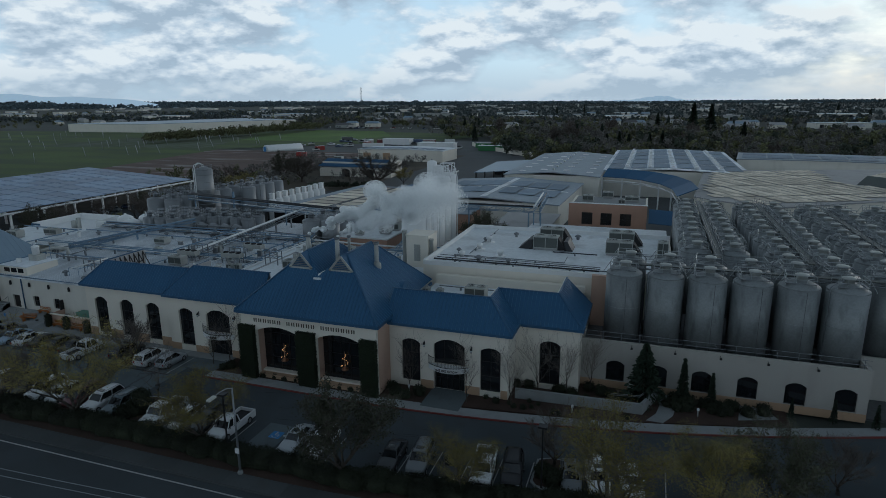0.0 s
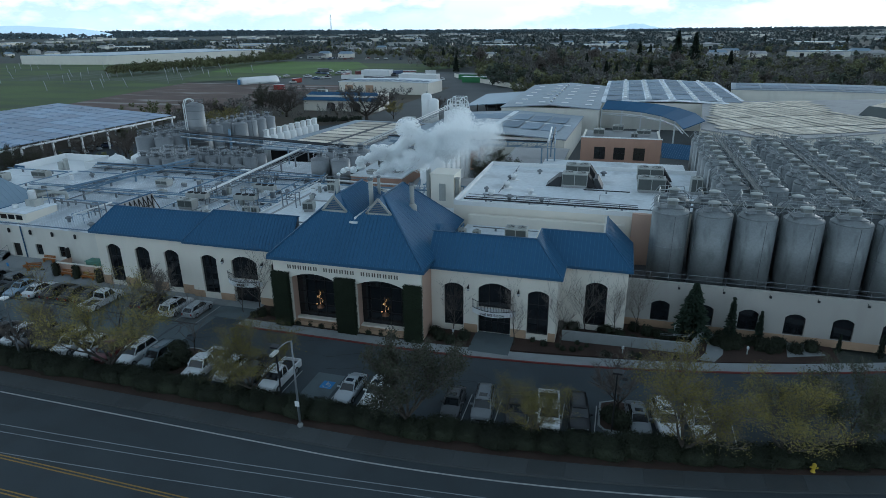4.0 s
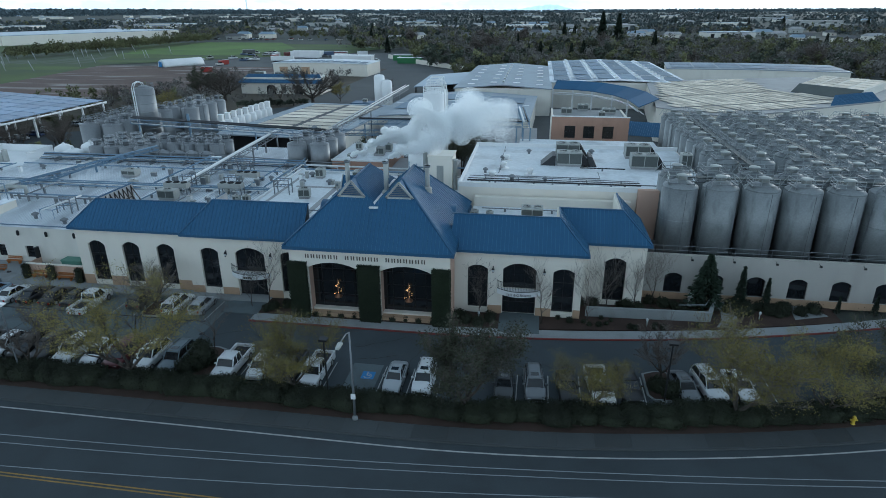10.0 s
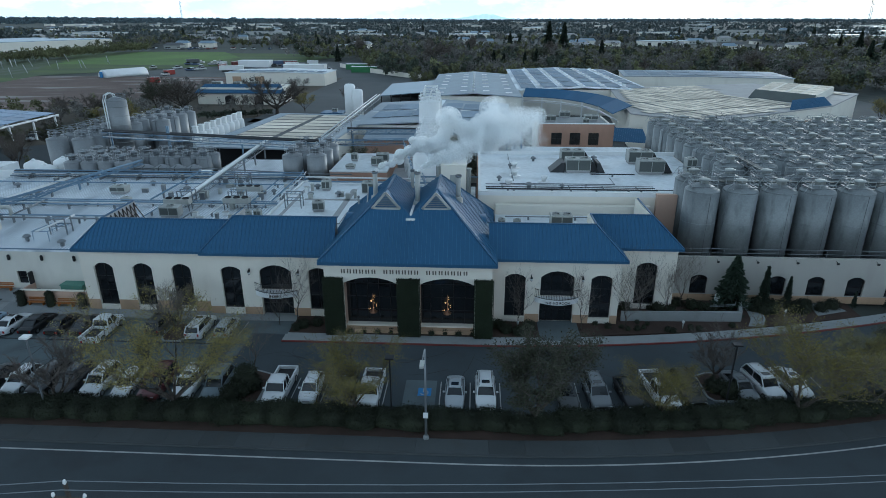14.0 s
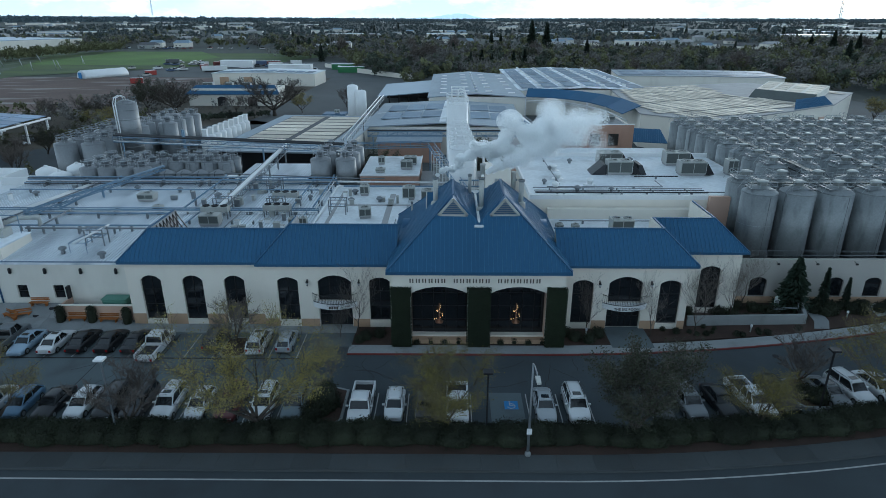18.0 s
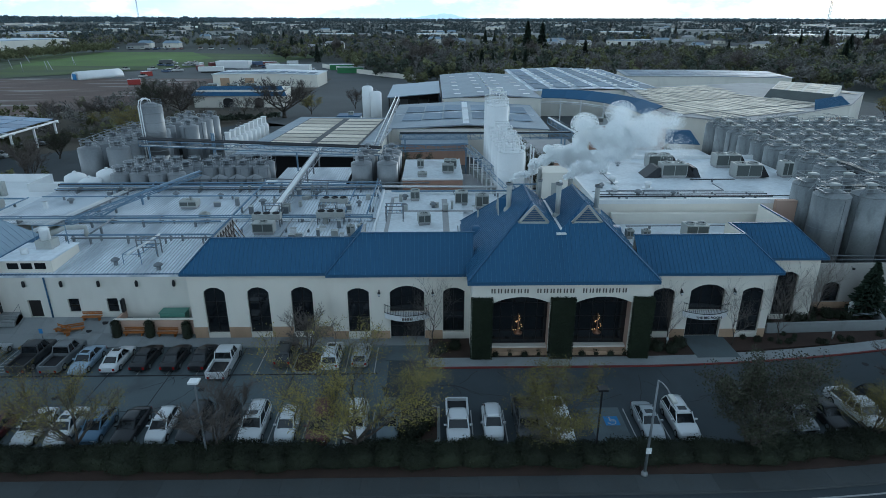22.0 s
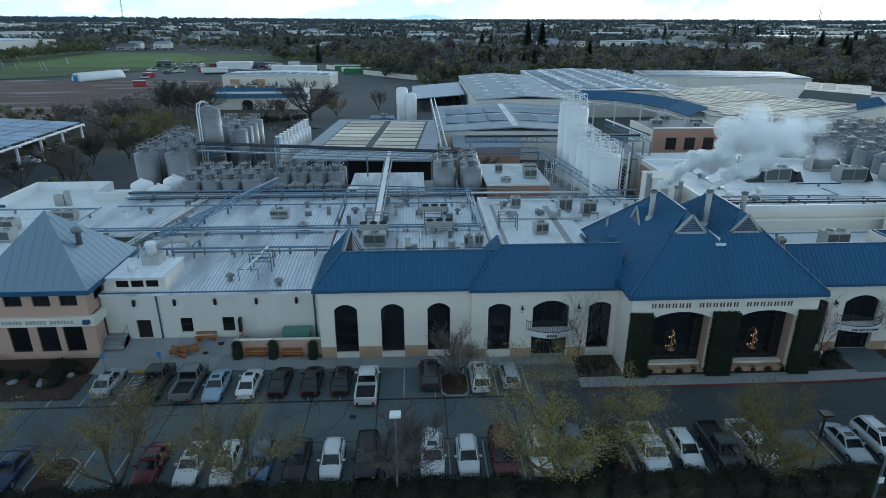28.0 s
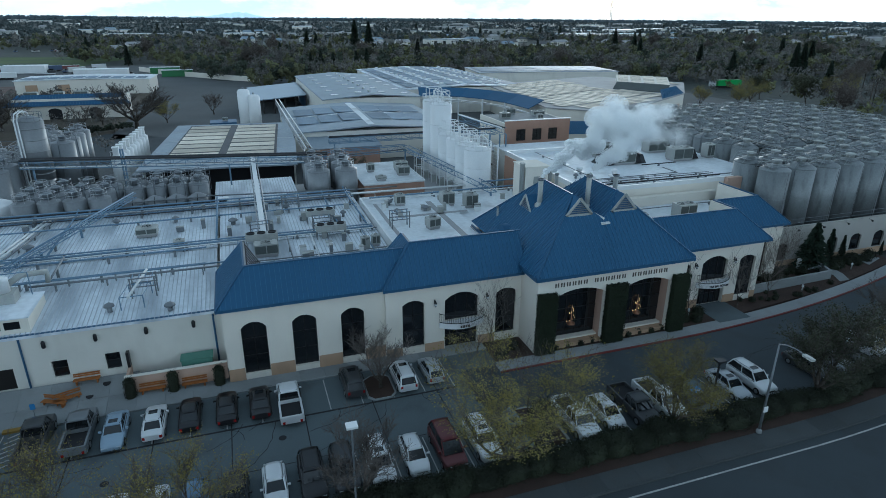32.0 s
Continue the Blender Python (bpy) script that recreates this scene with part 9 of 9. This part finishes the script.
def car(kind, rgb, x, y, a, z=0.0, label=""):
    """A parked vehicle, its nose along its own -y."""
    spec = {"sedan": (4.7, 1.8, 1.45), "hatch": (4.2, 1.76, 1.5), "suv": (4.75, 1.9, 1.75), "van": (5.1, 1.98, 1.8), "pickup": (5.7, 2.0, 1.88)}[kind]
    L, W, H = spec
    body_m = paint(rgb)
    t = thing("pickup_truck" if kind == "pickup" else kind + "_car", (0, 0, 0), label, "car", "parked cars")
    yb = lambda f: -L / 2 + L * f
    belt = 0.62 * H if kind != "pickup" else 0.60 * H
    # lower body: stations along the length: y, half width, z low, z top
    if kind == "sedan":
        st = [(0.0, 0.74, 0.32, 0.52), (0.03, 0.86, 0.24, 0.66), (0.12, 0.96, 0.2, 0.76), (0.30, 1.0, 0.2, 0.88), (0.5, 1.0, 0.2, 0.92), (0.80, 1.0, 0.2, 0.95), (0.93, 0.94, 0.24, 0.93), (1.0, 0.82, 0.36, 0.8)]
        roof = [(0.29, 0.80, 0.89), (0.43, 0.66, H), (0.70, 0.65, H - 0.02), (0.86, 0.76, 0.95)]
    elif kind == "hatch":
        st = [(0.0, 0.74, 0.32, 0.55), (0.03, 0.86, 0.24, 0.7), (0.12, 0.96, 0.2, 0.8), (0.27, 1.0, 0.2, 0.92), (0.5, 1.0, 0.2, 0.95), (0.9, 0.98, 0.22, 0.98), (1.0, 0.86, 0.36, 0.9)]
        roof = [(0.24, 0.80, 0.92), (0.42, 0.68, H), (0.84, 0.66, H - 0.08), (0.98, 0.74, 0.95)]
    elif kind in ("suv", "van"):
        nose = 0.95 if kind == "suv" else 0.9
        st = [(0.0, 0.80, 0.34, 0.7), (0.03, 0.9, 0.26, 0.86), (0.12, 0.98, 0.24, nose), (0.28, 1.0, 0.24, 1.06), (0.5, 1.0, 0.24, 1.08), (0.94, 0.99, 0.26, 1.1), (1.0, 0.9, 0.38, 1.0)]
        roof = [(0.26 if kind == "suv" else 0.2, 0.82, 1.05), (0.40, 0.72, H), (0.90, 0.70, H - 0.04), (0.99, 0.8, 1.08)]
    else:
        st = [(0.0, 0.84, 0.42, 0.85), (0.03, 0.94, 0.32, 1.02), (0.2, 1.0, 0.3, 1.12), (0.55, 1.0, 0.3, 1.14), (0.56, 1.0, 0.3, 0.72), (0.985, 1.0, 0.34, 0.72), (1.0, 0.96, 0.42, 0.7)]
        roof = [(0.22, 0.86, 1.12), (0.31, 0.76, H), (0.52, 0.76, H), (0.555, 0.86, 1.12)]
    g, hw = Geo(), W / 2
    rings = []
    fine = []
    for (fa, wa, la, ta), (fb, wb, lb, tb) in zip(st[:-1], st[1:]):
        m = 1 if kind == "pickup" and fb - fa < 0.02 else 3
        fine += [tuple(p + (q - p) * (k / m) for p, q in zip((fa, wa, la, ta), (fb, wb, lb, tb))) for k in range(m)]
    for f, w, z0, z1 in fine + [st[-1]]:
        w *= hw
        r = min(0.2, (z1 - z0) * 0.38)
        e = r * 0.3
        rings.append([(-w * 0.92, yb(f), z0), (w * 0.92, yb(f), z0), (w * 0.99, yb(f), z0 + e), (w, yb(f), z1 - r), (w * 0.97, yb(f), z1 - e), (w * 0.86, yb(f), z1), (w * 0.4, yb(f), z1 + 0.035), (-w * 0.4, yb(f), z1 + 0.035),
                      (-w * 0.86, yb(f), z1), (-w * 0.97, yb(f), z1 - e), (-w, yb(f), z1 - r), (-w * 0.99, yb(f), z0 + e)])
    g.rings(rings, smooth=kind != "pickup")
    body = part("body", g, body_m, t)
    # glasshouse and roof
    (f0, w0, z0), (f1, w1, z1), (f2, w2, z2), (f3, w3, z3) = roof
    g = Geo()
    P = lambda f, w, z, s: (s * w * hw, yb(f), z)
    A, B, C, D = [(P(f, w, z, -1), P(f, w, z, 1)) for f, w, z in roof]
    glass = part("glasshouse", Geo().poly([A[0], A[1], B[1], B[0]]).poly([D[1], D[0], C[0], C[1]]).poly([A[1], D[1], C[1], B[1]]).poly([D[0], A[0], B[0], C[0]]), CARGLASS, t, "dark glazing")
    rr_ = []
    for k in range(7):
        q = k / 6
        wq = (w1 + (w2 - w1) * q) * hw * (1.03 - 0.10 * (2 * q - 1) ** 4)
        zq = z1 + (z2 - z1) * q - 0.05
        yq = yb(f1) - 0.16 + (yb(f2) - yb(f1) + 0.3) * q
        dip = 0.05 * (2 * q - 1) ** 4
        rr_.append([(wq * math.cos(math.pi * i / 8), yq, zq - dip + 0.11 * math.sin(math.pi * i / 8) ** 0.7) for i in range(9)])
    rg_ = Geo().rings(rr_)
    part("roof", rg_, body_m, t)
    if kind in ("suv", "sedan") and rgb != BLK:
        part("sunroof", Geo().box(-hw * 0.38, yb(0.5) - 0.28, z1 + 0.05, hw * 0.38, yb(0.5) + 0.22, z1 + 0.075), CARGLASS, t)
    for s in (-1, 1):
        part("side_glass_trim", Geo().tube((s * w0 * hw * 1.12, yb(f0) + 0.1, z0 + 0.0), (s * w3 * hw * 1.12, yb(f3) - 0.1, z3), 0.03, 4), BLACKM, t)
    g = Geo()
    for s in (0, 1):
        beam(g, A[s], B[s], 0.08, 0.06)
        beam(g, D[s], C[s], 0.12, 0.08)
        m0 = [A[s][k] * 0.5 + D[s][k] * 0.5 for k in range(3)]
        m1 = [B[s][k] * 0.5 + C[s][k] * 0.5 for k in range(3)]
        beam(g, m0, m1, 0.07, 0.04)
    parts("pillar", g, body_m, t)
    if kind == "pickup":
        bed = Geo()
        for s in (-1, 1):
            bed.box(min(s * hw * 0.84, s * hw), yb(0.56), 0.7, max(s * hw * 0.84, s * hw), yb(0.985), 1.12)
        bed.box(-hw * 0.96, yb(0.975), 0.7, hw * 0.96, yb(1.0), 1.12)
        parts("bed_side", bed, body_m, t)
        parts("bed_floor", Geo().box(-hw * 0.84, yb(0.565), 0.70, hw * 0.84, yb(0.975), 0.79), DARK, t)
    if kind in ("suv",):
        rr = Geo()
        for s in (-1, 1):
            rr.tube((s * w1 * hw * 0.85, yb(0.45), H + 0.08), (s * w1 * hw * 0.85, yb(0.88), H + 0.06), 0.025, 4)
        parts("roof_rail", rr, BLACKM, t)
    parts("bumper", Geo().box(-hw * 0.8, yb(0.0) - 0.04, 0.3, hw * 0.8, yb(0.02), 0.5), BLACKM if kind == "pickup" else body_m, t)
    parts("grille", Geo().box(-hw * 0.4, yb(0.0) - 0.012, st[0][3] - 0.16, hw * 0.4, yb(0.0) + 0.05, st[0][3] - 0.02), BLACKM, t)
    for s in (-1, 1):
        parts("headlight", Geo().box(s * hw * 0.62 - 0.16, yb(0.004) - 0.01, st[0][3] - 0.12, s * hw * 0.62 + 0.16, yb(0.03), st[0][3] + 0.04), LAMPW, t)
        parts("tail_light", Geo().box(s * hw * 0.72 - 0.1, yb(0.985), st[-1][3] - 0.3, s * hw * 0.72 + 0.1, yb(1.0) + 0.012, st[-1][3] - 0.04), LAMPR, t)
        parts("mirror", Geo().box(s * hw * 0.98 - 0.02, yb(f0) + 0.35, belt, s * hw * 0.98 + s * 0.2 + 0.02 if s > 0 else s * hw * 0.98 + 0.0, yb(f0) + 0.47, belt + 0.14) if s > 0
             else Geo().box(-hw * 0.98 - 0.22, yb(f0) + 0.35, belt, -hw * 0.98 + 0.02, yb(f0) + 0.47, belt + 0.14), body_m, t)
        for f in (0.18, 0.80):
            r, wx = (0.34, 0.22) if kind != "pickup" else (0.4, 0.26)
            cx = s * (hw - wx / 2 + 0.02)
            ring = lambda rad, xo: [(cx + xo, yb(f) + rad * math.cos(6.2832 * k / 16), r + rad * math.sin(6.2832 * k / 16)) for k in range(16)]
            wh = part("wheel", Geo().rings([ring(r * 0.9, -wx / 2), ring(r, -wx / 2 + 0.04), ring(r, wx / 2 - 0.04), ring(r * 0.9, wx / 2)]), TYRE, t)
            part("rim", Geo().rings([ring(r * 0.62, s * wx / 2 - 0.01), ring(r * 0.58, s * wx / 2 + 0.012)]), RIM, wh)
    t.matrix_world = pose(x, y, z, 0, 0, a)
    return t


# nose to the building unless turned
for kind, rgb, x, y, turn, lab in (
        ("sedan", SIL, -49.0, 0.9, 180, "silver sedan in an accessible bay"), ("pickup", DGR, -44.5, 0.6, 180, "dark brown pickup with an open bed"), ("pickup", GRY, -41.3, 0.5, 180, "dark grey crew-cab pickup"),
        ("sedan", (0.28, 0.36, 0.45), -38.6, 0.4, 0, "pale blue-silver sedan nosed outwards"), ("sedan", WHT, -35.6, 0.6, 180, "white coupe nosed to the pavement"), ("sedan", BLK, -32.8, 0.8, 180, "black sedan nosed to the pavement"),
        ("sedan", BLK, -29.8, 0.8, 180, "black glossy sedan in a stall"), ("sedan", (0.02, 0.02, 0.022), -27.0, 0.8, 180, "black coupe beside a white pickup"), ("pickup", WHT, -24.5, -0.3, 180, "white pickup with a loaded bed"),
        ("suv", DGR, -18.6, 1.3, 180, "dark grey wagon beside the island"), ("suv", WHT, -13.8, 0.7, 180, "white sport utility car with roof rails"), ("hatch", SIL, -10.9, 0.9, 180, "silver hatchback beside a white car")):
    car(kind, rgb, x, y - (0.7 if x > -40 else 0.2), turn, 0.0, lab)
for kind, rgb, x, turn, lab in (
        ("sedan", NAVY, -50.9, 0, "navy sedan in the row by the hedge"), ("sedan", MAR, -40.4, 0, "dark red sedan under a bare tree"), ("sedan", WHT, -37.3, 0, "white sedan nosed to the hedge"), ("sedan", WHT, -34.6, 0, "white saloon under a leafy tree"),
        ("hatch", BLU, -32.0, 0, "blue-grey hatchback under a leafy tree"), ("sedan", BLK, -29.2, 0, "black sedan in the shade of a tree"), ("hatch", WHT, -26.5, 0, "white hatchback nosed to the hedge"), ("suv", BLK, -23.8, 0, "black sport utility car nosed to the hedge"),
        ("suv", (0.03, 0.03, 0.033), -21.4, 0, "dark wagon beside a bare tree"), ("suv", WHT, -18.7, 0, "white sport utility car under a bare tree"), ("hatch", WHT, -15.9, 0, "white hatchback beside a maroon van"), ("van", MAR, -13.1, 0, "maroon van nosed to the hedge"),
        ("suv", WHT, -10.1, 0, "white off-roader with roof bars"), ("suv", (0.12, 0.15, 0.17), -7.3, 0, "grey-green wagon with a roof rack"), ("pickup", WHT, -1.4, 0, "white pickup with a dark bed"), ("hatch", WHT, 1.6, 0, "white wagon beside a pickup"),
        ("pickup", DGR, 4.5, 0, "dark grey pickup with an open bed"), ("pickup", WHT, 7.2, 0, "white pickup under a leafy tree"), ("sedan", SIL, 15.0, 0, "silver sedan beside the accessible bay"), ("suv", WHT, 17.8, 0, "white sport utility car with a sunroof"),
        ("sedan", DGR, 25.2, 0, "dark sedan behind a dark tree"), ("suv", GRY, 28.0, 0, "grey sport utility car nosed to the hedge"), ("sedan", BLK, 31.0, 0, "black sedan under a leafy tree"), ("pickup", WHT, 33.9, 0, "white pickup nosed to the hedge"),
        ("suv", BLK, 36.5, 0, "black sport utility car nosed to the hedge"), ("sedan", GRY, 41.6, 0, "grey sedan under leafy branches"), ("suv", WHT, 43.9, 0, "white wagon under leafy branches"), ("sedan", WHT, 46.7, 0, "white sedan at the row's end")):
    y = -11.0 + bow(x)
    car(kind, rgb, x, y, turn + math.degrees(math.atan(0.0064 * max(0, x - 15))), 0.0, lab)
# a few cars on the back road and under the carport
for kind, rgb, x, y, a in (("suv", WHT, -73, 55, 80), ("suv", (0.03, 0.04, 0.06), -100, 62, 30), ("sedan", (0.02, 0.05, 0.15), -85, 50, 60), ("sedan", MAR, -74, 84, 75), ("pickup", WHT, -93, 128, 80)):
    car(kind, rgb, x, y, a, 0.0, "parked car by the back road")
for k in range(14):
    car(("sedan", "suv", "hatch")[k % 3], (WHT, BLK, SIL, GRY, NAVY)[k % 5], -111.5, 44 + 5.2 * k, 90, 0.0, "parked car under the solar carport")

# ---- lamps, signs, poles, steam ----
sl = thing("street_lamp", (12.8, -17.0, 0), "tall galvanised street lamp with an arm over the street", "street lamp")
part("pole", Geo().tube((12.8, -17.0, 0), (12.8, -17.0, 8.6), 0.12, 10, r2=0.07), GALV, sl)
part("arm", Geo().path([(12.8, -17.0, 8.55), (12.8, -17.7, 8.85), (12.8, -18.6, 8.95), (12.8, -19.3, 8.9)], 0.05, 8), GALV, sl)
parts("lamp_head", Geo().hexa([(12.62, -19.2), (12.98, -19.2), (12.95, -20.1), (12.65, -20.1)], 8.78, 8.95), UNIT, sl)
parts("lens", Geo().box(12.68, -20.0, 8.74, 12.92, -19.3, 8.78), LAMPW, sl)
parts("control_box", Geo().box(12.6, -17.2, 2.2, 13.0, -17.12, 2.7), WHITEPAINT, sl)
part("base", Geo().lathe(12.8, -17.0, [(0.25, 0), (0.25, 0.25), (0.13, 0.4)], 10), CONCRETE, sl)
for x, y, h in ((-21.3, -15.2, 7.6), (9.6, -14.6, 6.2), (39.4, -13.2, 6.4), (-49.5, -14.6, 6.4)):
    y += bow(x) if x > 20 else 0
    t = thing("car_park_lamp", (x, y, 0), "dark car park lamp post with a flat square head", "lamp post", "car park lamps")
    parts("pole", Geo().box(x - 0.06, y - 0.06, 0, x + 0.06, y + 0.06, h), BLACKM if x != -21.3 else GALV, t)
    parts("head", Geo().box(x - 0.38, y - 0.33, h, x + 0.38, y + 0.33, h + 0.16), WHITEPAINT if x < -20 else BLACKM, t)
    part("base", Geo().lathe(x, y, [(0.28, 0), (0.28, 0.6), (0.12, 0.62)], 10), CONCRETE, t)
hy = thing("fire_hydrant", (54.8, -11.5, 0), "yellow fire hydrant at the kerb", "hydrant")
part("barrel", Geo().lathe(54.8, -11.5, [(0.2, 0), (0.2, 0.06), (0.13, 0.1), (0.13, 0.6), (0.17, 0.62), (0.15, 0.75), (0.05, 0.86)], 12), YELLOW, hy)
part("outlet", Geo().tube((54.5, -11.5, 0.45), (55.1, -11.5, 0.45), 0.07, 8), YELLOW, hy)
for x, y in ((-50.6, 3.3), (-45.2, 3.4)):
    z = gz(x, y)
    t = thing("parking_sign", (x, y, z), "small blue accessible parking sign on a post", "sign", "parking signs")
    part("post", Geo().tube((x, y, z), (x, y, z + 2.1), 0.03, 6), GALV, t)
    parts("plate", Geo().box(x - 0.2, y - 0.05, z + 1.55, x + 0.2, y - 0.03, z + 2.1), PAINTB, t)
for x, y in ((21.6, 2.4), (40.2, 3.4), (53.0, 6.8)):
    t = thing("path_lamp", (x, y, 0), "short pale bollard lamp in the bed", "lamp", "bollard lamps")
    part("post", Geo().lathe(x, y, [(0.07, 0), (0.07, 0.7)], 8), UNIT, t)
    part("cap", Geo().lathe(x, y, [(0.14, 0.7), (0.14, 0.95), (0.02, 1.05)], 10), LAMPW, t)
st = thing("white_statue", (46.0, 9.3, 0), "small white garden ornament by the podium", "ornament")
part("stone", Geo().lathe(46.0, 9.3, [(0.3, 0), (0.22, 0.6), (0.35, 1.0), (0.3, 1.5), (0.1, 1.7)], 10), WHITEPAINT, st)
for x, y in ((-41.5, 5.6), (-40.2, 6.7)):
    solo("manhole_cover", Geo().lathe(x, y, [(0.32, 0), (0.32, gz(x, y) + 0.165)], 14), DARK, "round dark cover in the pavement", "manhole cover")
# railing and ramp beside the pavilion
rp = thing("entry_stair", (-49.8, 7.0, 0), "small concrete stair with rails beside the pavilion", "stair")
for k in range(4):
    parts("step", Geo().box(-51.8, 5.9 + 0.3 * k, 1.0, -49.8, 7.5, 1.5 + 0.17 * k), CONCRETE, rp)
part("rail", Geo().path([(-49.8, 5.9, 1.5), (-49.8, 5.9, 2.4), (-49.8, 7.4, 3.0), (-49.8, 7.4, 2.0)], 0.03, 5), GALV, rp)
part("rail", Geo().path([(-51.7, 5.9, 1.5), (-51.7, 5.9, 2.4), (-51.7, 7.4, 3.0)], 0.03, 5), GALV, rp)
# utility pole with wires
up = thing("utility_pole", (-3.7, -35.3, 0), "weathered wooden utility pole with insulators", "utility pole")
part("pole", Geo().tube((-3.7, -35.3, 0), (-3.7, -35.3, 11.2), 0.17, 9, r2=0.11), BARK, up)
parts("crossarm", Geo().box(-4.6, -35.36, 10.2, -2.8, -35.24, 10.34), BARK, up)
for dx, z in ((0, 11.25), (-0.8, 10.4), (0.85, 10.4), (0.5, 9.7)):
    part("insulator", Geo().lathe(-3.7 + dx, -35.3, [(0.06, z - 0.05), (0.1, z + 0.05), (0.06, z + 0.2)], 8), WHITEPAINT, up)
for dy, z in ((0.0, 11.4), (-0.35, 11.15), (-1.1, 10.2)):
    for xe, ye, ze in ((75, -27.5, 11.5), (-80, -40, 11.5)):
        pts = []
        for k in range(15):
            f = k / 14
            pts.append((-3.7 + (xe + 3.7) * f, -35.3 + dy + (ye + 35.3) * f, z + (ze - z) * f - 4.0 * 1.5 * f * (1 - f)))
        t = thing("power_line", pts[0], "thin pale overhead power line", "wire", "power lines")
        part("wire", Geo().path(pts, 0.03, 4), GALV, t)
for x, y in ((215, 128), (250, 160), (186, 108)):
    t = thing("utility_pole", (x, y, 0), "grey timber utility pole beyond the tanks", "utility pole", "far poles")
    part("pole", Geo().tube((x, y, 0), (x, y, 12), 0.2, 7), BARK, t)
    parts("crossarm", Geo().box(x - 1.4, y - 0.1, 11, x + 1.4, y + 0.1, 11.2), BARK, t)
gt = thing("green_lorry", (208, 200, 0), "bright green box lorry on the far street", "lorry")
parts("box", Geo().obox(210, 200, 1.0, 12, 2.5, 2.8, -15), paint((0.06, 0.45, 0.10)), gt)
parts("cab", Geo().obox(202, 202.2, 0.8, 2.6, 2.4, 2.4, -15), paint(WHT), gt)
parts("undercarriage", Geo().obox(209, 200.2, 0.0, 11, 2.2, 1.0, -15), TYRE, gt)
# steam from the flues: a cloud of fine droplets
STEAM = bpy.data.materials.new("steam")
STEAM.use_nodes = True
n, l = STEAM.node_tree.nodes, STEAM.node_tree.links
n.clear()
so, sm, sd, stl = n.new("ShaderNodeOutputMaterial"), n.new("ShaderNodeMixShader"), n.new("ShaderNodeBsdfDiffuse"), n.new("ShaderNodeBsdfTranslucent")
sd.inputs[0].default_value = stl.inputs[0].default_value = (0.97, 0.98, 0.98, 1)
sm.inputs[0].default_value = 0.5
l.new(sd.outputs[0], sm.inputs[1])
l.new(stl.outputs[0], sm.inputs[2])
l.new(sm.outputs[0], so.inputs[0])
rs = np.random.RandomState(3)
cards = []
for x0, y0, z0, drift, rise, n, r1 in ((4.9, 9.6, 16.2, (17, 6.0), 5.8, 220000, 4.2), (10.0, 8.0, 16.6, (12, 5.0), 4.6, 70000, 3.4)):
    K = 40
    f = (np.arange(K) + rs.rand(K)) / K
    pc = np.stack((x0 + drift[0] * f, y0 + drift[1] * f, z0 + rise * f ** 0.75), 1) + rs.normal(0, 1, (K, 3)) * (0.42 * r1 * f)[:, None]
    pr = (0.2 if z0 < 18 else 0.9) + r1 * f ** 0.8 * rs.uniform(0.3, 0.8, K)
    wt = pr ** 1.5 * (1.12 - f)
    k = rs.choice(K, n, p=wt / wt.sum())
    d = rs.normal(0, 1, (n, 3))
    d *= np.minimum(1, 1.9 / np.linalg.norm(d, axis=1))[:, None]
    p = pc[k] + d * (pr[k] * 0.40)[:, None] * np.array((1, 1, 0.85))
    u = rs.normal(0, 1, (n, 3))
    sz = 0.012 + 0.042 * np.exp(-(d ** 2).sum(1) / 4.0)
    u *= (sz / np.linalg.norm(u, axis=1))[:, None]
    w = np.cross(u, rs.normal(0, 1, (n, 3)))
    w *= (sz / np.linalg.norm(w, axis=1))[:, None]
    cards.append(np.stack((p - u, p + w, p + u, p - w), 1).reshape(-1, 3))
tagged(new("steam_plume", card_mesh("steam", np.concatenate(cards), STEAM)), "white steam drifting from the roof flues", "steam", kind="stuff")
